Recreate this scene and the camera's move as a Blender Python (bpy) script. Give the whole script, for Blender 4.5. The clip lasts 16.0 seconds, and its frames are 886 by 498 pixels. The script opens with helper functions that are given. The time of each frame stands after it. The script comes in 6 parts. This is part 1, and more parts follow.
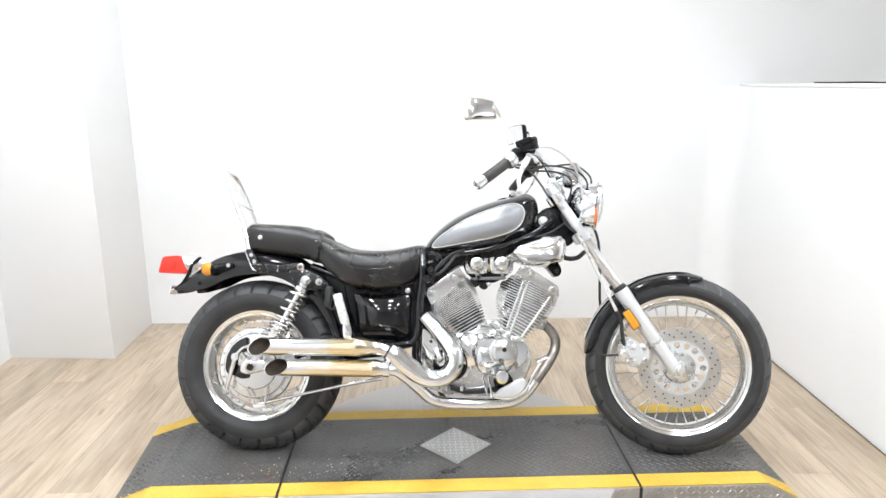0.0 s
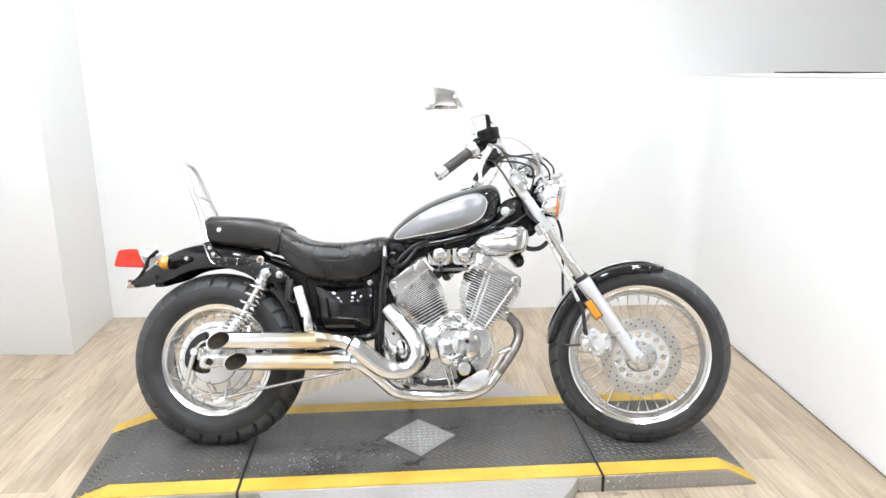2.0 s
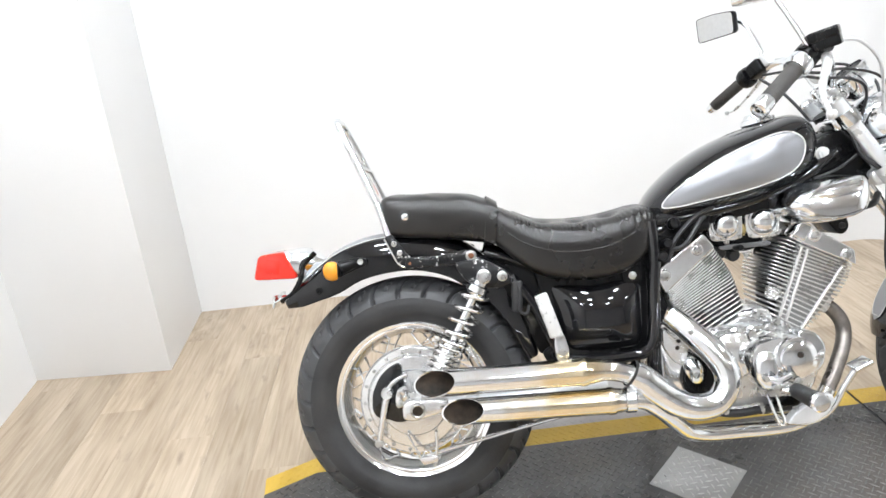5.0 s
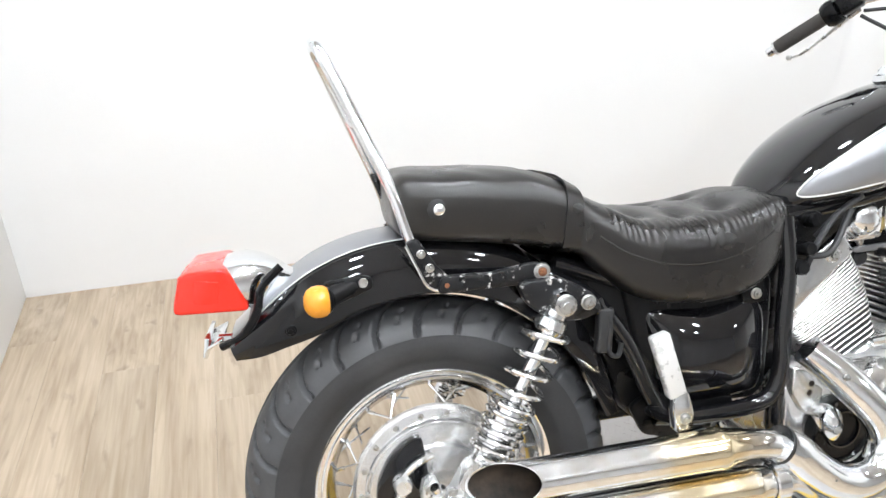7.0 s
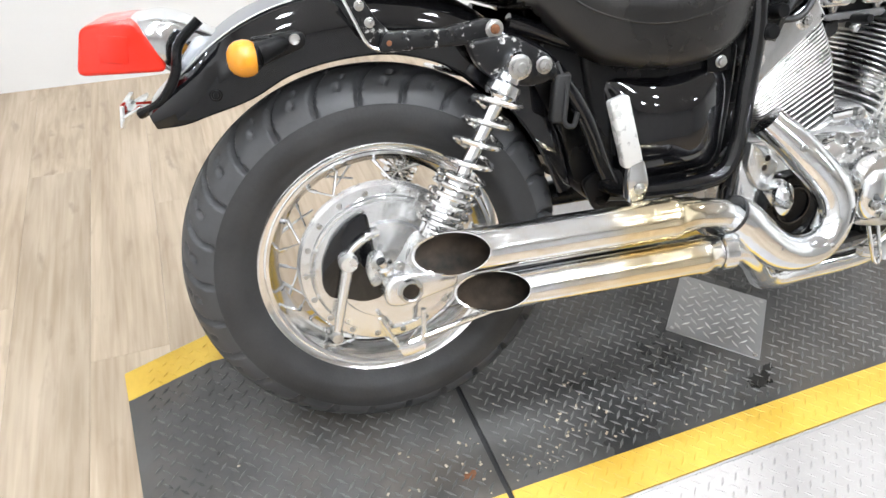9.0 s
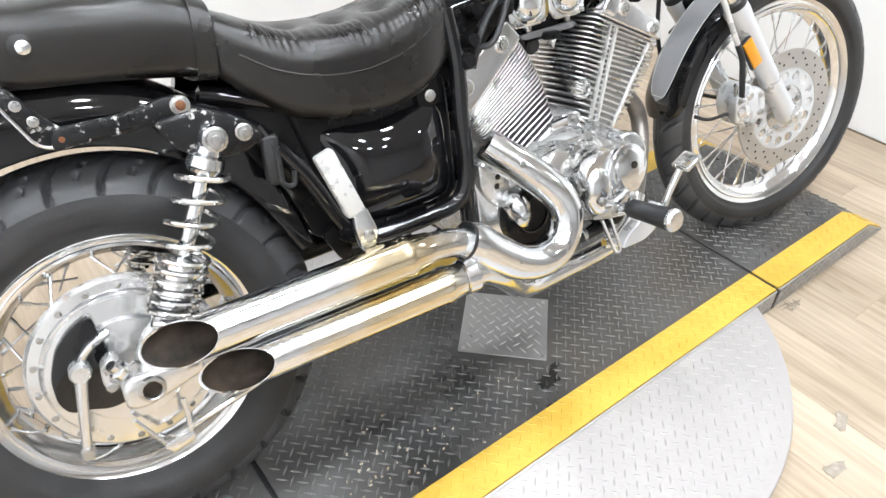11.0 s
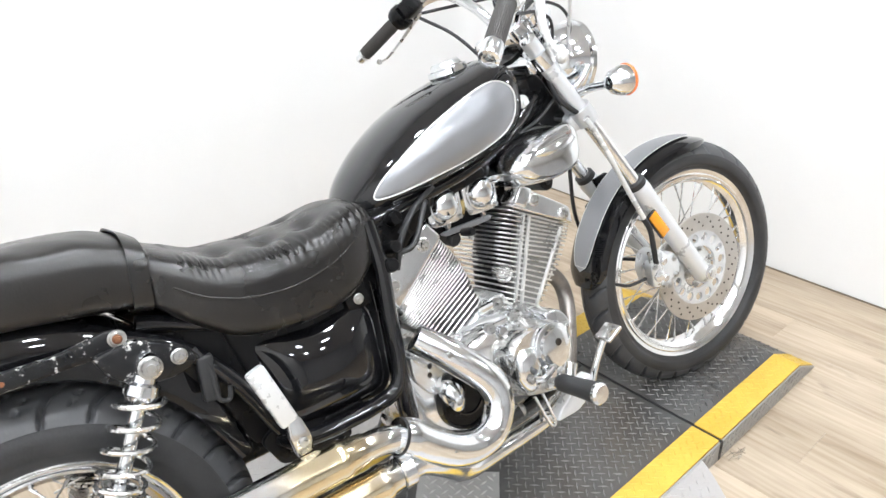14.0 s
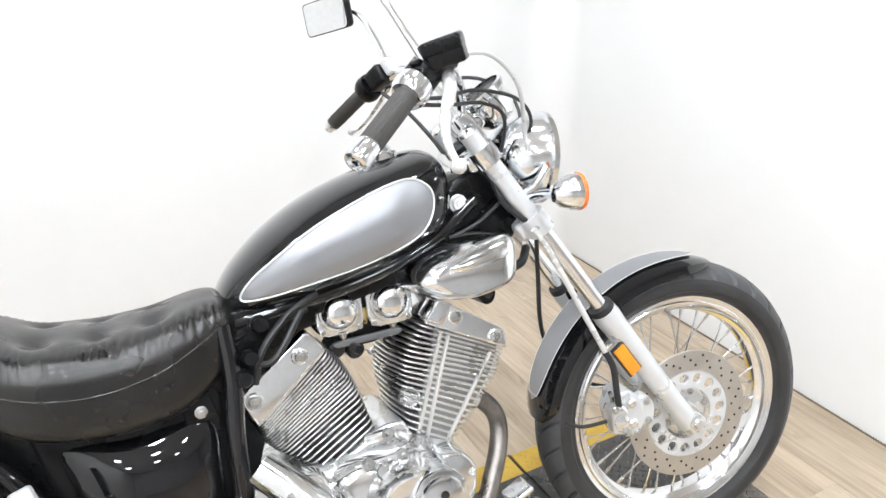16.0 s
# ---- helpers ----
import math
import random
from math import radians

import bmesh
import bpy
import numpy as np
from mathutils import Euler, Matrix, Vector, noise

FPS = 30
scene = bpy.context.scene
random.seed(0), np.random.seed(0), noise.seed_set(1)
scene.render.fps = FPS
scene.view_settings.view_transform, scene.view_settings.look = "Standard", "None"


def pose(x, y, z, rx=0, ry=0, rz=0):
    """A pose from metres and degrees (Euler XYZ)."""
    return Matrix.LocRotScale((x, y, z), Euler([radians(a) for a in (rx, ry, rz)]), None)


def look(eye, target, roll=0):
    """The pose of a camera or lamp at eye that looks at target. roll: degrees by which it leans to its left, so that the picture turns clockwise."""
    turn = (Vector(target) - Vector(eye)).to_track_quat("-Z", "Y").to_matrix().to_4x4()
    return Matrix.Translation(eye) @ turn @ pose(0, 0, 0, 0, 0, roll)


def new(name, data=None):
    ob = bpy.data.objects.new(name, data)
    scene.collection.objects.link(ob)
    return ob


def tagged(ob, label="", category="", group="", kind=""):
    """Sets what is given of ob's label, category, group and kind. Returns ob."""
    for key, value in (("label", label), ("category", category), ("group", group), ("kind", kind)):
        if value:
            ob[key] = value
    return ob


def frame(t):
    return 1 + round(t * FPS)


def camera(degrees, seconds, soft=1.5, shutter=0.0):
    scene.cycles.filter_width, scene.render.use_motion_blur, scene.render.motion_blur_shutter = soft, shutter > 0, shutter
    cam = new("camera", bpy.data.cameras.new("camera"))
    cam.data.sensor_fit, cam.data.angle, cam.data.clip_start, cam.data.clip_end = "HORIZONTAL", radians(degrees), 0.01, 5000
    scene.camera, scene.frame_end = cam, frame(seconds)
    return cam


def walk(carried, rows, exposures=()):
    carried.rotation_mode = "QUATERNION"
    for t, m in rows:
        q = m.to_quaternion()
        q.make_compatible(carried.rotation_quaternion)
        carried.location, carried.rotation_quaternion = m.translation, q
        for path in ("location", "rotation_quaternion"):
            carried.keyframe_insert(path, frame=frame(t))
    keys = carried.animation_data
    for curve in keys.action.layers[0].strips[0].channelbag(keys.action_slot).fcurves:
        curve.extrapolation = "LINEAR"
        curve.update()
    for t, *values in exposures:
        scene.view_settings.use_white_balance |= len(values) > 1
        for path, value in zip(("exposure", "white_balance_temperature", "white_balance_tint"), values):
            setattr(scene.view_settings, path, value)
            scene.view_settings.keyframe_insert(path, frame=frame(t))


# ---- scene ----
cam = camera(65.0, 16.0)
PATH = [
    (0, (0.734, -2.299, 1.354), (0.687, -0.354, 0.889), -0.3),
    (0.5, (0.743, -2.292, 1.357), (0.704, -0.352, 0.873), -0.6),
    (1, (0.752, -2.284, 1.35), (0.733, -0.346, 0.857), -0.3),
    (1.5, (0.752, -2.282, 1.345), (0.764, -0.344, 0.85), 0.1),
    (2, (0.776, -2.28, 1.356), (0.803, -0.342, 0.861), -0.2),
    (2.5, (0.841, -2.265, 1.353), (0.736, -0.344, 0.807), 1.0),
    (3, (0.788, -2.223, 1.359), (0.647, -0.312, 0.787), -2.4),
    (3.5, (0.598, -2.173, 1.347), (0.432, -0.293, 0.687), -4.2),
    (4, (0.438, -1.937, 1.307), (0.143, -0.071, 0.65), -4.4),
    (4.5, (0.261, -1.675, 1.317), (0.003, 0.211, 0.703), -4.3),
    (5, (0.117, -1.465, 1.33), (0.103, 0.404, 0.619), -5.3),
    (5.2, (0.067, -1.358, 1.295), (0.127, 0.509, 0.583), -3.9),
    (7.3, (-0.218, -0.761, 1.208), (0.235, 0.89, 0.173), 1.3),
    (7.5, (-0.22, -0.76, 1.183), (0.207, 0.84, 0.062), 1.8),
    (8, (-0.224, -0.767, 1.126), (0.197, 0.722, -0.141), 3.0),
    (8.2, (-0.224, -0.775, 1.111), (0.19, 0.671, -0.207), 3.6),
    (10.3, (-0.072, -0.768, 1.137), (0.687, 0.564, -0.148), 1.3),
    (10.5, (-0.057, -0.774, 1.142), (0.728, 0.55, -0.135), 1.3),
    (11, (-0.007, -0.809, 1.152), (0.868, 0.48, -0.103), 0.7),
    (11.5, (0.023, -0.826, 1.181), (0.966, 0.5, 0.018), -2.3),
    (12, (0.038, -0.842, 1.212), (1.047, 0.513, 0.142), -2.3),
    (12.5, (0.053, -0.846, 1.24), (1.116, 0.519, 0.237), -2.9),
    (13, (0.059, -0.855, 1.258), (1.144, 0.532, 0.31), -2.8),
    (13.5, (0.061, -0.865, 1.263), (1.143, 0.538, 0.335), -2.5),
    (14, (0.048, -0.864, 1.269), (1.115, 0.555, 0.349), -2.4),
    (14.5, (0.036, -0.872, 1.295), (1.087, 0.531, 0.333), -5.0),
    (15, (0.158, -0.885, 1.308), (1.216, 0.535, 0.379), -4.3),
    (15.5, (0.378, -0.904, 1.308), (1.288, 0.681, 0.495), 0.4),
    (16, (0.505, -0.877, 1.302), (1.301, 0.765, 0.483), 0.5),
]
walk(cam, [(t, look(eye, target, roll)) for t, eye, target, roll in PATH])
LAMP = 148.0

# ---------- world, light and exposure ----------
world = bpy.data.worlds.new("world")
scene.world = world
world.use_nodes = True
world.node_tree.nodes["Background"].inputs[0].default_value = (0.9, 0.95, 1.0, 1)
world.node_tree.nodes["Background"].inputs[1].default_value = 0.3


# ---------- materials ----------
def nodes_of(name):
    m = bpy.data.materials.new(name)
    m.use_nodes = True
    nt = m.node_tree
    return m, nt, nt.nodes["Principled BSDF"]


def noise_tex(nt, scale, detail=4.0, rough=0.55, stretch=None):
    tc = nt.nodes.new("ShaderNodeTexCoord")
    mp = nt.nodes.new("ShaderNodeMapping")
    if stretch:
        mp.inputs["Scale"].default_value = stretch
    nz = nt.nodes.new("ShaderNodeTexNoise")
    nz.inputs["Scale"].default_value = scale
    nz.inputs["Detail"].default_value = detail
    nz.inputs["Roughness"].default_value = rough
    nt.links.new(tc.outputs["Object"], mp.inputs["Vector"])
    nt.links.new(mp.outputs["Vector"], nz.inputs["Vector"])
    return nz.outputs["Fac"]


def ramp(nt, fac, stops):
    r = nt.nodes.new("ShaderNodeValToRGB")
    e = r.color_ramp.elements
    while len(e) < len(stops):
        e.new(0.5)
    for el, (p, c) in zip(e, stops):
        el.position = p
        el.color = (*c, 1) if len(c) == 3 else c
    nt.links.new(fac, r.inputs[0])
    return r.outputs[0]


def mixed(nt, fac, a, b, mode="MIX"):
    m = nt.nodes.new("ShaderNodeMix")
    m.data_type, m.blend_type = "RGBA", mode
    for sock, v in ((m.inputs[0], fac), (m.inputs[6], a), (m.inputs[7], b)):
        if isinstance(v, (int, float)):
            sock.default_value = v
        elif isinstance(v, tuple):
            sock.default_value = (*v, 1)
        else:
            nt.links.new(v, sock)
    return m.outputs[2]


def add_bump(nt, bsdf, fac, strength, dist=0.002):
    b = nt.nodes.new("ShaderNodeBump")
    b.inputs["Strength"].default_value = strength
    b.inputs["Distance"].default_value = dist
    nt.links.new(fac, b.inputs["Height"])
    nt.links.new(b.outputs[0], bsdf.inputs["Normal"])


def surface(name, color, rough=0.5, metal=0.0, vary=0.15, scale=12.0, fine=180.0, bump=0.05, coat=0.0, tint=None, dist=0.002, rough_vary=0.12, spec=0.5):
    """A material with variation at two scales."""
    m, nt, b = nodes_of(name)
    big, small = noise_tex(nt, scale), noise_tex(nt, fine, 3)
    dark = tuple(c * (1 - vary) for c in color)
    lite = tint or tuple(min(1, c * (1 + vary * 0.6)) for c in color)
    col = ramp(nt, big, [(0.3, dark), (0.7, lite)])
    col = mixed(nt, 0.25, col, ramp(nt, small, [(0.35, tuple(c * (1 - vary) for c in color)), (0.65, color)]))
    nt.links.new(col, b.inputs["Base Color"])
    rr = ramp(nt, big, [(0.3, (max(0.02, rough - rough_vary),) * 3), (0.7, (min(1, rough + rough_vary),) * 3)])
    nt.links.new(rr, b.inputs["Roughness"])
    b.inputs["Metallic"].default_value = metal
    b.inputs["Coat Weight"].default_value = coat
    b.inputs["Coat Roughness"].default_value = 0.03
    b.inputs["Specular IOR Level"].default_value = spec
    if bump:
        add_bump(nt, b, small, bump, dist)
    return m


def chrome_mat(name, color=(0.85, 0.87, 0.89), rough=0.075, smudge=0.10, wave=0.10):
    m, nt, b = nodes_of(name)
    big, small = noise_tex(nt, 14), noise_tex(nt, 90, 5)
    rr = ramp(nt, big, [(0.35, (rough,) * 3), (0.75, (rough + smudge,) * 3)])
    nt.links.new(rr, b.inputs["Roughness"])
    col = ramp(nt, small, [(0.3, tuple(c * 0.94 for c in color)), (0.6, color)])
    nt.links.new(col, b.inputs["Base Color"])
    b.inputs["Metallic"].default_value = 1.0
    add_bump(nt, b, mixed(nt, 0.30, noise_tex(nt, 26, 3), small), wave, 0.004)
    return m


M_WALL = surface("white_wall_paint", (0.79, 0.787, 0.78), 0.6, vary=0.035, scale=1.2, fine=220, bump=0.04)
M_CEIL = surface("ceiling_paint", (0.78, 0.78, 0.785), 0.8, vary=0.03, scale=2)
# wall white greyed to read as dimly lit
M_FAR_TONE = surface("dimmed_far_wall", (0.62, 0.62, 0.61), 0.7, vary=0.05, scale=1.5)
M_CHROME = chrome_mat("chrome")
M_CHROME_WORN = chrome_mat("worn_chrome", (0.85, 0.865, 0.88), 0.09, 0.10)
M_ALU = surface("cast_aluminium", (0.76, 0.76, 0.755), 0.28, 0.8, 0.10, 25, 260, 0.06)
M_BRIGHT = surface("bright_polished_metal", (0.88, 0.88, 0.875), 0.13, 0.95, 0.05, 14, 240, 0.02, coat=0.2, rough_vary=0.05)
M_ALU_PAINT = surface("silver_fork_paint", (0.66, 0.67, 0.68), 0.34, 0.35, 0.05, 20, 300, 0.02, coat=0.3)
# shade in the fin gaps is put into this dark barrel tone
M_BARREL_SHADE = surface("shaded_barrel_alloy", (0.10, 0.10, 0.099), 0.45, 0.5, 0.2, 25, 260, 0.08)
# lighter barrel tone, painted in for the brighter gaps on the near side
M_BARREL_LIT = surface("lit_barrel_alloy", (0.34, 0.34, 0.335), 0.4, 0.7, 0.2, 25, 260, 0.08)
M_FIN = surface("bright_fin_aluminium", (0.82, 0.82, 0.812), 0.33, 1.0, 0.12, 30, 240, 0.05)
M_GRIP = surface("worn_grip_rubber", (0.050, 0.046, 0.043), 0.5, vary=0.25, scale=20, fine=300, bump=0.1)
M_LEVER = surface("pale_lever_paint", (0.66, 0.66, 0.65), 0.3, 0.3, 0.05, 30, 200, 0.03, coat=0.3)
# fin alloy darkened to carry the shade between the fins
M_FIN_SHADE = surface("shaded_fin_alloy", (0.20, 0.20, 0.198), 0.5, 0.7, 0.2, 30, 240, 0.08)
M_RUBBER = surface("tyre_rubber", (0.031, 0.031, 0.0325), 0.56, vary=0.35, scale=9, fine=240, bump=0.16, tint=(0.052, 0.051, 0.051), spec=0.32)
M_TREAD = surface("worn_tread_rubber", (0.044, 0.0445, 0.047), 0.46, vary=0.3, scale=9, fine=200, bump=0.1, tint=(0.076, 0.077, 0.081))
M_RUBBER_SOFT = surface("black_rubber", (0.017, 0.017, 0.018), 0.48, vary=0.2, scale=20, fine=300, bump=0.1)
M_BLACK = surface("black_gloss_paint", (0.006, 0.006, 0.007), 0.09, vary=0.2, scale=8, fine=300, bump=0.0, coat=1.0, rough_vary=0.04, spec=0.08)
M_BLACK_SATIN = surface("black_satin_metal", (0.006, 0.006, 0.0065), 0.28, vary=0.3, scale=14, fine=260, bump=0.05, coat=0.10, spec=0.18)
M_SILVER = surface("metallic_silver_blue_paint", (0.30, 0.305, 0.32), 0.42, 0.7, 0.06, 6, 900, 0.03, coat=0.35, rough_vary=0.05)
M_STRIPE = surface("pale_pinstripe", (0.72, 0.72, 0.70), 0.3, vary=0.05, coat=0.5)
M_LEATHER = surface("black_seat_vinyl", (0.0105, 0.0102, 0.0102), 0.28, vary=0.2, scale=7, fine=330, bump=0.22, tint=(0.017, 0.0145, 0.0125), dist=0.001, spec=0.5, rough_vary=0.07)
M_RED = surface("red_lens", (0.72, 0.025, 0.012), 0.16, vary=0.1, scale=40, fine=200, bump=0.1, coat=0.25, spec=0.4)
M_WORN_BLACK = surface("chipped_black_paint", (0.010, 0.010, 0.011), 0.30, 0.2, 0.3, 14, 260, 0.08, coat=0.2, spec=0.3)
M_AMBER = surface("amber_lens", (0.74, 0.30, 0.018), 0.18, vary=0.12, scale=60, fine=160, bump=0.15, coat=0.5)
M_ORANGE = surface("orange_lens", (0.80, 0.17, 0.03), 0.2, vary=0.12, scale=60, fine=160, bump=0.15, coat=0.5)
M_GRIP_RED = surface("faded_red_plastic", (0.70, 0.16, 0.13), 0.45, vary=0.15, scale=30)
M_SHADOW_GAP = surface("shadow_gap_joint", (0.20, 0.16, 0.12), 0.7, vary=0.3, scale=6)
M_BRASS = surface("dull_brass", (0.42, 0.33, 0.14), 0.35, 0.8, 0.15, 40)
M_GREY_BAR = surface("grey_bracket_paint", (0.16, 0.16, 0.165), 0.4, 0.3, 0.15, 30)
M_RUST = surface("rusty_bolt", (0.22, 0.09, 0.04), 0.7, 0.3, 0.4, 60, 300, 0.3)
M_BOLT = surface("zinc_bolt", (0.55, 0.55, 0.54), 0.3, 1.0, 0.15, 60, 300, 0.1)
# sooty bore steel, also painted on flat discs as the shade of holes
M_DARK_HOLE = surface("soot_and_hole_shade", (0.013, 0.012, 0.011), 0.75, 0.0, 0.4, 30, 200, 0.2, tint=(0.075, 0.055, 0.040), spec=0.2)
M_YELLOW = surface("yellow_edge_paint", (0.60, 0.375, 0.038), 0.5, vary=0.18, scale=7, fine=160, bump=0.1, tint=(0.71, 0.485, 0.085))
M_DECK = surface("black_deck_plate", (0.056, 0.056, 0.0555), 0.34, 0.2, 0.4, 4, 120, 0.20, tint=(0.140, 0.137, 0.132))


def dirty_deck(mat, brown):
    """Patches of brownish dirt over the deck plate."""
    nt = mat.node_tree
    b = nt.nodes["Principled BSDF"]
    old = b.inputs["Base Color"].links[0].from_socket
    patch = ramp(nt, noise_tex(nt, 3.2, 6, 0.65), [(0.50, (0, 0, 0)), (0.72, (0.75, 0.75, 0.75))])
    nt.links.new(mixed(nt, patch, old, brown), b.inputs["Base Color"])


chips = ramp(M_WORN_BLACK.node_tree, noise_tex(M_WORN_BLACK.node_tree, 55, 7, 0.7), [(0.57, (0, 0, 0)), (0.62, (1, 1, 1))])
_b = M_WORN_BLACK.node_tree.nodes["Principled BSDF"]
M_WORN_BLACK.node_tree.links.new(mixed(M_WORN_BLACK.node_tree, chips, _b.inputs["Base Color"].links[0].from_socket, (0.55, 0.54, 0.52)), _b.inputs["Base Color"])
dirty_deck(M_DECK, (0.110, 0.092, 0.074))
M_LUG = surface("worn_deck_tread", (0.135, 0.135, 0.133), 0.32, 0.3, 0.35, 5, 120, 0.1, tint=(0.20, 0.195, 0.188))
M_STEEL_PLATE = surface("bare_checker_plate", (0.43, 0.43, 0.425), 0.4, 0.85, 0.15, 9, 150, 0.1)
M_DISC_LUG = surface("rubbed_checker_lug", (0.62, 0.62, 0.61), 0.36, 0.8, 0.1, 9, 150, 0.05)
M_DISC = surface("pale_checker_plate", (0.42, 0.400, 0.386), 0.44, 0.35, 0.12, 5, 150, 0.1)
M_ALLOY = surface("polished_alloy", (0.82, 0.82, 0.82), 0.20, 0.85, 0.08, 12, 220, 0.06)
M_RIM = chrome_mat("rim_chrome", (0.90, 0.905, 0.91), 0.09, 0.09, 0.06)
M_GLASS = chrome_mat("mirror_glass", (0.9, 0.91, 0.92), 0.01, 0.01, 0.0)


# ---------- mesh helpers ----------
def finish(bm, name, material, parent=None, label="", sharp=0.62, kind=""):
    bmesh.ops.remove_doubles(bm, verts=bm.verts, dist=1e-5)
    bmesh.ops.recalc_face_normals(bm, faces=bm.faces)
    for f in bm.faces:
        f.smooth = True
    for e in bm.edges:
        if len(e.link_faces) == 2 and e.calc_face_angle(0) > sharp:
            e.smooth = False
    me = bpy.data.meshes.new(name)
    bm.to_mesh(me)
    bm.free()
    for mat in material if isinstance(material, (list, tuple)) else [material]:
        me.materials.append(mat)
    ob = new(name, me)
    if parent:
        ob.parent = parent
    return tagged(ob, label, kind=kind)


def part(name, bm, material, parent, label="", sharp=0.62):
    return finish(bm, name, material, parent, label, sharp)


def empty(name, parent=None, m=None):
    ob = new(name)
    ob.empty_display_size = 0.1
    if parent:
        ob.parent = parent
    if m:
        ob.matrix_basis = m
    return ob


def smooth_path(pts, n=6, closed=False):
    """Catmull-Rom through the points."""
    pts = [Vector(p) for p in pts]
    if n <= 1 or len(pts) < 3:
        return pts
    out, k = [], len(pts)
    for i in range(k if closed else k - 1):
        a, b = pts[i], pts[(i + 1) % k]
        p = pts[i - 1] if (i or closed) else a * 2 - b
        q = pts[(i + 2) % k] if (closed or i + 2 < k) else b * 2 - a
        for j in range(n):
            t = j / n
            out.append(0.5 * ((2 * a) + (b - p) * t + (2 * p - 5 * a + 4 * b - q) * t * t + (3 * a - p - 3 * b + q) * t**3))
    if not closed:
        out.append(pts[-1])
    return out


def skin(bm, rings, closed=True, caps=True, loop=False):
    """Faces between rings of points; returns the rings of vertices."""
    vs = [[bm.verts.new(p) for p in r] for r in rings]
    n = len(vs[0])
    pairs = list(zip(vs, vs[1:])) + ([(vs[-1], vs[0])] if loop else [])
    for a, b in pairs:
        for i in range(n if closed else n - 1):
            j = (i + 1) % n
            bm.faces.new((a[i], a[j], b[j], b[i]))
    if caps and closed and not loop:
        bm.faces.new(vs[0][::-1])
        bm.faces.new(vs[-1])
    return vs


def tube(bm, pts, r, seg=10, n=6, closed=False, caps=True):
    """A round bar along a smoothed path; r: one radius or one for each point."""
    path = smooth_path(pts, n, closed)
    k = len(path)
    rr = r if isinstance(r, (list, tuple)) else [r] * len(pts)
    def rad(i):
        t = i / (k - 1) * (len(rr) - 1) if k > 1 else 0
        a = min(int(t), len(rr) - 2) if len(rr) > 1 else 0
        return rr[a] + (rr[min(a + 1, len(rr) - 1)] - rr[a]) * (t - a)
    rings, up = [], None
    for i, p in enumerate(path):
        d = (path[(i + 1) % k] - path[i - 1]) if closed else (path[min(i + 1, k - 1)] - path[max(i - 1, 0)])
        d.normalize()
        if up is None:
            up = Vector((0, 1, 0)) if abs(d.y) < 0.9 else Vector((0, 0, 1))
        side = d.cross(up).normalized()
        up = side.cross(d).normalized()
        rings.append([p + (side * math.cos(a) + up * math.sin(a)) * rad(i) for a in (math.tau * s / seg for s in range(seg))])
    skin(bm, rings, caps=caps, loop=closed)
    return bm


def lathe(bm, profile, seg=48, center=(0, 0, 0), axis="y", loop=False):
    """Turns (radius, along) pairs about an axis through center."""
    c = Vector(center)
    rings = []
    for s in range(seg):
        a = math.tau * s / seg
        ca, sa = math.cos(a), math.sin(a)
        ring = []
        for r, h in profile:
            v = {"y": (r * ca, h, r * sa), "z": (r * ca, r * sa, h), "x": (h, r * ca, r * sa)}[axis]
            ring.append(c + Vector(v))
        rings.append(ring)
    vs = [[bm.verts.new(p) for p in r] for r in rings]
    n = len(profile)
    for i in range(seg):
        a, b = vs[i], vs[(i + 1) % seg]
        for j in range(n if loop else n - 1):
            k = (j + 1) % n
            f = [a[j], a[k], b[k], b[j]]
            bm.faces.new(f)
    return bm


def lathe_on(bm, profile, base, toward, seg=24):
    """A turned piece whose axis runs from base towards a direction."""
    m = Matrix.Translation(base) @ Vector(toward).to_track_quat("Z", "Y").to_matrix().to_4x4()
    b2 = bmesh.new()
    lathe(b2, profile, seg, axis="z")
    bmesh.ops.transform(b2, matrix=m, verts=b2.verts)
    join(bm, b2)
    return bm


def join(bm, other):
    me = bpy.data.meshes.new("tmp")
    other.to_mesh(me)
    other.free()
    bm.from_mesh(me)
    bpy.data.meshes.remove(me)
    return bm


def box(bm, size, m=None, bevel=0.0, seg=2):
    b2 = bmesh.new()
    bmesh.ops.create_cube(b2, size=1.0)
    bmesh.ops.scale(b2, vec=size, verts=b2.verts)
    if bevel:
        bmesh.ops.bevel(b2, geom=list(b2.edges), offset=bevel, segments=seg, affect="EDGES", profile=0.5)
    if m is not None:
        bmesh.ops.transform(b2, matrix=m, verts=b2.verts)
    return join(bm, b2)


def slab(bm, outline, y0, y1, bevel=0.004, seg=2, plane="xz"):
    """An outline in a plane, given thickness along the third axis, with rounded edges."""
    b2 = bmesh.new()
    def at(p, h):
        return {"xz": (p[0], h, p[1]), "xy": (p[0], p[1], h)}[plane]
    a = [b2.verts.new(at(p, y0)) for p in outline]
    b = [b2.verts.new(at(p, y1)) for p in outline]
    k = len(a)
    b2.faces.new(a)
    b2.faces.new(b[::-1])
    for i in range(k):
        j = (i + 1) % k
        b2.faces.new((a[i], b[i], b[j], a[j]))
    bmesh.ops.recalc_face_normals(b2, faces=b2.faces)
    if bevel:
        rim = [e for e in b2.edges if (e.verts[0] in a) == (e.verts[1] in a)]
        bmesh.ops.bevel(b2, geom=rim, offset=bevel, segments=seg, affect="EDGES", profile=0.5, clamp_overlap=True)
    return join(bm, b2)


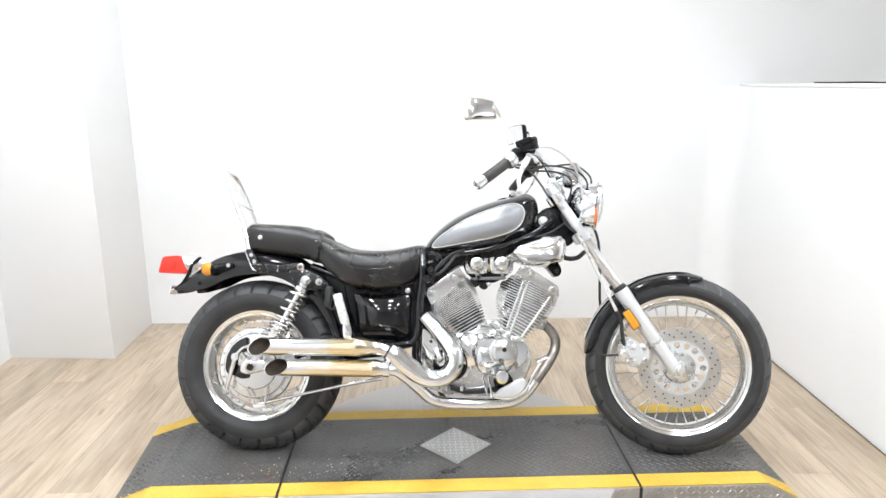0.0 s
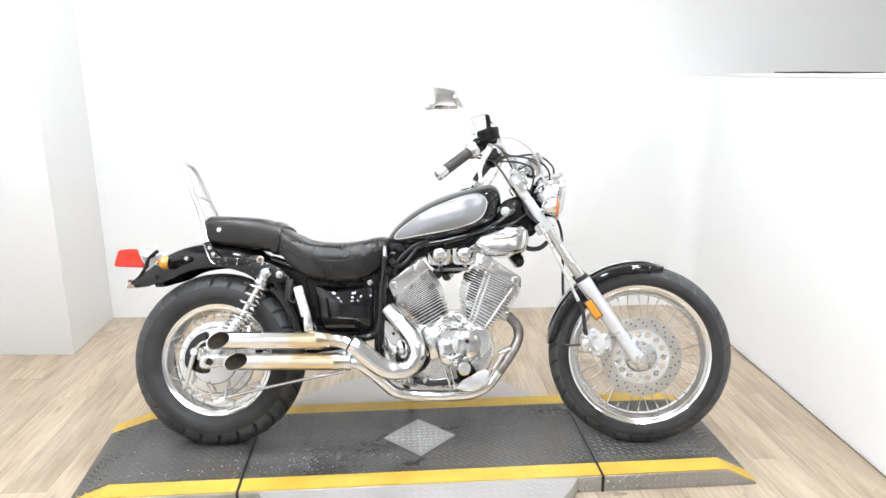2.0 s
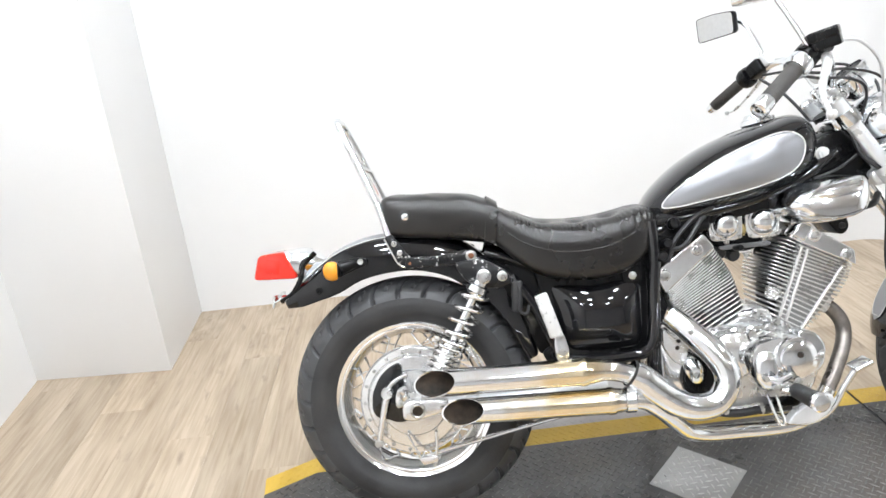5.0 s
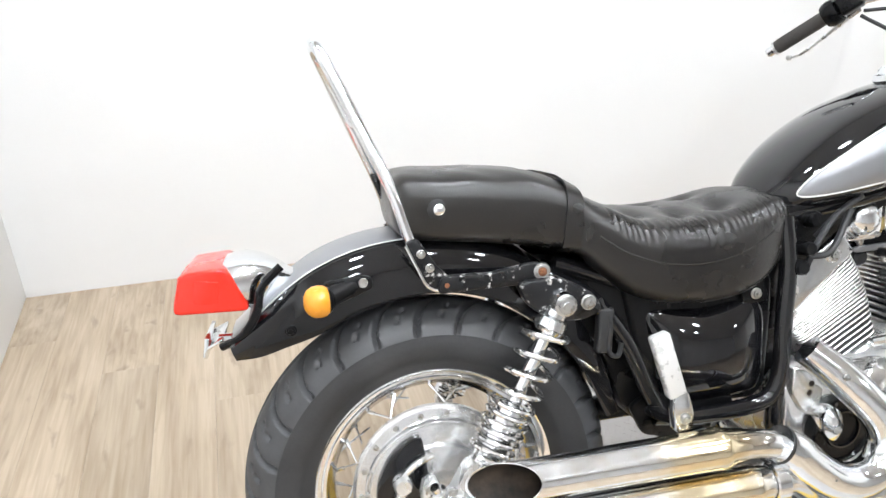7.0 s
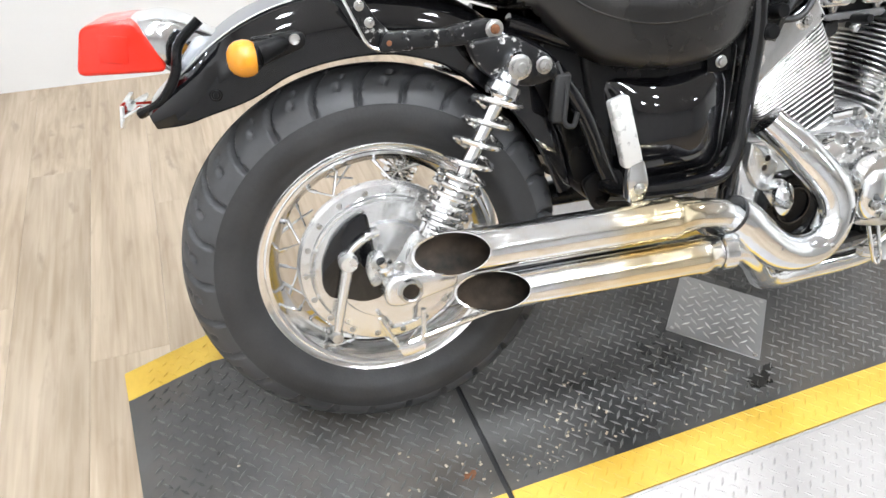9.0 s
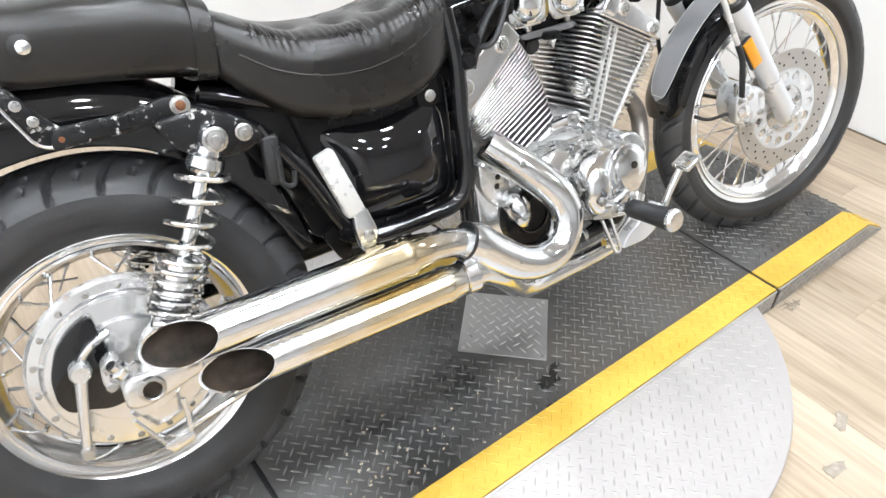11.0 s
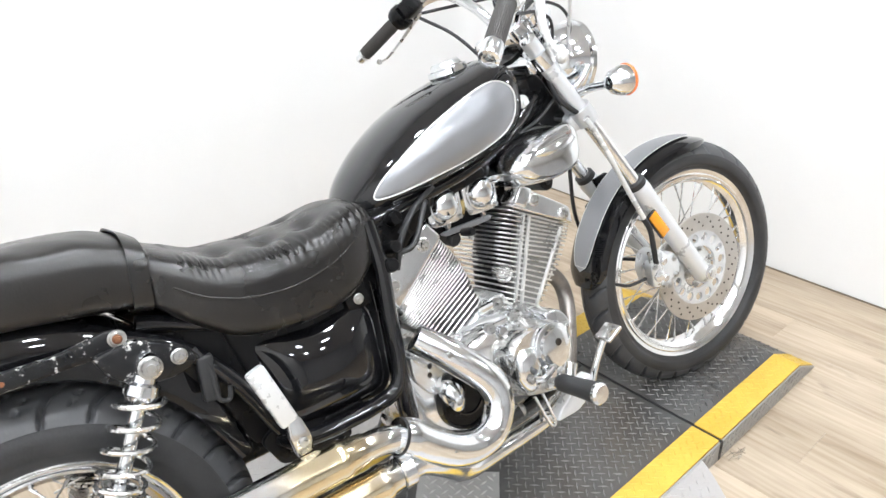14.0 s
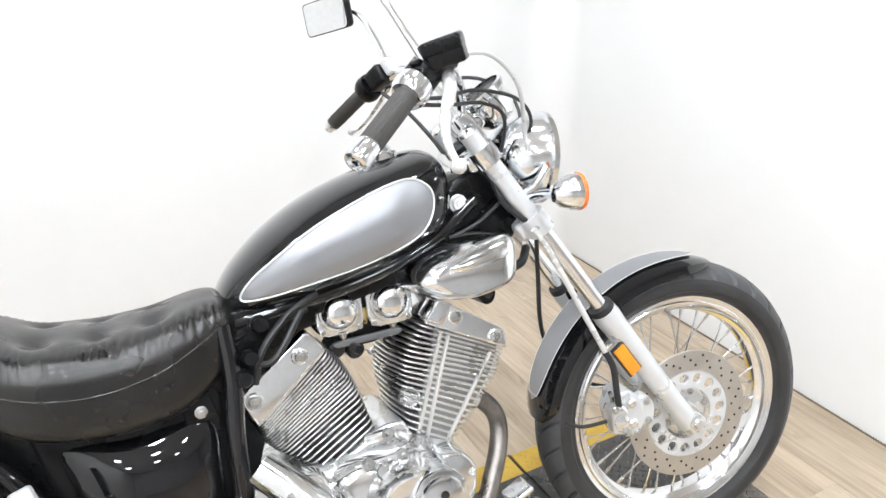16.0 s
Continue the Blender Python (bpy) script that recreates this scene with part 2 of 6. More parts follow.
def rounded(pts, r=0.02, n=4):
    """A closed outline with its corners rounded."""
    out, k = [], len(pts)
    for i in range(k):
        p, a, b = Vector(pts[i]), Vector(pts[i - 1]), Vector(pts[(i + 1) % k])
        da, db = (a - p), (b - p)
        rr = min(r, da.length * 0.45, db.length * 0.45)
        s, e = p + da.normalized() * rr, p + db.normalized() * rr
        for j in range(n + 1):
            t = j / n
            out.append(tuple(s * (1 - t) ** 2 + p * 2 * t * (1 - t) + e * t * t))
    return out


def curve_xz(pts, n=5, closed=True):
    return [(p.x, p.y) for p in smooth_path([(x, z, 0) for x, z in pts], n, closed)]


def bolt(name, parent, at, toward, r=0.008, h=0.007, mat=None, label=""):
    bm = bmesh.new()
    lathe_on(bm, [(0, h), (r * 0.45, h), (r * 0.5, h * 0.75), (r * 0.86, h * 0.7), (r, h * 0.3), (r * 1.25, h * 0.2), (r * 1.25, 0)], at, toward, 14)
    return part(name, bm, mat or M_BOLT, parent, label)


# ---------- room ----------
def wall(name, a, b, z0, z1, thick, material, label):
    """A wall between two floor points; its thickness lies to the left of a->b."""
    d = Vector((b[0] - a[0], b[1] - a[1], 0)).normalized()
    n = Vector((-d.y, d.x, 0)) * thick
    bm = bmesh.new()
    slab(bm, [(a[0], a[1]), (b[0], b[1]), (b[0] + n.x, b[1] + n.y), (a[0] + n.x, a[1] + n.y)], z0, z1, 0.0, plane="xy")
    return tagged(finish(bm, name, material), label, "wall", kind="structure")


CEIL_Z = 3.0
wall("wall_back", (5.2, 1.80), (-1.9, 1.453), 0, CEIL_Z, -0.12, M_WALL, "plain matt white painted rear wall of the booth")
wall("wall_left", (-1.62, 1.60), (-0.86, -5.6), 0, CEIL_Z, -0.12, M_WALL, "plain matt white painted side wall")
wall("wall_partition", (2.355, -1.05), (2.27, 1.655), 0, 1.327, -0.12, M_WALL, "white painted half-height partition wall")
# front wall is unseen; its grey is set for reflections in the chrome
M_FRONT_TONE = surface("unseen_front_wall_grey", (0.66, 0.66, 0.665), 0.6, vary=0.12, scale=1.4)
# closing wall out of view; its dimness is put into the grey
wall("wall_right", (5.3, -5.6), (5.2, 1.9), 0, CEIL_Z, -0.12, M_FAR_TONE, "far wall added out of view behind the partition, greyed as if dimly lit")
wall("wall_front", (-1.0, -5.5), (5.4, -5.5), 0, CEIL_Z, -0.12, M_FRONT_TONE, "pale grey wall added out of view, toned for the chrome reflections")
bm = bmesh.new()
slab(bm, [(-1.60, 0.972), (-1.012, 0.959), (-1.052, 1.492), (-1.62, 1.47)], 0, CEIL_Z, 0.003, plane="xy")
tagged(finish(bm, "wall_column", M_WALL), "square white painted column in the corner", "wall", kind="structure")
bm = bmesh.new()
box(bm, (7.6, 7.8, 0.1), pose(1.9, -1.9, CEIL_Z + 0.05))
tagged(finish(bm, "ceiling", M_CEIL), "plain white ceiling", "ceiling", kind="structure")

# rounded corner added between the partition and the rear wall to soften their shade line
corner, along_p, along_b, cove = Vector((2.2695, 1.6565)), Vector((0.0314, -0.9995)), Vector((-0.9988, -0.0488)), 0.16
mid = corner + (along_p + along_b) * cove
arc = [mid - (along_p * math.sin(a) + along_b * math.cos(a)) * cove for a in (math.pi / 2 * i / 14 for i in range(15))]
bm = bmesh.new()
slab(bm, [tuple(corner - (along_p + along_b) * 0.01)] + [tuple(p) for p in arc], 0, 1.327, 0.0, plane="xy")
tagged(finish(bm, "wall_cove", M_WALL), "rounded white filler added to soften the corner line of the booth", "wall", kind="structure")

# ledge strip along the top of the partition
bm = bmesh.new()
box(bm, (0.126, 2.7, 0.016), pose(2.371, 0.30, 1.335, 0, 0, 1.8), 0.004)
tagged(finish(bm, "trim_partition", M_WALL), "white capping board on the partition", "trim", kind="structure")


# proud dark strip that draws the shadow gap where partition meets floor
bm = bmesh.new()
box(bm, (0.004, 2.52, 0.006), pose(2.3075, 0.235, 0.003, 0, 0, 1.8), 0.001, 1)
tagged(finish(bm, "baseboard", M_SHADOW_GAP), "thin dark strip painted as the shadow gap in the joint at the foot of the partition", "baseboard", kind="structure")


def ceiling_light(x, y):
    base = empty("ceiling_light", None, pose(x, y, CEIL_Z))
    bm = bmesh.new()
    lathe(bm, [(0.118, 0.0), (0.140, 0.0), (0.140, -0.012), (0.132, -0.020), (0.118, -0.022)], 40, axis="z", loop=True)
    part("frame", bm, M_ALU_PAINT, base)
    bm = bmesh.new()
    lathe(bm, [(0, -0.004), (0.1175, -0.004), (0.1175, -0.014), (0, -0.014)], 40, axis="z")
    part("diffuser", bm, M_LAMP, base, "glowing white diffuser disc")
    return tagged(base, "round surface-mounted ceiling downlight, switched on", "ceiling light", "ceiling lights")


M_LAMP, nt_, b_ = nodes_of("lamp_diffuser")
b_.inputs["Base Color"].default_value = (0.9, 0.9, 0.9, 1)
b_.inputs["Emission Color"].default_value = (0.885, 0.938, 1.0, 1)
b_.inputs["Emission Strength"].default_value = LAMP
for lx in (-0.58, 0.44, 1.42):
    for ly in (0.30, -0.75, -1.85, -3.1):
        ceiling_light(lx, ly)
for ly in (-0.4, -2.6):
    ceiling_light(3.7, ly)

# ---------- floor ----------
bm = bmesh.new()
box(bm, (7.6, 7.8, 0.1), pose(1.9, -1.9, -0.056))
M_SUB = surface("floor_joint", (0.38, 0.30, 0.205), 0.7)
floor = tagged(finish(bm, "floor", M_SUB), "light oak vinyl plank floor", "floor", kind="structure")


def plank_material():
    m, nt, b = nodes_of("oak_vinyl_plank")
    info = nt.nodes.new("ShaderNodeObjectInfo")
    tc = nt.nodes.new("ShaderNodeTexCoord")
    add = nt.nodes.new("ShaderNodeVectorMath")
    add.operation = "MULTIPLY_ADD"
    comb = nt.nodes.new("ShaderNodeCombineXYZ")
    for s in comb.inputs[:2]:
        nt.links.new(info.outputs["Random"], s)
    nt.links.new(comb.outputs[0], add.inputs[0])
    add.inputs[1].default_value = (37, 91, 0)
    nt.links.new(tc.outputs["Object"], add.inputs[2])
    def grain(sx, sy, scale, detail):
        mp = nt.nodes.new("ShaderNodeMapping")
        mp.inputs["Scale"].default_value = (sx, sy, 1)
        nz = nt.nodes.new("ShaderNodeTexNoise")
        nz.inputs["Scale"].default_value = scale
        nz.inputs["Detail"].default_value = detail
        nz.inputs["Distortion"].default_value = 0.35
        nt.links.new(add.outputs[0], mp.inputs["Vector"])
        nt.links.new(mp.outputs[0], nz.inputs["Vector"])
        return nz.outputs["Fac"]
    wide, fine = grain(6, 1.1, 1.6, 5), grain(40, 2.2, 2.0, 6)
    col = ramp(nt, wide, [(0.28, (0.300, 0.224, 0.140)), (0.46, (0.412, 0.326, 0.215)), (0.70, (0.545, 0.450, 0.318))])
    col = mixed(nt, 0.30, col, ramp(nt, fine, [(0.3, (0.22, 0.16, 0.105)), (0.62, (0.54, 0.455, 0.345))]))
    spot = grain(7, 2.2, 3.0, 4)
    col = mixed(nt, ramp(nt, spot, [(0.62, (0, 0, 0)), (0.76, (0.75, 0.75, 0.75))]), col, (0.25, 0.19, 0.13))
    tone = ramp(nt, info.outputs["Random"], [(0.0, (0.87, 0.865, 0.86)), (0.5, (0.99, 0.985, 0.98)), (1.0, (1.07, 1.065, 1.06))])
    col = mixed(nt, 1.0, mixed(nt, 1.0, col, tone, "MULTIPLY"), (1.0, 0.995, 1.055), "MULTIPLY")
    nt.links.new(col, b.inputs["Base Color"])
    nt.links.new(ramp(nt, fine, [(0.3, (0.5,) * 3), (0.7, (0.36,) * 3)]), b.inputs["Roughness"])
    add_bump(nt, b, fine, 0.08, 0.001)
    return m


M_PLANK = plank_material()


def planks():
    wide, long = 0.152, 1.22
    shapes = {}
    turn = radians(3.0)
    row = 0
    for i in range(-17, 34):
        off = ((i * 0.413) % 1.0) * long
        for j in range(-6, 3):
            cx, cy = i * wide, j * long + off
            x, y = cx * math.cos(turn) - cy * math.sin(turn), cx * math.sin(turn) + cy * math.cos(turn)
            side = -1.62 + (1.6 - y) * 0.1056
            top, low = min(y + long / 2, 1.60 + 0.049 * x), max(y - long / 2, -5.55)
            if x < side - 0.10 or x > 5.33 or top - low < 0.05:
                continue
            size, mid = (top - low) / long, (top + low) / 2
            x, y = x - (mid - y) * math.tan(turn), mid
            if "m" not in shapes:
                bm = bmesh.new()
                box(bm, (wide - 0.0003, long - 0.0003, 0.006), None, 0.0003, 1)
                ob = finish(bm, "plank", M_PLANK, floor)
                shapes["m"] = ob.data
            else:
                ob = new("plank", shapes["m"])
                ob.parent = floor
            ob.matrix_basis = pose(x, y, -0.003, 0, 0, 3.0) @ Matrix.Diagonal((1, size, 1, 1))


# ---------- turntable stand ----------
TOP = 0.06
stand = empty("display_stand", None, pose(0.720, 0.016, 0, 0, 0, 3.5))
tagged(stand, "low black checker-plate display stand with yellow edges on a round turntable", "display stand")
HW, REAR, FRONT, KINK, SEAM, BAND = 0.293, -1.185, 1.127, 1.02, 0.595, 0.072


def lug_mesh(spots, z_of, length=0.0250, width=0.0054, high=0.0020):
    """Raised treads of a checker plate, as one mesh."""
    verts, faces = [], []
    for x, y, turn in spots:
        c, s = math.cos(turn), math.sin(turn)
        z = z_of(x)
        k = len(verts)
        for px, py, pz in ((-length / 2, 0, 0), (0, -width / 2, 0), (length / 2, 0, 0), (0, width / 2, 0), (-length * 0.22, 0, high), (length * 0.22, 0, high)):
            verts.append((x + px * c - py * s, y + px * s + py * c, z + pz))
        faces += [(k, k + 1, k + 4), (k + 1, k + 5, k + 4), (k + 1, k + 2, k + 5), (k + 2, k + 3, k + 5), (k + 3, k + 4, k + 5), (k + 3, k, k + 4)]
    return verts, faces


def lugs(name, spots, z_of, material, parent, **kw):
    verts, faces = lug_mesh(spots, z_of, **kw)
    me = bpy.data.meshes.new(name)
    me.from_pydata(verts, [], faces)
    me.materials.append(material)
    for p in me.polygons:
        p.use_smooth = False
    ob = new(name, me)
    ob.parent = parent
    return tagged(ob, kind="stuff")


def lug_grid(x0, x1, y0, y1, pitch, keep):
    """Basket-weave treads: rows along the diagonals, turned by turns."""
    out, q = [], pitch * math.sqrt(0.5)
    n = int((x1 - x0 + y1 - y0) / (2 * q)) + 2
    cx, cy = (x0 + x1) / 2, (y0 + y1) / 2
    for i in range(-n, n + 1):
        for j in range(-n, n + 1):
            x, y = cx + (i - j) * q, cy + (i + j) * q
            if x0 + 0.008 < x < x1 - 0.008 and y0 + 0.006 < y < y1 - 0.006 and keep(x, y):
                out.append((x, y, radians(45 if (i + j) % 2 else -45)))
    return out


def deck_z(x):
    end = REAR if x < 0 else FRONT
    return TOP if abs(x) <= KINK else TOP - (abs(x) - KINK) / (abs(end) - KINK) * (TOP - 0.006)


def skew(x, y):
    """The rear edge of the ramp is cut a little askew."""
    return x + 0.019 * (1 - y / HW) if x == REAR else x


def deck(x0, x1):
    """One plate of the deck from x0 to x1, sloping down past the kink."""
    xs = sorted({x0, x1, *[k for k in (-KINK, KINK) if x0 < k < x1]})
    for name, ya, yb, lift, mat, lab in (("deck_plate", -HW + BAND, HW - BAND, 0, M_DECK, "black checker plate"), ("edge_band", -HW, -HW + BAND, 0, M_YELLOW, "yellow painted edge"), ("edge_band", HW - BAND, HW, 0, M_YELLOW, "yellow painted edge")):
        bm = bmesh.new()
        rings = [[(skew(x, ya), ya, 0.0), (skew(x, yb), yb, 0.0), (skew(x, yb), yb, deck_z(x)), (skew(x, ya), ya, deck_z(x))] for x in xs]
        skin(bm, rings)
        part(name, bm, mat, stand, lab, sharp=0.1)
    for side in (-1, 1):
        bm = bmesh.new()
        y = side * (HW + 0.002)
        rings = [[(skew(x, y), y, 0.0), (skew(x, y), y + side * 0.004, 0.0), (skew(x, y), y + side * 0.003, deck_z(x) - 0.004), (skew(x, y), y, deck_z(x) - 0.003)] for x in xs]
        skin(bm, rings)
        part("side_skirt", bm, M_STEEL_PLATE, stand, "bare metal checker-plate skirt", sharp=0.1)
        sp = [(x, z) for i in range(int((x1 - x0) / 0.02)) for x in [x0 + (i + 0.5) * 0.02] if x > REAR + 0.06 for z in (0.014, 0.034, 0.05) if z < deck_z(x) - 0.008]
        verts, faces = lug_mesh([(x, z, radians(45 if (n // 1 + k) % 2 else -45)) for k, (x, z) in enumerate(sp) for n in (0,)], lambda x: 0.0, 0.020, 0.006, 0.0020)
        me = bpy.data.meshes.new("skirt_treads")
        me.from_pydata([(v[0], y + side * (0.004 + v[2]), v[1]) for v in verts], [], faces)
        me.materials.append(M_STEEL_PLATE)
        ob = new("skirt_treads", me)
        ob.parent = stand
        tagged(ob, kind="stuff")


for x0, x1 in ((REAR, -SEAM - 0.005), (-SEAM + 0.005, SEAM - 0.005), (SEAM + 0.005, FRONT)):
    deck(x0, x1)
    lugs("deck_treads", lug_grid(x0 + (0.034 if x0 == REAR else 0.004), x1 - 0.004, -HW + BAND, HW - BAND, 0.0192, lambda x, y: abs(x) + abs(y) > 0.155), deck_z, M_LUG, stand)
    for s in (-1, 1):
        lugs("edge_treads", lug_grid(x0 + (0.042 if x0 == REAR else 0.004), x1 - 0.004, *sorted((s * HW, s * (HW - BAND))), 0.0192, lambda x, y: True), deck_z, M_YELLOW, stand, high=0.0011)
for sx in (-SEAM, SEAM):
    bm = bmesh.new()
    box(bm, (0.0098, 2 * HW + 0.014, 0.0565), pose(sx, 0, 0.0284))
    part("seam_bar", bm, M_RUBBER_SOFT, stand, "black rubber joint between the plates")

# inset diamond plate
bm = bmesh.new()
box(bm, (0.187, 0.187, 0.003), pose(0, 0, TOP + 0.0017, 0, 0, 45), 0.0008, 1)
plate = part("diamond_plate", bm, M_STEEL_PLATE, stand, "bare metal diamond-shaped cover plate")
c45 = math.sqrt(0.5)
lugs("plate_treads", [((x - y) * c45, (x + y) * c45, a + radians(45)) for x, y, a in lug_grid(-0.092, 0.092, -0.092, 0.092, 0.0205, lambda x, y: True)], lambda x: TOP + 0.003, M_DISC_LUG, plate)
for dx, dy in ((0.117, 0), (-0.117, 0), (0, 0.117), (0, -0.117)):
    bolt("screw", plate, (dx, dy, TOP + 0.003), (0, 0, 1), 0.004, 0.002)

# turntable disc
bm = bmesh.new()
lathe(bm, [(0, 0.0), (0.593, 0.0), (0.596, 0.002), (0.596, 0.050), (0.594, 0.0535), (0.590, 0.0545), (0, 0.0545)], 128, center=(-0.01, -0.008, 0), axis="z")
disc = part("turntable", bm, M_DISC, stand, "round pale grey checker-plate turntable")
lugs("turntable_treads", lug_grid(-0.62, 0.62, -0.62, 0.62, 0.0200, lambda x, y: math.hypot(x + 0.01, y + 0.008) < 0.580 and abs(y) > HW + 0.008), lambda x: 0.0543, M_DISC, disc, high=0.0012)


# ---------- motorcycle ----------
bike = empty("motorcycle", None, pose(0, 0.01, TOP, -17, 0, -2))
tagged(bike, "black and silver cruiser motorcycle leaning on its side stand", "motorcycle")
RW, FW = Vector((0.0, -0.017, 0.297)), Vector((1.508, -0.002, 0.322))


def tyre_profile(R, rim_r, half, crown):
    """Tyre section as (radius, across) pairs from bead to bead."""
    d = R - rim_r
    pts = [(rim_r - 0.004, -half * 0.56), (rim_r + 0.012, -half * 0.76), (rim_r + d * 0.25, -half * 0.95), (rim_r + d * 0.42, -half), (R - crown * 0.96, -half * 0.955), (R - crown * 0.90, -half * 0.945)]
    pts += [(R - crown * 0.65, -half * 0.86), (R - crown * 0.38, -half * 0.70), (R - crown * 0.17, -half * 0.48), (R - crown * 0.04, -half * 0.24), (R, 0)]
    return pts + [(r, -h) for r, h in pts[-2::-1]]


def wheel(name, c, R, rim_r, half, crown, rim_half, hub_r, hub_half, n_spokes, groove, label):
    w = empty(name, bike, pose(*c))
    prof = [(p.x, p.y) for p in smooth_path([(r, h, 0) for r, h in tyre_profile(R, rim_r, half, crown)], 6)]
    seg = 24 * (26 if R < 0.315 else 32)
    bm = bmesh.new()
    rings = []
    for s in range(seg):
        a = math.tau * s / seg
        ring = []
        for r, h in prof:
            ring.append(Vector((r * math.cos(a), h, r * math.sin(a))))
        rings.append(ring)
    vs = [[bm.verts.new(p) for p in r] for r in rings]
    for i in range(seg):
        a, b = vs[i], vs[(i + 1) % seg]
        for j in range(len(prof) - 1):
            f = bm.faces.new((a[j], a[j + 1], b[j + 1], b[j]))
            f.material_index = 1 if min(prof[j][0], prof[j + 1][0]) > R - crown * 0.93 else 0
    # cut the tread grooves by pressing vertices inwards
    for i in range(seg):
        for j, (r, h) in enumerate(prof):
            d = groove(i / seg, h / half, r / R)
            if d:
                v = vs[i][j].co
                n = Vector((v.x, 0, v.z)).normalized() * 0.8 + Vector((0, 0.6 * (1 if h > 0 else -1), 0)) * (abs(h) / half)
                vs[i][j].co = v - n.normalized() * d
    part("tyre", bm, [M_RUBBER, M_TREAD], w, "worn black rubber tyre", sharp=0.9)
    bm = bmesh.new()
    e = rim_r
    h = rim_half
    lip = [(e - 0.017, -h + 0.010), (e - 0.014, -h + 0.003), (e - 0.009, -h + 0.001), (e - 0.006, -h + 0.004), (e - 0.002, -h + 0.003), (e + 0.004, -h - 0.001), (e + 0.007, -h + 0.002), (e + 0.012, -h), (e + 0.015, -h + 0.004), (e + 0.012, -h + 0.009), (e - 0.004, -h + 0.014), (e - 0.013, -h * 0.55), (e - 0.022, -h * 0.35), (e - 0.024, 0)]
    lathe(bm, lip + [(r, -y) for r, y in lip[-2::-1]] + [(e - 0.029, h * 0.42), (e - 0.032, 0), (e - 0.029, -h * 0.42)], 144, loop=True)
    part("rim", bm, M_RIM, w, "chromed steel rim")
    # spokes, crossed pairs from alternating hub flanges
    for k in range(n_spokes):
        side = -1 if k % 2 else 1
        a0 = math.tau * k / n_spokes
        lean = (0.42 if hub_r < 0.1 else 0.30) * (1 if (k // 2) % 2 else -1)
        a1 = a0 + lean
        p = Vector((math.cos(a1) * hub_r, side * hub_half, math.sin(a1) * hub_r))
        q = Vector((math.cos(a0) * (rim_r - 0.031), side * rim_half * 0.12, math.sin(a0) * (rim_r - 0.031)))
        bm = bmesh.new()
        tube(bm, [p, q], 0.0019, 6, 1)
        d = (q - p).normalized()
        tube(bm, [q - d * 0.016, q + d * 0.004], 0.0034, 6, 1)
        part("spoke", bm, M_CHROME_WORN, w)
    return tagged(w, label)


def notch(k, width, depth):
    """Depth of a rounded cut centred in the first stretch of a repeat."""
    q = (k - width) / width
    return depth * (1 - q * q) if abs(q) < 1 else 0.0


def rear_groove(u, h, r):
    """Curved sipes across each shoulder, paired dimples between them and two lines round the crown."""
    a = abs(h)
    s = 1 if h > 0 else -1
    if 0.14 < a and r > 0.845:
        k = (u * 26 + (0.5 if s > 0 else 0) - 0.75 * math.sin(a * 1.5)) % 1.0
        if k < 0.17:
            return notch(k, 0.082, 0.0105 * min(1, (1.0 - a) * 9))
        if 0.48 < k < 0.62 and (0.41 < a < 0.53 or 0.63 < a < 0.75):
            return notch(k - 0.48, 0.07, 0.006)
    return 0.006 if 0.03 < a < 0.10 else 0.0


def front_groove(u, h, r):
    a = abs(h)
    s = 1 if h > 0 else -1
    if 0.2 < a and r > 0.90:
        k = (u * 32 + (0.5 if s > 0 else 0) + a * 0.7) % 1.0
        return notch(k, 0.085, 0.007 * min(1, (0.97 - a) * 8))
    return 0.0045 if 0.05 < a < 0.14 else 0.0


rear_wheel = wheel("rear_wheel", RW, 0.308, 0.194, 0.070, 0.052, 0.047, 0.122, 0.040, 36, rear_groove, "wide rear tyre on a chromed spoked rim")
front_wheel = wheel("front_wheel", FW, 0.319, 0.243, 0.046, 0.036, 0.032, 0.052, 0.032, 36, front_groove, "narrow front tyre on a chromed spoked rim")

# ----- steering: the front end is built straight and then turned to the right
PIV, AXIS = Vector((1.076, 0, 0.90)), Vector((-0.539, 0, 0.842)).normalized()
STEER = Matrix.Translation(PIV) @ Matrix.Rotation(radians(-7.5), 4, AXIS) @ Matrix.Translation(-PIV)


def steered(ob):
    ob.matrix_basis = STEER @ ob.matrix_basis
    return ob


steered(front_wheel)


def both(fn, *args):
    """Calls fn for the right side (-1) and the left side (1)."""
    return [fn(s, *args) for s in (-1, 1)]


def bar(name, pts, r, mat, parent=None, label="", seg=12, n=6):
    bm = bmesh.new()
    tube(bm, pts, r, seg, n)
    return part(name, bm, mat, parent or bike, label)


def plate_part(name, outline, y0, y1, mat, parent=None, label="", bevel=0.004, seg=3, corner=0.0):
    bm = bmesh.new()
    slab(bm, rounded(outline, corner) if corner else outline, y0, y1, bevel, seg)
    return part(name, bm, mat, parent or bike, label)


def block(name, size, m, mat, parent=None, label="", bevel=0.004):
    bm = bmesh.new()
    box(bm, size, m, bevel, 3)
    return part(name, bm, mat, parent or bike, label)


def turned(name, profile, base, toward, mat, parent=None, label="", seg=32):
    bm = bmesh.new()
    lathe_on(bm, profile, base, toward, seg)
    return part(name, bm, mat, parent or bike, label)


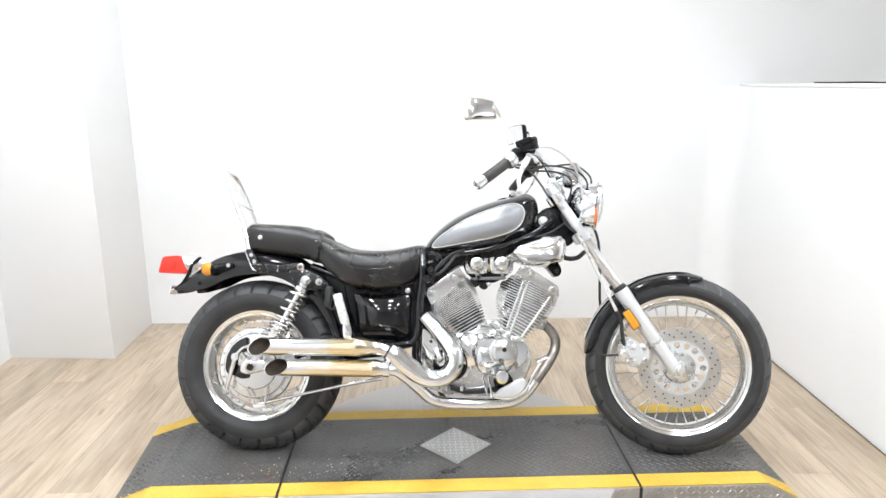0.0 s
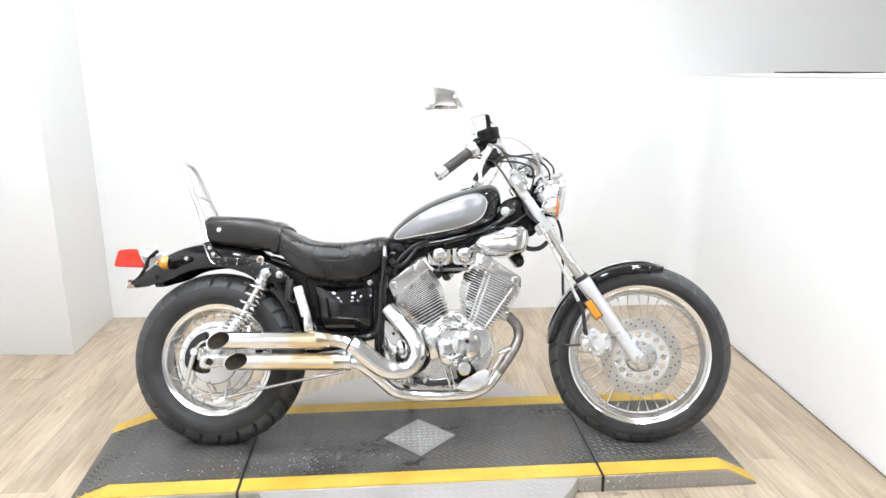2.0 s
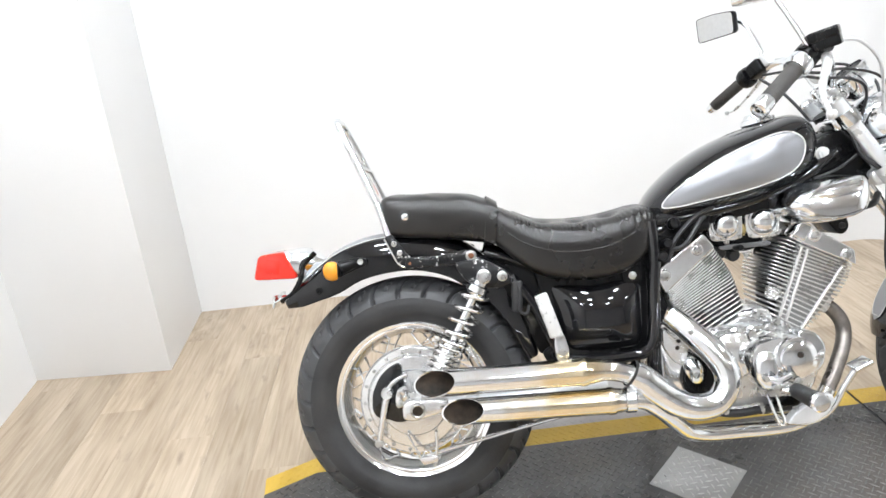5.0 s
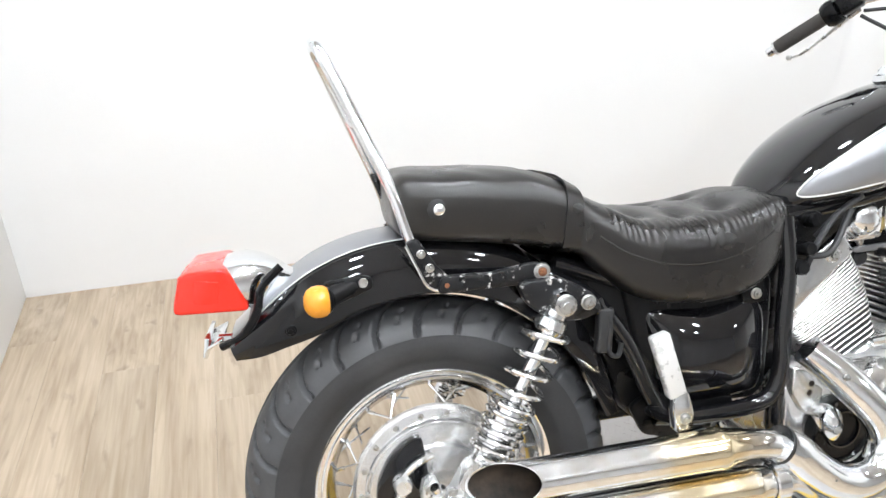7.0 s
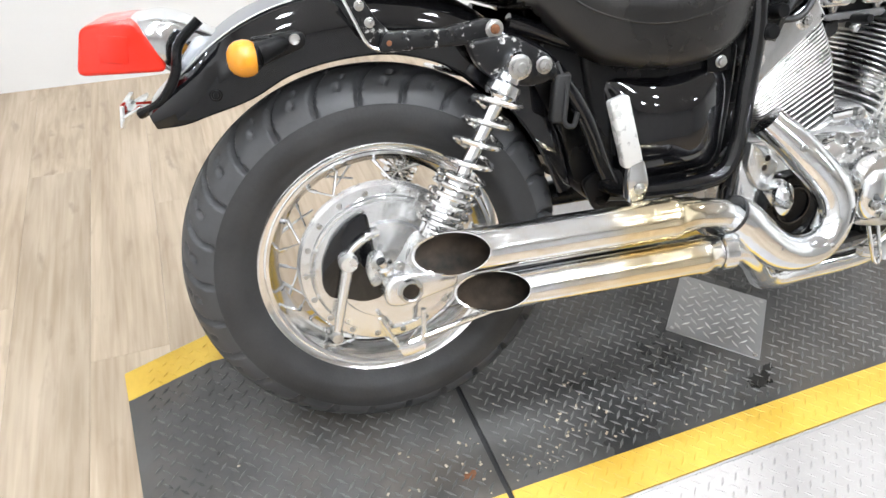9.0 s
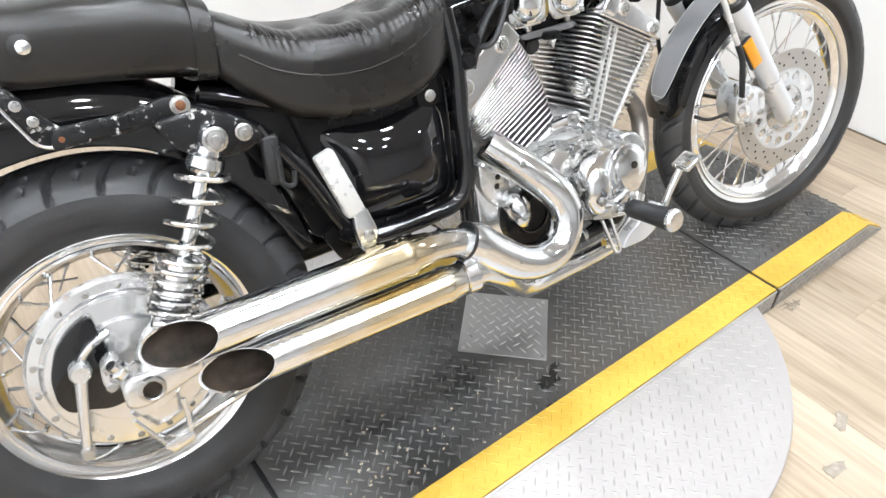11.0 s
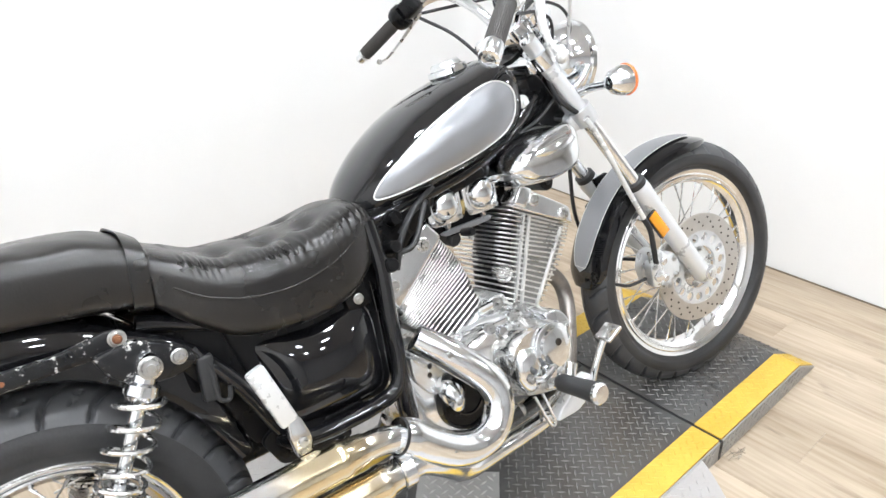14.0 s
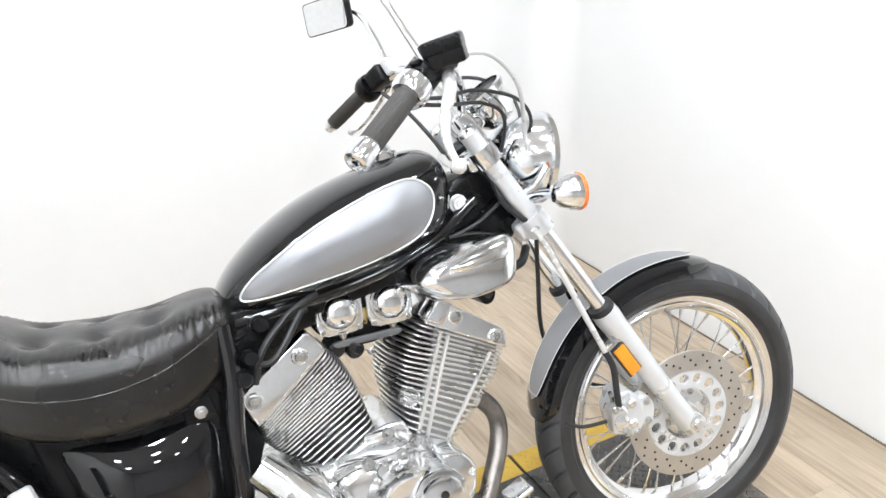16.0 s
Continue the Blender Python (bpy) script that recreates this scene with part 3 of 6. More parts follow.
# ----- rear hub and brake
for nm, prof, mat, lab in (
    ("hub", [(0.02, 0.05), (0.075, 0.048), (0.078, 0.040), (0.05, 0.034), (0.045, -0.02), (0.122, -0.028), (0.134, -0.034)], M_ALU, "alloy hub"),
    ("brake_drum", [(0.134, -0.034), (0.138, -0.038), (0.138, -0.046), (0.133, -0.051), (0.119, -0.053), (0.114, -0.059), (0.112, -0.066), (0.084, -0.070), (0.080, -0.076), (0.036, -0.080), (0.0, -0.080)], M_ALLOY, "polished brake drum cover"),
):
    bm = bmesh.new()
    lathe(bm, prof, 64)
    part(nm, bm, mat, rear_wheel, lab)
for k in range(18):
    a = math.tau * k / 18
    bolt("drum_rivet", rear_wheel, (0.125 * math.cos(a), -0.0525, 0.125 * math.sin(a)), (0, -1, 0), 0.004, 0.003)
# black here paints a dark reflection in the chrome drum recess
bm = bmesh.new()
slab(bm, rounded([(-0.026, 0.106), (-0.058, 0.092), (-0.083, 0.068), (-0.101, 0.030), (-0.104, -0.010), (-0.094, -0.030), (-0.070, -0.034), (-0.044, -0.046), (-0.010, -0.042), (-0.014, 0.0), (-0.020, 0.05)], 0.012), -0.083, -0.060, 0.003)
part("brake_plate", bm, M_BLACK, rear_wheel, "drum recess blackened as the dark reflection in its chrome")
bm = bmesh.new()
tube(bm, [(-0.070, -0.086, 0.020), (-0.056, -0.089, 0.048), (-0.034, -0.090, 0.066), (-0.012, -0.084, 0.072)], 0.006, 10)
part("drum_rib", bm, M_CHROME_WORN, rear_wheel, "bright curved rib")

# ----- swinging arm
bm = bmesh.new()
tube(bm, [(0.47, -0.10, 0.315), (0.30, -0.118, 0.300), (0.12, -0.142, 0.300), (0.0, -0.152, 0.304)], [0.026, 0.022, 0.02, 0.02], 14)
swing = part("swingarm", bm, M_ALU_PAINT, bike, "silver painted swinging arm")
bm = bmesh.new()
slab(bm, rounded([(-0.022, 0.282), (-0.020, 0.316), (-0.004, 0.328), (0.040, 0.326), (0.090, 0.322), (0.090, 0.298), (0.036, 0.284), (0.004, 0.276)], 0.012), -0.182, -0.128, 0.007, 3)
part("axle_block", bm, M_ALLOY, swing, "cast alloy axle block")
# flat disc, its dark colour gives the shade inside the axle hole
bm = bmesh.new()
lathe_on(bm, [(0.0, 0.0006), (0.0090, 0.0006), (0.0095, 0.0016), (0.0125, 0.0018), (0.013, 0.0)], (0.016, -0.1825, 0.303), (0, -1, 0), 20)
part("axle_hole", bm, M_DARK_HOLE, swing, "flat dark disc for the shaded bolt hole")
bm = bmesh.new()
lathe_on(bm, [(0.0128, 0.0), (0.0128, 0.005), (0.0145, 0.006), (0.018, 0.005), (0.0195, 0.0)], (0.016, -0.1820, 0.303), (0, -1, 0), 28)
part("axle_boss", bm, M_BOLT, swing, "raised steel ring round the axle hole")
bm = bmesh.new()
slab(bm, rounded([(-0.014, 0.320), (0.006, 0.326), (0.030, 0.366), (0.046, 0.376), (0.052, 0.356), (0.040, 0.322)], 0.008), -0.160, -0.128, 0.005, 3)
slab(bm, rounded([(-0.034, 0.300), (-0.018, 0.304), (-0.010, 0.342), (-0.018, 0.352), (-0.034, 0.344), (-0.040, 0.318)], 0.008), -0.150, -0.118, 0.005, 3)
part("shock_lug", bm, M_ALU, swing, "cast alloy lug below the shock absorber")
for x, y, z in ((-0.026, -0.151, 0.340), (-0.030, -0.151, 0.312), (0.006, -0.162, 0.336)):
    bolt("lug_bolt", swing, (x, y, z), (0, -1, 0), 0.0065, 0.009, M_BOLT)
# chain adjuster stub and lock nut above the block
turned("adjuster_nut", [(0.0, 0.022), (0.007, 0.022), (0.008, 0.019), (0.008, 0.010), (0.013, 0.009), (0.014, 0.0)], (-0.012, -0.158, 0.332), (-0.45, -0.35, 0.82), M_CHROME_WORN, swing, "bright adjuster nut")
bar("swingarm", [(0.47, 0.10, 0.315), (0.25, 0.118, 0.300), (0.0, 0.128, 0.296)], [0.026, 0.024, 0.03], M_BLACK_SATIN, None, "black shaft housing")
lever = bar("brake_arm", [(-0.062, -0.112, 0.330), (-0.076, -0.114, 0.276), (-0.092, -0.112, 0.208)], [0.010, 0.008, 0.007], M_ALLOY, None, "alloy rear brake arm")
turned("brake_arm_boss", [(0, 0.012), (0.012, 0.012), (0.015, 0.006), (0.015, -0.04)], (-0.062, -0.110, 0.330), (0, -1, 0), M_ALU, lever)
turned("brake_arm_pin", [(0, 0.012), (0.008, 0.012), (0.010, 0.006), (0.010, -0.012)], (-0.092, -0.112, 0.208), (0, -1, 0), M_BOLT, lever)
bar("torque_rod", [(0.024, -0.10, 0.164), (0.10, -0.102, 0.184), (0.305, -0.105, 0.232), (0.46, -0.10, 0.262)], 0.0058, M_CHROME_WORN, None, "thin steel brake rod", 10, 2)
bm = bmesh.new()
tube(bm, [(-0.022, -0.106, 0.222), (-0.004, -0.106, 0.184), (0.014, -0.106, 0.152)], 0.0042, 8, 3)
tube(bm, [(0.050, -0.106, 0.226), (0.049, -0.106, 0.190), (0.044, -0.106, 0.156)], 0.0042, 8, 3)
slab(bm, rounded([(0.002, 0.164), (0.050, 0.168), (0.050, 0.152), (0.012, 0.144)], 0.006), -0.112, -0.100, 0.003)
part("rod_bracket", bm, M_ALLOY, bike, "alloy brake rod bracket")


# ----- shock absorbers
def shock(s):
    y = s * 0.138
    top, low = Vector((0.194, y, 0.604)), Vector((0.056, s * 0.146, 0.356))
    d = (low - top).normalized()
    sh = empty("shock_absorber", bike)
    turned("upper_eye", [(0, 0.018), (0.016, 0.018), (0.02, 0.01), (0.02, -0.02), (0, -0.02)], top, (0, s, 0), M_CHROME, sh)
    turned("upper_cap", [(0, 0), (0.017, 0), (0.018, 0.012), (0.024, 0.016), (0.026, 0.03), (0.021, 0.038), (0, 0.038)], top + d * 0.012, d, M_CHROME, sh, "chrome top collar", 24)
    bm = bmesh.new()
    tube(bm, [top + d * 0.03, top + d * 0.2], 0.0115, 16, 1)
    part("damper_rod", bm, M_CHROME, sh, "bright damper rod")
    turned("damper_body", [(0, 0), (0.022, 0), (0.024, 0.004), (0.024, 0.10), (0.018, 0.108), (0, 0.108)], top + d * 0.172, d, M_CHROME_WORN, sh, "chrome damper body", 24)
    turned("lower_eye", [(0, 0.006), (0.013, 0.006), (0.016, 0.002), (0.016, -0.02), (0, -0.02)], low, (0, s, 0), M_ALU, sh)
    u = d.cross(Vector((0, 1, 0))).normalized()
    v = d.cross(u)
    pts, turns, a = [], [], 0.0
    z = 0.046
    while z < 0.262:
        pts.append(top + d * z + (u * math.cos(a) + v * math.sin(a)) * 0.0335)
        a += math.tau / 16
        z += (0.0315 if z < 0.165 else 0.0145) / 16
    bm = bmesh.new()
    tube(bm, pts, 0.0042, 8, 1)
    part("spring", bm, M_BRIGHT, sh, "chrome coil spring")
    return sh


both(shock)


# inner mudguard and air box under the seat
plate_part("inner_mudguard", [(0.185, 0.645), (0.36, 0.615), (0.372, 0.395), (0.318, 0.395), (0.285, 0.49), (0.235, 0.57)], -0.088, 0.088, M_BLACK_SATIN, None, "black inner mudguard", 0.006, 2, 0.012)
plate_part("pivot_casting", [(0.335, 0.402), (0.48, 0.402), (0.485, 0.335), (0.385, 0.330), (0.345, 0.365)], -0.092, 0.092, M_BLACK_SATIN, None, "black swinging arm pivot casting", 0.006, 2, 0.012)
for s_ in (-1, 1):
    plate_part("pivot_gusset", [(0.322, 0.402), (0.345, 0.418), (0.50, 0.420), (0.52, 0.370), (0.40, 0.338), (0.345, 0.352)], *sorted((s_ * 0.094, s_ * 0.108)), M_BLACK_SATIN, None, "black frame gusset at the pivot", 0.003, 2, 0.010)
# two added black fillers that close bright gaps behind the frame tube
plate_part("coil_box", [(0.555, 0.560), (0.598, 0.560), (0.604, 0.700), (0.575, 0.715), (0.548, 0.650)], -0.096, 0.096, M_BLACK_SATIN, None, "black filler block added behind the frame tube", 0.005, 2, 0.010)
plate_part("wiring_tray", [(0.596, 0.712), (0.750, 0.722), (0.745, 0.668), (0.716, 0.662), (0.612, 0.575), (0.603, 0.50), (0.592, 0.50)], -0.088, 0.088, M_BLACK_SATIN, None, "black filler panel added in the gap behind the frame tube", 0.004, 2, 0.006)
bar("seat_lock_cable", [(0.262, -0.125, 0.60), (0.276, -0.13, 0.56), (0.274, -0.132, 0.515), (0.290, -0.13, 0.505), (0.297, -0.128, 0.525)], 0.004, M_RUBBER_SOFT, None, "black cable", 8)
block("connector", (0.026, 0.020, 0.075), pose(0.270, -0.122, 0.548, 0, 4, 0), M_RUBBER_SOFT, None, "black rubber connector", 0.006)


# ----- rear fender
def arch(bm, tops, lows, half, thick=0.003):
    """A curved mudguard between a top line and a lower side line."""
    prof = [(0.0, 1.0), (0.35, 1.03), (0.68, 1.0), (0.88, 0.84), (0.97, 0.5), (1.0, 0.0)]
    a, b = smooth_path([(x, 0, z) for x, z in tops], 4), smooth_path([(x, 0, z) for x, z in lows], 4)
    outer, inner = [], []
    for p, q in zip(a, b):
        ro, ri = [], []
        for sgn, seq in ((-1, prof), (1, prof[-2::-1])):
            for k, w in seq:
                c = q.lerp(p, k)
                ro.append((c.x, sgn * w * half, c.z))
        n = (p - q).normalized()
        for x, y, z in ro:
            ri.append((x - n.x * thick, y * (1 - thick / half), z - n.z * thick))
        outer.append(ro)
        inner.append(ri)
    rings = [o + i[::-1] for o, i in zip(outer, inner)]
    skin(bm, rings, closed=True, caps=True)
    return bm


bm = bmesh.new()
FENDER_TOP = [(-0.300, 0.580), (-0.245, 0.628), (-0.209, 0.658), (-0.165, 0.686), (-0.109, 0.706), (-0.045, 0.716), (0.043, 0.715), (0.111, 0.700), (0.175, 0.668), (0.245, 0.600), (0.292, 0.500), (0.318, 0.395)]
FENDER_LOW = [(-0.292, 0.556), (-0.255, 0.558), (-0.221, 0.567), (-0.163, 0.584), (-0.105, 0.612), (-0.034, 0.626), (0.036, 0.626), (0.104, 0.607), (0.150, 0.578), (0.205, 0.535), (0.255, 0.465), (0.292, 0.385)]
arch(bm, FENDER_TOP, FENDER_LOW, 0.088)
fender = part("rear_fender", bm, M_BLACK, bike, "gloss black steel rear fender")
# silver panel along the crown, edged with a pinstripe
rows = []
for p, q in list(zip(smooth_path([(x, 0, z) for x, z in FENDER_TOP], 4), smooth_path([(x, 0, z) for x, z in FENDER_LOW], 4)))[2:27]:
    n = (p - q).normalized()
    row = []
    for w, k in ((-0.76, 0.905), (-0.72, 0.918), (-0.62, 0.942), (-0.5, 0.97), (-0.25, 0.988), (0, 1.0), (0.25, 0.988), (0.5, 0.97), (0.62, 0.942), (0.72, 0.918), (0.76, 0.905)):
        c = q.lerp(p, k) + n * 0.0018
        row.append((c.x, w * 0.0895, c.z))
    rows.append(row)
bm = bmesh.new()
skin(bm, rows, closed=False, caps=False)
crown = part("fender_panel", bm, M_SILVER, fender, "silver-blue metallic crown panel")
bm = bmesh.new()
tube(bm, [r[0] for r in rows] + [r[-1] for r in rows[::-1]], 0.0012, 6, 1, closed=True)
part("pinstripe", bm, M_STRIPE, crown, "pale pinstripe")

# tail lamp
bm = bmesh.new()
slab(bm, rounded([(-0.374, 0.628), (-0.358, 0.688), (-0.294, 0.693), (-0.264, 0.625)], 0.012), -0.080, 0.080, 0.010, 4)
lamp = part("tail_lamp", bm, M_RED, bike, "red tail lamp lens")
for yy in (-0.04, 0.0, 0.04):
    bm = bmesh.new()
    box(bm, (0.004, 0.026, 0.044), pose(-0.368, yy, 0.657, 0, 14, 0), 0.002)
    part("lens_panel", bm, M_RED, lamp)
bm = bmesh.new()
box(bm, (0.034, 0.003, 0.034), pose(-0.324, -0.0805, 0.658, 0, 8, 0), 0.001)
part("side_reflector", bm, M_RED, lamp)
bm = bmesh.new()
rings = []
for x, zt, zb, hw in ((-0.300, 0.694, 0.636, 0.070), (-0.272, 0.698, 0.622, 0.070), (-0.248, 0.694, 0.606, 0.060), (-0.225, 0.682, 0.602, 0.046), (-0.205, 0.668, 0.612, 0.034), (-0.190, 0.662, 0.63, 0.024)):
    rings.append([(x, hw * math.copysign(abs(math.cos(a)) ** 0.55, math.cos(a)), (zt + zb) / 2 + (zt - zb) / 2 * math.copysign(abs(math.sin(a)) ** 0.55, math.sin(a))) for a in (math.tau * i / 28 for i in range(28))])
skin(bm, rings)
part("lamp_housing", bm, M_CHROME, lamp, "chrome tail lamp housing")
bm = bmesh.new()
tube(bm, [(-0.25, -0.045, 0.60), (-0.285, -0.035, 0.575), (-0.318, -0.03, 0.572)], 0.009, 10)
box(bm, (0.03, 0.10, 0.006), pose(-0.325, 0, 0.570, 0, -25, 0), 0.002)
box(bm, (0.007, 0.10, 0.032), pose(-0.337, 0, 0.566, 0, 10, 0), 0.002)
part("plate_bracket", bm, M_CHROME_WORN, bike, "bent metal number plate bracket")
bolt("bolt", bike, (-0.210, -0.089, 0.592), (0, -1, 0), 0.007, 0.006, M_BLACK_SATIN)
bar("lamp_strap", [(-0.216, -0.072, 0.686), (-0.246, -0.078, 0.658), (-0.256, -0.084, 0.622), (-0.280, -0.080, 0.588), (-0.312, -0.062, 0.570)], 0.0065, M_BLACK_SATIN, None, "black bent lamp strap", 10)


def rear_signal(s):
    sg = empty("turn_signal", bike)
    c = Vector((-0.166, s * 0.128, 0.641))
    bm = bmesh.new()
    tube(bm, [(-0.105, s * 0.088, 0.655), (-0.12, s * 0.105, 0.652), (-0.150, s * 0.118, 0.644)], [0.008, 0.011, 0.016], 12)
    part("stalk", bm, M_BLACK_SATIN, sg, "black stalk")
    bm = bmesh.new()
    slab(bm, rounded([(-0.158, 0.622), (-0.156, 0.664), (-0.100, 0.668), (-0.086, 0.664), (-0.086, 0.648), (-0.100, 0.642)], 0.006), *sorted((s * 0.098, s * 0.108)), 0.003)
    part("mount_plate", bm, M_BLACK_SATIN, sg)
    turned("mount_hole", [(0, 0.0012), (0.0042, 0.0012), (0.0065, 0.0016), (0.0075, 0.0)], (-0.100, s * 0.108, 0.657), (0, s, 0), M_BOLT, sg, "small hole in the bracket", 16)
    bm = bmesh.new()
    lathe_on(bm, [(0.0, -0.021), (0.011, -0.020), (0.017, -0.016), (0.0195, -0.013), (0.0195, -0.012)], c, (-1, s * 0.15, 0.0), 28)
    part("shell", bm, M_BLACK_SATIN, sg, "black shell")
    bm = bmesh.new()
    lathe_on(bm, [(0.0185, -0.0135), (0.0225, -0.008), (0.0238, 0.0), (0.0225, 0.009), (0.0175, 0.017), (0.0095, 0.0215), (0, 0.0225)], c, (-1, s * 0.15, 0.0), 28)
    part("lens", bm, M_AMBER, sg, "amber lens")
    return sg


both(rear_signal)

# sissy bar
sissy = empty("sissy_bar", bike)
bm = bmesh.new()
tube(bm, [(-0.012, -0.103, 0.67), (-0.027, -0.100, 0.715), (-0.047, -0.094, 0.785), (-0.084, -0.080, 0.875), (-0.117, -0.066, 0.952), (-0.137, -0.045, 0.998), (-0.142, 0.0, 1.008),
          (-0.137, 0.045, 0.998), (-0.117, 0.066, 0.952), (-0.084, 0.080, 0.875), (-0.047, 0.094, 0.785), (-0.027, 0.100, 0.715), (-0.012, 0.103, 0.67)], 0.0092, 12)
part("loop", bm, M_CHROME, sissy, "chrome backrest loop")
bar("cross_bar", [(-0.083, -0.078, 0.882), (-0.090, 0, 0.886), (-0.083, 0.078, 0.882)], 0.006, M_CHROME, sissy)
for s in (-1, 1):
    bm = bmesh.new()
    slab(bm, rounded([(-0.036, 0.712), (-0.018, 0.718), (0.008, 0.676), (0.030, 0.652), (0.022, 0.632), (-0.006, 0.642)], 0.006), *sorted((s * 0.106, s * 0.118)), 0.003)
    part("bracket", bm, M_WORN_BLACK, sissy, "chipped black bracket")
    bar("bracket_edge", [(-0.036, s * 0.1185, 0.708), (-0.020, s * 0.119, 0.672), (-0.006, s * 0.119, 0.644), (0.018, s * 0.119, 0.634)], 0.0028, M_CHROME, sissy, "bright bracket edge", 8, 3)
    for bx, bz in ((-0.014, 0.694), (-0.002, 0.672)):
        bolt("bolt", sissy, (bx, s * 0.118, bz), (0, s, 0), 0.0055, 0.005, M_BOLT)
    bolt("bolt", sissy, (0.021, s * 0.119, 0.645), (0, s, 0), 0.008, 0.008, M_RUST)
    bar("stay", [(-0.055, s * 0.088, 0.80), (-0.035, s * 0.07, 0.74), (-0.028, s * 0.05, 0.715)], 0.0055, M_BLACK_SATIN, sissy)

# seat rail and bracket plates
for s in (-1, 1):
    plate_part("seat_rail", [(0.006, 0.632), (0.014, 0.660), (0.09, 0.658), (0.155, 0.668), (0.182, 0.662), (0.178, 0.638), (0.150, 0.634), (0.09, 0.634)], *sorted((s * 0.116, s * 0.126)), M_WORN_BLACK, None, "chipped black steel seat rail", 0.003, 2, 0.01)
    bolt("washer", bike, (0.168, s * 0.127, 0.653), (0, s, 0), 0.0105, 0.004, M_BOLT, "light washer")
    bolt("bolt", bike, (0.168, s * 0.130, 0.653), (0, s, 0), 0.0055, 0.008, M_RUST if s < 0 else M_BOLT, "rusty bolt head")
    plate_part("shock_mount", [(0.125, 0.640), (0.19, 0.645), (0.25, 0.612), (0.265, 0.585), (0.235, 0.57), (0.18, 0.575), (0.145, 0.600)], *sorted((s * 0.108, s * 0.136)), M_WORN_BLACK, None, "chipped black frame casting", 0.005, 2, 0.015)
    bolt("bolt", bike, (0.194, s * 0.156, 0.604), (0, s, 0), 0.014, 0.010, M_BOLT)
    bolt("bolt", bike, (0.238, s * 0.137, 0.600), (0, s, 0), 0.010, 0.009, M_BOLT)
    bar("frame_tube", [(0.60, s * 0.105, 0.70), (0.602, s * 0.115, 0.62), (0.594, s * 0.12, 0.53), (0.590, s * 0.12, 0.44), (0.572, s * 0.12, 0.395), (0.52, s * 0.12, 0.381), (0.43, s * 0.12, 0.379), (0.36, s * 0.115, 0.385)], 0.0145, M_BLACK, None, "black frame tube", 14)
    bar("frame_tube", [(0.18, s * 0.10, 0.64), (0.25, s * 0.115, 0.60), (0.31, s * 0.118, 0.52), (0.35, s * 0.118, 0.43), (0.375, s * 0.115, 0.385)], 0.014, M_BLACK, None, "black frame tube", 14)
    bar("frame_tube", [(0.20, s * 0.09, 0.655), (0.40, s * 0.095, 0.60), (0.58, s * 0.085, 0.66), (0.80, s * 0.04, 0.735), (1.02, s * 0.03, 0.84)], 0.014, M_BLACK, None, "black frame tube", 12)
    bar("frame_tube", [(0.585, s * 0.12, 0.40), (0.585, s * 0.115, 0.33), (0.64, s * 0.10, 0.262), (0.72, s * 0.085, 0.25)], 0.0135, M_BLACK, None, "black frame tube", 12)
bolt("bolt", bike, (0.550, -0.106, 0.574), (0, -1, 0), 0.0078, 0.009, M_BOLT)
plate_part("tab", [(0.522, 0.60), (0.565, 0.60), (0.575, 0.56), (0.528, 0.555)], -0.106, -0.096, M_BLACK_SATIN, None, "", 0.002)

# head tube and gusset
bar("head_tube", [(1.07, 0, 0.93), (1.17, 0, 0.775)], 0.032, M_BLACK_SATIN, None, "black steering head", 24, 1)
plate_part("gusset", [(0.96, 0.80), (1.03, 0.875), (1.085, 0.885), (1.155, 0.775), (1.12, 0.735), (1.02, 0.755), (0.97, 0.77)], -0.062, 0.062, M_BLACK_SATIN, None, "black frame gusset cover", 0.01, 3, 0.02)
bolt("cap", bike, (1.028, -0.064, 0.828), (0, -1, 0), 0.0135, 0.012, M_STRIPE, "pale dome cap")
bolt("bolt", bike, (1.008, -0.064, 0.79), (0, -1, 0), 0.011, 0.01, M_BLACK_SATIN)
bar("wiring", [(1.100, -0.075, 0.900), (1.092, -0.085, 0.860), (1.108, -0.092, 0.815), (1.150, -0.100, 0.775)], 0.0055, M_RUBBER_SOFT, None, "black wiring loom", 8)
bar("wiring", [(1.005, -0.066, 0.770), (1.060, -0.072, 0.790), (1.112, -0.078, 0.826)], 0.0035, M_RUBBER_SOFT, None, "thin black wire", 8)

# battery box and side cover
bm = bmesh.new()
slab(bm, rounded([(0.31, 0.622), (0.40, 0.60), (0.55, 0.625), (0.588, 0.605), (0.588, 0.545), (0.580, 0.405), (0.560, 0.385), (0.385, 0.385), (0.362, 0.42), (0.340, 0.49)], 0.02), -0.098, 0.098, 0.012, 3)
side = part("battery_box", bm, M_BLACK_SATIN, bike, "black battery box")
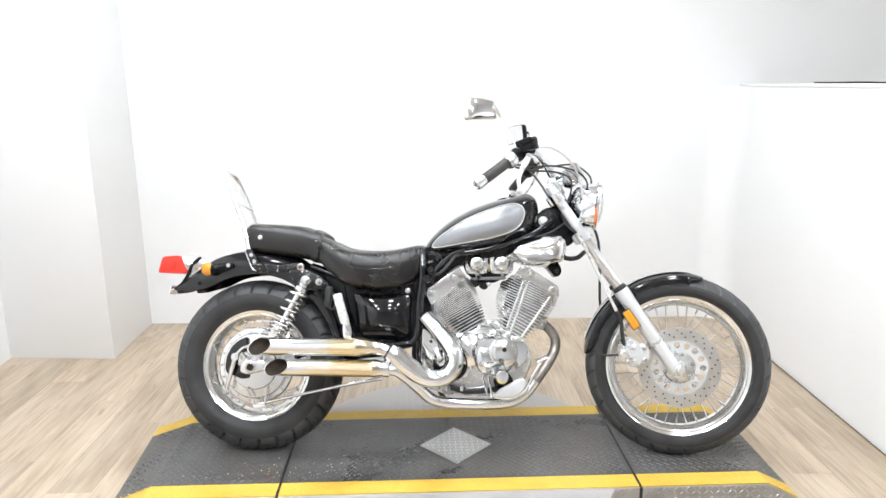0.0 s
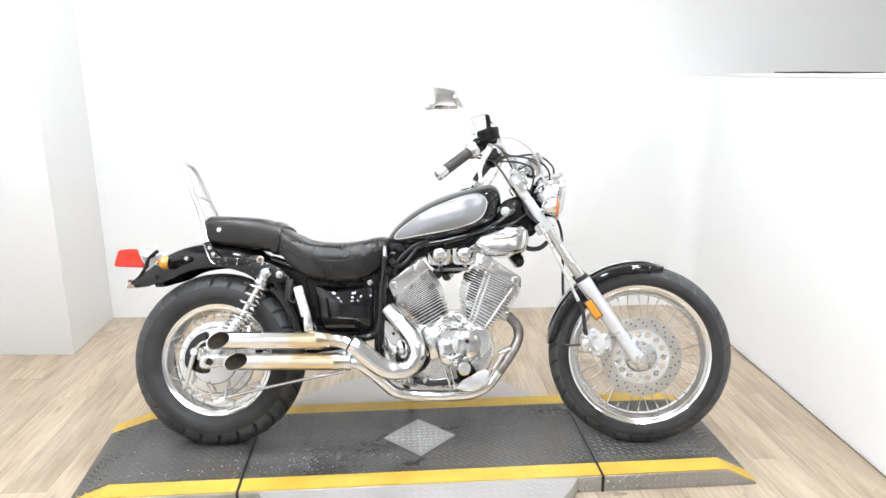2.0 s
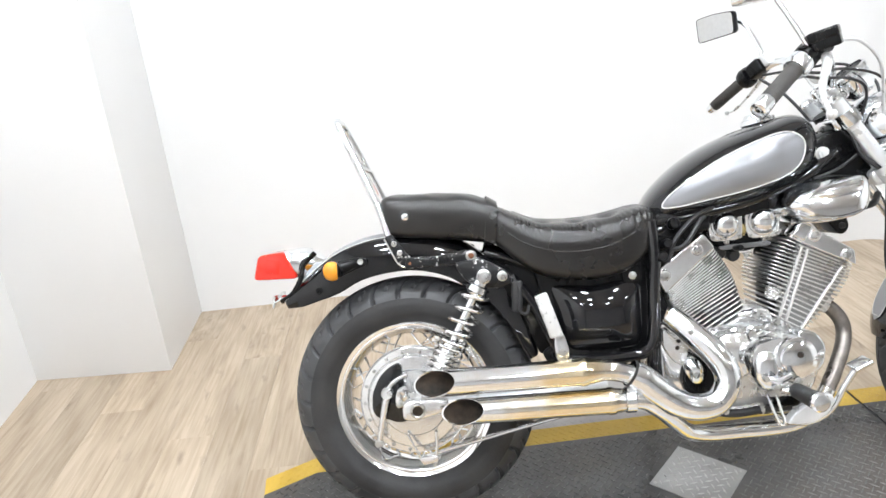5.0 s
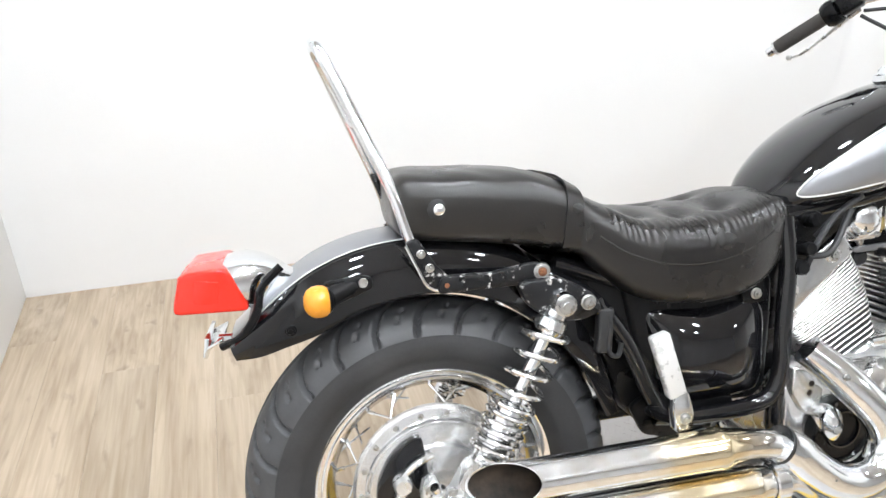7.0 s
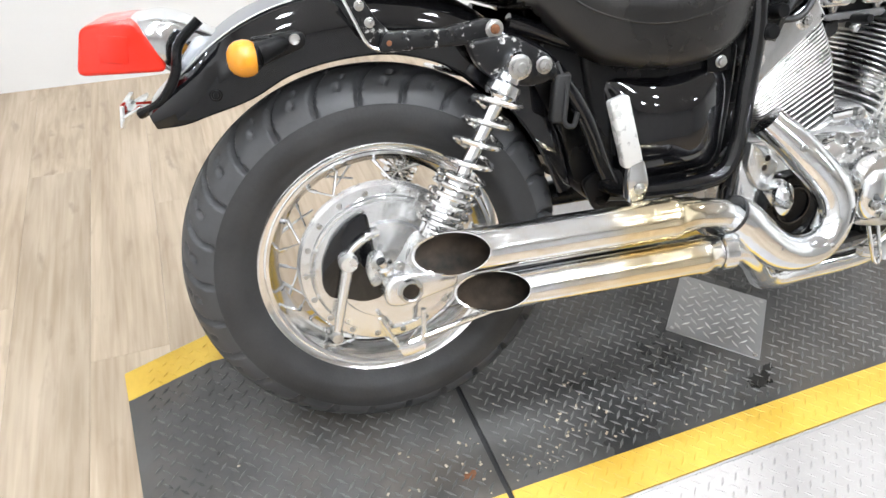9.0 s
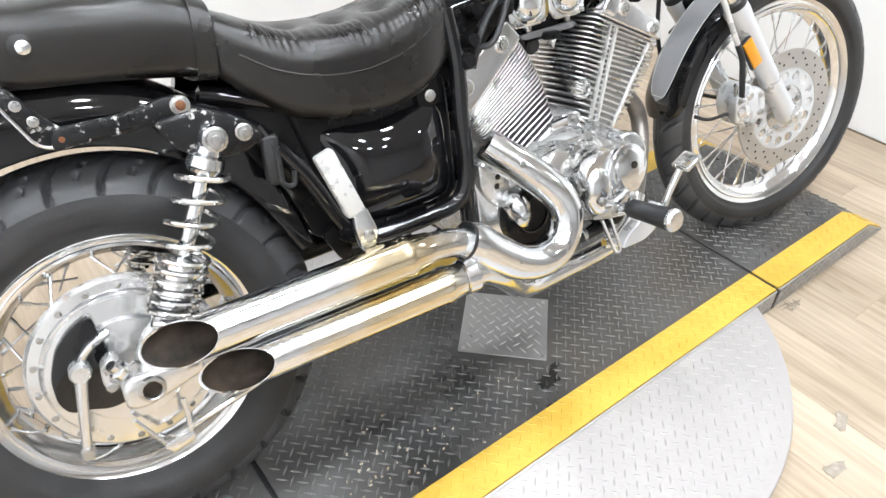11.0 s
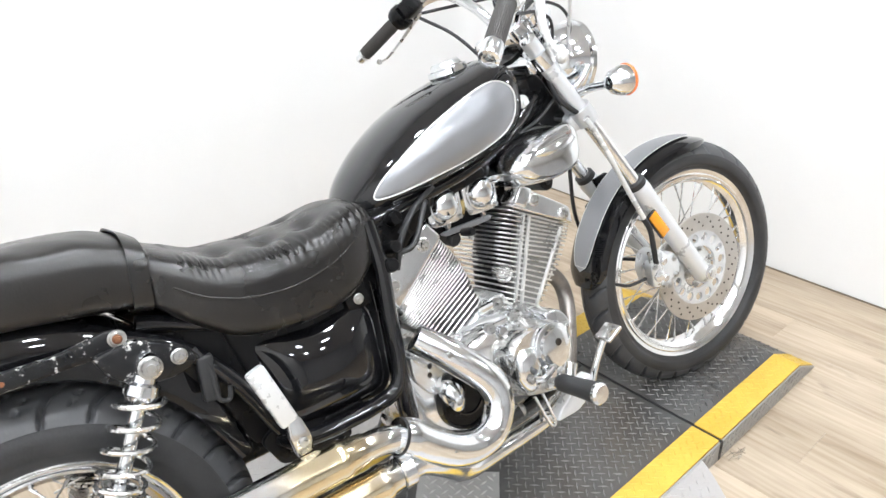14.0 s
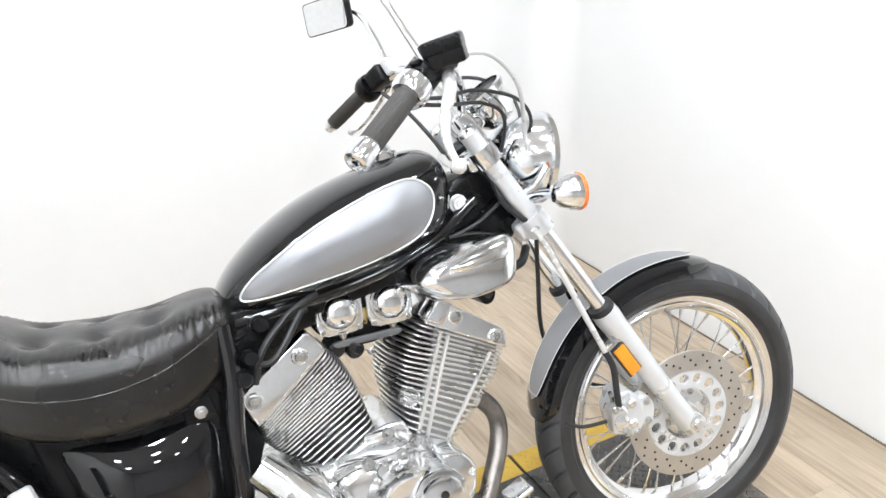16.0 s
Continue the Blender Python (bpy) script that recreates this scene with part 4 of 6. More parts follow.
for s in (-1, 1):
    line = curve_xz([(0.350, 0.566), (0.45, 0.556), (0.562, 0.566), (0.572, 0.48), (0.566, 0.412), (0.54, 0.396), (0.47, 0.394), (0.395, 0.396), (0.374, 0.44), (0.362, 0.50)], 4)
    bm = bmesh.new()
    def pillow(x, z, k):
        u, v = (x - 0.466) / 0.112, (z - 0.480) / 0.090
        return s * (0.088 + 0.010 * min(1, (1 - k) * 12) + 0.040 * max(0, 1 - abs(u) ** 2.6) * max(0, 1 - abs(v) ** 2.6))
    skin(bm, [[(0.467 + (x - 0.467) * k, pillow(0.467 + (x - 0.467) * k, 0.475 + (z - 0.475) * k, k), 0.475 + (z - 0.475) * k) for x, z in line] for k in (1, 0.985, 0.96, 0.92, 0.87, 0.80, 0.72, 0.64, 0.55, 0.46, 0.37, 0.28, 0.19, 0.10, 0.03)])
    cover = part("side_cover", bm, M_BLACK, side, "gloss black side cover")

plate_part("frame_plate", [(0.592, 0.400), (0.618, 0.430), (0.640, 0.490), (0.615, 0.545), (0.606, 0.600), (0.592, 0.600)], -0.070, 0.070, M_BLACK_SATIN, None, "black frame plate behind the cylinder", 0.004, 2, 0.006)
# rider's heel guard / folded pillion rest
for s in (-1, 1):
    peg = empty("pillion_footrest", bike)
    bm = bmesh.new()
    box(bm, (0.030, 0.020, 0.104), pose(0.333, s * 0.205, 0.510, 0, -17, 0), 0.005, 3)
    part("tread", bm, M_LEVER, peg, "silver folded footrest")
    bm = bmesh.new()
    slab(bm, rounded([(0.342, 0.468), (0.364, 0.468), (0.374, 0.432), (0.372, 0.404), (0.345, 0.402), (0.340, 0.44)], 0.006), *sorted((s * 0.19, s * 0.214)), 0.004)
    part("hinge", bm, M_CHROME_WORN, peg, "worn chrome hinge")
    bolt("bolt", peg, (0.358, s * 0.215, 0.425), (0, s, 0), 0.007, 0.006)
    bar("support", [(0.352, s * 0.118, 0.40), (0.355, s * 0.16, 0.405), (0.356, s * 0.195, 0.415)], 0.010, M_BLACK_SATIN, peg)


# ----- seats
def seat_section(w, zt, zb, n=40, crown=0.012, side=0.5):
    """Closed section (y, z): domed top, bulging side, flat base."""
    out = []
    for i in range(n):
        a = math.tau * i / n
        c, s = math.cos(a), math.sin(a)
        ez = 0.62 if s > 0 else 0.22
        y = w * math.copysign(abs(c) ** 0.5, c)
        if s < 0:
            y *= 1 - 0.05 * abs(s)
        z = (zt + zb) / 2 + (zt - zb) / 2 * math.copysign(abs(s) ** ez, s)
        out.append((y, z))
    return out


def seat_mesh(stations, dent=None, n=48, fine=6):
    bm = bmesh.new()
    xs = [s[0] for s in stations]
    cols = [smooth_path([(s[0], s[k], 0) for s in stations], fine) for k in (1, 2, 3)]
    rings = []
    for a, b, c in zip(*cols):
        ring = []
        for y, z in seat_section(c.y, a.y, b.y, n):
            dx, dz = dent(a.x, y / max(c.y, 1e-4), (z - b.y) / (a.y - b.y)) if dent else (0, 0)
            ring.append((a.x + dx, y * (1 + dx * 0), z + dz))
        rings.append(ring)
    skin(bm, rings)
    return bm


def pleats(x, u, v):
    """Tufts along the middle and gathered folds along the shoulder."""
    d = 0.0
    for bx in (0.345, 0.425, 0.505):
        for bu in (-0.42, 0.42):
            r2 = ((x - bx) / 0.020) ** 2 + ((u - bu) / 0.16) ** 2
            if v > 0.5:
                d -= 0.013 * math.exp(-r2)
    if v > 0.5 and 0.28 < x < 0.6:
        k = math.exp(-((abs(u) - 0.86) / 0.12) ** 2)
        d += 0.0036 * k * math.sin(x * 520 + 3 * math.sin(x * 61)) * (0.6 + 0.4 * math.sin(x * 47))
        d += 0.004 * math.exp(-((abs(u) - 0.0) / 0.25) ** 2)
    return 0.0, d


def wrinkle(x, u, v):
    return 0.0, (0.0015 * math.sin(x * 70 + u * 4) * math.sin(u * 6) if v > 0.5 else 0.0)


bm = seat_mesh([(-0.046, 0.788, 0.735, 0.080), (-0.038, 0.806, 0.715, 0.100), (-0.010, 0.812, 0.706, 0.110), (0.074, 0.809, 0.697, 0.118), (0.150, 0.804, 0.686, 0.122), (0.205, 0.790, 0.677, 0.126), (0.236, 0.772, 0.672, 0.128), (0.248, 0.755, 0.675, 0.124)], wrinkle)
seat2 = part("passenger_seat", bm, M_LEATHER, bike, "black vinyl passenger seat", sharp=1.2)
bm = seat_mesh([(0.222, 0.735, 0.676, 0.118), (0.238, 0.762, 0.664, 0.132), (0.275, 0.748, 0.628, 0.142), (0.330, 0.724, 0.590, 0.153), (0.400, 0.716, 0.573, 0.155), (0.470, 0.718, 0.570, 0.148), (0.530, 0.728, 0.580, 0.138), (0.575, 0.737, 0.606, 0.124), (0.605, 0.734, 0.640, 0.108), (0.622, 0.716, 0.668, 0.088)], pleats, 96, 22)
seat1 = part("rider_seat", bm, M_LEATHER, bike, "black vinyl rider seat with buttoned top", sharp=1.2)
# piping along the shoulder and the strap between the seats
for s in (-1, 1):
    bar("piping", [(0.258, s * 0.139, 0.700), (0.300, s * 0.1490, 0.672), (0.360, s * 0.1545, 0.652), (0.430, s * 0.1535, 0.646), (0.500, s * 0.143, 0.656), (0.550, s * 0.1325, 0.676), (0.596, s * 0.1135, 0.700)], 0.0016, M_LEATHER, seat1, "", 8)
bm = bmesh.new()
prev = []
for x, zt, zb, w in ((0.208, 0.7925, 0.672, 0.1300), (0.234, 0.7770, 0.668, 0.1325)):
    prev.append([(x + (z - 0.76) * 0.12 + 0.004, y, z) for y, z in seat_section(w, zt, zb, 48)])
inner = [[(x, y * 0.96, (z - 0.72) * 0.95 + 0.72) for x, y, z in r] for r in prev]
skin(bm, [inner[0], prev[0], prev[1], inner[1]], caps=False)
part("strap", bm, M_LEATHER, seat2, "black passenger grab strap")
for s in (-1, 1):
    turned("washer", [(0, 0.0015), (0.013, 0.002), (0.0165, 0.0), (0.0175, -0.006)], (0.017, s * 0.112, 0.757), (0, s, 0), M_RUBBER_SOFT, seat2, "dark rubber washer")
    turned("seat_bolt", [(0, 0.007), (0.006, 0.0068), (0.0085, 0.005), (0.0095, 0.001)], (0.017, s * 0.112, 0.757), (0, s, 0), M_CHROME, seat2, "bright domed seat bolt")

# ----- fuel tank
TANK = [(0.598, 0.722, 0.700, 0.020), (0.610, 0.748, 0.690, 0.062), (0.638, 0.783, 0.690, 0.090), (0.690, 0.828, 0.696, 0.115), (0.760, 0.870, 0.708, 0.132), (0.840, 0.901, 0.724, 0.138), (0.910, 0.920, 0.742, 0.136), (0.965, 0.932, 0.764, 0.124), (0.995, 0.924, 0.794, 0.102), (1.010, 0.900, 0.826, 0.070), (1.014, 0.875, 0.848, 0.03)]


def tank_at(x):
    for a, b in zip(TANK, TANK[1:]):
        if x <= b[0]:
            t = max(0, (x - a[0]) / (b[0] - a[0]))
            return [a[i] + (b[i] - a[i]) * t for i in (1, 2, 3)]
    return TANK[-1][1:]


def tank_y(x, z):
    zt, zb, w = tank_at(x)
    s = (z - (zt + zb) / 2) / ((zt - zb) / 2)
    low = 2.2 if s > 0 else 3.4
    return w * max(0.0, 1 - min(1, abs(s)) ** low) ** (1 / 2.1)


bm = bmesh.new()
cols = [smooth_path([(s[0], s[k], 0) for s in TANK], 5) for k in (1, 2, 3)]
fine = [(a.x, a.y, b.y, c.y) for a, b, c in zip(*cols)]
TANK = fine
rings = []
for x, zt, zb, w in fine:
    ring = []
    for i in range(56):
        a = math.tau * i / 56
        s = math.sin(a)
        z = (zt + zb) / 2 + (zt - zb) / 2 * math.copysign(abs(s) ** 0.85, s)
        y = math.copysign(tank_y(x, z), math.cos(a)) if abs(math.cos(a)) > 1e-6 else 0
        ring.append((x, y, z))
    rings.append(ring)
skin(bm, rings)
tank = part("fuel_tank", bm, M_BLACK, bike, "gloss black teardrop fuel tank", sharp=1.3)
PANEL = [(0.634, 0.731), (0.650, 0.757), (0.690, 0.788), (0.755, 0.828), (0.824, 0.858), (0.886, 0.879), (0.928, 0.884), (0.954, 0.866), (0.957, 0.838), (0.942, 0.806), (0.908, 0.782), (0.832, 0.759), (0.740, 0.742), (0.664, 0.729)]
for s in (-1, 1):
    line = curve_xz(PANEL, 6)
    cx, cz = 0.80, 0.80
    bm = bmesh.new()
    ringsp = []
    for k in (1.0, 0.97, 0.9, 0.8, 0.65, 0.5, 0.3, 0.12):
        r = []
        for x, z in line:
            px, pz = cx + (x - cx) * k, cz + (z - cz) * k
            r.append((px, s * (tank_y(px, pz) + (0.0028 if k < 0.99 else 0.0)), pz))
        ringsp.append(r)
    skin(bm, ringsp, caps=False)
    c = bm.verts.new((cx, s * (tank_y(cx, cz) + 0.0028), cz))
    bm.verts.ensure_lookup_table()
    last = list(bm.verts)[-1 - len(line):-1]
    for i in range(len(last)):
        bm.faces.new((last[i], last[(i + 1) % len(last)], c))
    pan = part("side_panel", bm, M_SILVER, tank, "silver-blue metallic side panel", sharp=1.3)
    bm = bmesh.new()
    tube(bm, [(x, s * (tank_y(x, z) + 0.002), z) for x, z in line], 0.0016, 6, 1, closed=True)
    part("pinstripe", bm, M_STRIPE, pan, "pale pinstripe")
turned("fuel_cap", [(0, 0.020), (0.026, 0.019), (0.031, 0.015), (0.033, 0.008), (0.040, 0.006), (0.042, -0.004), (0.030, -0.02)], (0.905, 0, 0.923), (-0.17, 0, 1), M_CHROME, tank, "chrome filler cap", 40)

# ----- engine
engine = empty("engine", bike)
tagged(engine, "polished air-cooled V-twin engine")
bm = bmesh.new()
slab(bm, rounded([(0.605, 0.40), (0.66, 0.43), (0.74, 0.425), (0.80, 0.44), (0.90, 0.43), (0.975, 0.40), (0.99, 0.33), (0.96, 0.255), (0.88, 0.232), (0.70, 0.235), (0.61, 0.265), (0.595, 0.33)], 0.03), -0.105, 0.105, 0.014, 3)
part("crankcase", bm, M_ALU, engine, "cast alloy crankcase")


def lump(name, outline, y0, y1, mat, label, domed=0.35, rings=5, parent=None, side=-1):
    """A rounded cover: the outline shrinks as it rises from y0 to y1."""
    line = curve_xz(outline, 4)
    cx, cz = sum(p[0] for p in line) / len(line), sum(p[1] for p in line) / len(line)
    bm = bmesh.new()
    rr = []
    for i in range(rings + 1):
        t = i / rings
        k = 1 - domed * (1 - math.sqrt(max(0, 1 - t * t)))
        rr.append([(cx + (x - cx) * k, y0 + (y1 - y0) * t, cz + (z - cz) * k) for x, z in line])
    skin(bm, rr)
    return part(name, bm, mat, parent or engine, label, sharp=0.8)


clutch = lump("clutch_cover", [(0.776, 0.357), (0.785, 0.399), (0.819, 0.422), (0.866, 0.426), (0.912, 0.406), (0.936, 0.363), (0.915, 0.305), (0.858, 0.280), (0.806, 0.295)], -0.098, -0.188, M_BRIGHT, "polished clutch cover", 0.20, 7)
lump("cover_boss", [(0.792, 0.372), (0.815, 0.392), (0.846, 0.380), (0.853, 0.335), (0.842, 0.298), (0.812, 0.296), (0.790, 0.330)], -0.172, -0.200, M_CHROME, "chrome cover dome", 0.45, 6, clutch)
for a in range(9):
    an = math.tau * a / 9 + 0.2
    bolt("cover_screw", clutch, (0.857 + 0.088 * math.cos(an), -0.118, 0.352 + 0.079 * math.sin(an)), (0, -1, 0), 0.006, 0.008, M_BOLT)
gov = turned("pivot_cover", [(0.050, -0.030), (0.050, 0.0), (0.047, 0.006), (0.040, 0.008), (0.038, 0.014), (0.030, 0.017), (0, 0.019)], (0.886, -0.190, 0.368), (0.06, -1, 0.03), M_CHROME, engine, "round chrome cover with a slot", 48)
# slot is a flat dark disc carrying the shade of an opening
bm = bmesh.new()
lathe_on(bm, [(0, 0.002), (0.006, 0.002), (0.0075, 0)], (0.889, -0.2085, 0.379), (0, -1, 0), 16)
part("slot", bm, M_DARK_HOLE, gov)
bm = bmesh.new()
slab(bm, rounded([(0.905, 0.425), (0.950, 0.418), (0.972, 0.385), (0.965, 0.335), (0.935, 0.312), (0.92, 0.36)], 0.016), -0.160, -0.10, 0.006, 3)
part("generator_cover", bm, M_CHROME, engine, "chrome generator cover")
bm = bmesh.new()
tube(bm, [(0.812, -0.196, 0.330), (0.838, -0.206, 0.322), (0.868, -0.206, 0.334)], 0.0065, 10)
tube(bm, [(0.838, -0.202, 0.305), (0.862, -0.208, 0.300), (0.884, -0.204, 0.318)], 0.005, 10)
part("pedal_linkage", bm, M_CHROME_WORN, engine, "bright pedal linkage")
for x, z in ((0.812, 0.330), (0.868, 0.334), (0.884, 0.318), (0.838, 0.305)):
    bolt("linkage_bolt", engine, (x, -0.203, z), (0, -1, 0), 0.0075, 0.009, M_BOLT)
# black block put in for the dark gap behind the linkage
plate_part("linkage_gap", [(0.845, 0.300), (0.905, 0.296), (0.925, 0.268), (0.905, 0.240), (0.860, 0.245)], -0.150, -0.10, M_BLACK_SATIN, engine, "black block added for the dark gap behind the linkage", 0.006, 2, 0.012)
lump("rear_case", [(0.600, 0.425), (0.655, 0.440), (0.720, 0.425), (0.760, 0.345), (0.735, 0.262), (0.655, 0.250), (0.598, 0.300)], -0.090, -0.122, M_BRIGHT, "polished rear case", 0.12)
turned("case_recess", [(0.062, -0.004), (0.060, 0.018), (0.056, 0.020), (0.053, 0.014), (0, 0.012)], (0.704, -0.122, 0.322), (0, -1, 0), M_BLACK_SATIN, engine, "deep black recess", 48)
turned("recess_ring", [(0.036, 0.0), (0.034, 0.006), (0.031, 0.006), (0.030, 0.0)], (0.706, -0.134, 0.322), (0, -1, 0), M_BLACK, engine, "gloss black inner ring", 40)
bm = bmesh.new()
lathe_on(bm, [(0, 0.018), (0.010, 0.018), (0.016, 0.015), (0.024, 0.010), (0.026, 0.002), (0.02, -0.020)], (0, 0, 0), (0, 0, 1), 32)
bmesh.ops.scale(bm, vec=(0.80, 1.28, 1.25), verts=bm.verts)
bmesh.ops.transform(bm, matrix=Matrix.Translation((0.668, -0.146, 0.346)) @ Matrix.Rotation(radians(-14), 4, "Y") @ Vector((0, -1, 0)).to_track_quat("Z", "Y").to_matrix().to_4x4(), verts=bm.verts)
part("oval_boss", bm, M_CHROME, engine, "chrome oval boss")
bolt("boss_screw", engine, (0.668, -0.168, 0.339), (0, -1, 0), 0.0055, 0.005)
bm = bmesh.new()
slab(bm, rounded([(0.606, 0.446), (0.668, 0.402), (0.650, 0.352), (0.628, 0.362), (0.604, 0.400)], 0.010), -0.136, -0.112, 0.004, 3)
hanger = part("case_plate", bm, M_ALLOY, engine, "alloy plate with two holes")
# both holes are flat discs darkened like shaded openings
for x, z in ((0.641, 0.414), (0.637, 0.398)):
    bm = bmesh.new()
    lathe_on(bm, [(0, 0.0008), (0.0045, 0.0008), (0.0055, 0)], (x, -0.136, z), (0, -1, 0), 14)
    part("hole", bm, M_DARK_HOLE, hanger)
bm = bmesh.new()
slab(bm, rounded([(0.61, 0.255), (0.95, 0.245), (0.97, 0.225), (0.93, 0.205), (0.70, 0.207), (0.62, 0.23)], 0.012), -0.085, 0.085, 0.008, 3)
part("sump", bm, M_ALU, engine, "alloy sump")
for k in range(3):
    bar("oil_line", [(0.70 + k * 0.05, -0.10, 0.237), (0.76 + k * 0.05, -0.118, 0.232), (0.83 + k * 0.04, -0.115, 0.243)], 0.006, M_CHROME_WORN, engine, "bright oil line", 8)


def cylinder(name, near, far, y_half, n, cover, bolts, belly, taper=0.08, faced=False):
    """A finned cylinder: the rear and front edges of its near face run down through (x, z) points; the fins swell by belly at half depth."""
    cyl = empty(name, engine)
    left, right = (smooth_path([(x, 0, z) for x, z in side], 8) for side in (near, far))
    def at(side, k):
        q = k * (len(side) - 1)
        i = min(int(q), len(side) - 2)
        return side[i].lerp(side[i + 1], q - i)
    core = bmesh.new()
    rings = []
    for i in range(9):
        a, b = at(left, i / 8), at(right, i / 8)
        c, h = (a + b) / 2, (b - a) * 0.43
        rings.append([(c + h * math.cos(t) + Vector((0, y_half * 0.86 * math.sin(t), 0))) for t in (math.tau * j / 28 for j in range(28))])
    skin(core, rings)
    part("barrel", core, M_BARREL_SHADE, cyl, "barrel darkened for the shade behind the fins")
    if faced:
        # added plate that lightens the fin gaps on the near face
        face = bmesh.new()
        rim = [at(left, i / 8).lerp(at(right, i / 8), 0.16 + 0.10 * math.sin(math.pi * i / 8)) for i in range(9)] + [at(right, i / 8).lerp(at(left, i / 8), 0.07) for i in range(8, -1, -1)]
        slab(face, [(p.x, p.z) for p in rim], -y_half * 0.90, -y_half * 0.60, 0.003, 2)
        part("barrel_face", face, M_BARREL_LIT, cyl, "grey plate added to lighten the gaps between the fins")
    for i in range(n):
        k = (i + 0.5) / n
        a, b = at(left, k), at(right, k)
        u = (b - a).normalized()
        c, h = (a + b) / 2, (b - a).length / 2
        yy = y_half * (1 - taper * k)
        g0, g1 = (g * math.sin(math.pi * (0.12 + 0.80 * k)) for g in belly)
        line = rounded([(-h, -yy), (h, -yy), (h + g1, -yy * 0.45), (h + g1, yy * 0.45), (h, yy), (-h, yy), (-h - g0, yy * 0.5), (-h - g0, -yy * 0.4)], 0.016, 4)
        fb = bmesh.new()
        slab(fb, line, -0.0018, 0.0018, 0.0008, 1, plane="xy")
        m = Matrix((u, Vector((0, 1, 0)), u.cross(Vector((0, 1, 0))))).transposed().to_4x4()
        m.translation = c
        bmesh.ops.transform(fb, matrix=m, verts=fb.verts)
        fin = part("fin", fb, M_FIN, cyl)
        # bright edge; faces darkened for the shade between fins where no side plate covers them
        fin.data.materials.append(M_FIN_SHADE)
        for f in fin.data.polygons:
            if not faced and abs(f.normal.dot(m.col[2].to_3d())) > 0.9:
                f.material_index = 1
    hb = bmesh.new()
    slab(hb, rounded(cover, 0.008), -y_half - 0.005, y_half + 0.005, 0.009, 4)
    head = part("head_cover", hb, M_CHROME_WORN, cyl, "chrome head cover")
    for x, z in bolts:
        for s in (-1, 1):
            turned("bolt_seat", [(0.0145, 0.0), (0.0145, 0.002), (0.0125, 0.0035), (0.0, 0.0036)], (x, s * (y_half + 0.005), z), (0, s, 0), M_ALLOY, head, "", 24)
            bolt("head_bolt", head, (x, s * (y_half + 0.008), z), (0, s, 0), 0.0090, 0.008, M_BOLT)
    return cyl


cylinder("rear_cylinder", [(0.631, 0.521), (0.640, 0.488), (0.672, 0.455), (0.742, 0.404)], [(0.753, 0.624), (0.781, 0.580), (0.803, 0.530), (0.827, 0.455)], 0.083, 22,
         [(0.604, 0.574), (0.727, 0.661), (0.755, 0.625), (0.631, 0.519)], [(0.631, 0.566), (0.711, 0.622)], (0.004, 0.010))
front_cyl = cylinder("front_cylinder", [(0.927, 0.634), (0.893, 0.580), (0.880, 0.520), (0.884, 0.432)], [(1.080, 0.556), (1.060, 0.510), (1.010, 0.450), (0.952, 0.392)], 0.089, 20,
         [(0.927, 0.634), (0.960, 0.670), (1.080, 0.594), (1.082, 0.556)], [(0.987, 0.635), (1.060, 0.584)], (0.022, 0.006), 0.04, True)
plate_part("rocker_block", [(0.930, 0.640), (0.956, 0.674), (0.986, 0.658), (0.960, 0.622)], -0.100, -0.050, M_CHROME, front_cyl, "chrome rocker block", 0.007, 3, 0.008)
# ribs down the near face and the plug boss
for a, b in (((0.972, 0.603), (0.912, 0.425)), ((0.958, 0.612), (0.898, 0.438)), ((1.050, 0.555), (0.944, 0.402))):
    bar("rib", [(a[0], -0.0885, a[1]), (b[0], -0.0825, b[1])], 0.0042, M_FIN, front_cyl, "", 8)
turned("plug_boss", [(0.0, -0.004), (0.011, -0.004), (0.013, 0.004), (0.017, 0.006), (0.020, 0.002), (0.020, -0.03)], (0.893, -0.070, 0.502), (-0.45, -1, 0.05), M_ALLOY, front_cyl, "spark plug boss")
turned("port_flange", [(0, 0.012), (0.016, 0.012), (0.024, 0.008), (0.026, -0.02)], (1.030, -0.035, 0.462), (0.8, -0.2, -0.3), M_ALU, front_cyl, "exhaust port flange")
# base of the cylinders
bm = bmesh.new()
slab(bm, rounded([(0.745, 0.418), (0.835, 0.470), (0.875, 0.470), (0.885, 0.440), (0.945, 0.402), (0.975, 0.385), (0.960, 0.350), (0.76, 0.360)], 0.014), -0.086, 0.086, 0.008, 3)
part("base_flange", bm, M_ALLOY, engine, "alloy cylinder base")
lump("timing_cover", [(0.725, 0.408), (0.775, 0.432), (0.825, 0.428), (0.850, 0.400), (0.830, 0.340), (0.770, 0.300), (0.735, 0.330)], -0.095, -0.140, M_BRIGHT, "polished timing cover", 0.25, 6)
bm = bmesh.new()
tube(bm, [(0.800, -0.090, 0.455), (0.84, -0.105, 0.462), (0.872, -0.100, 0.440), (0.900, -0.095, 0.428)], 0.009, 10)
tube(bm, [(0.770, -0.120, 0.425), (0.815, -0.128, 0.430), (0.870, -0.122, 0.428)], 0.006, 10)
part("oil_pipe", bm, M_CHROME_WORN, engine, "bright oil pipe")
for x, y, z in ((0.835, -0.108, 0.462), (0.880, -0.104, 0.436), (0.790, -0.130, 0.428), (0.905, -0.100, 0.424), (0.945, -0.098, 0.402), (0.850, -0.128, 0.428)):
    turned("nut", [(0.0, 0.012), (0.005, 0.012), (0.006, 0.008), (0.0105, 0.0075), (0.0115, 0.004), (0.0115, -0.006)], (x, y, z), (0, -1, 0.15), M_BOLT, engine, "", 12)
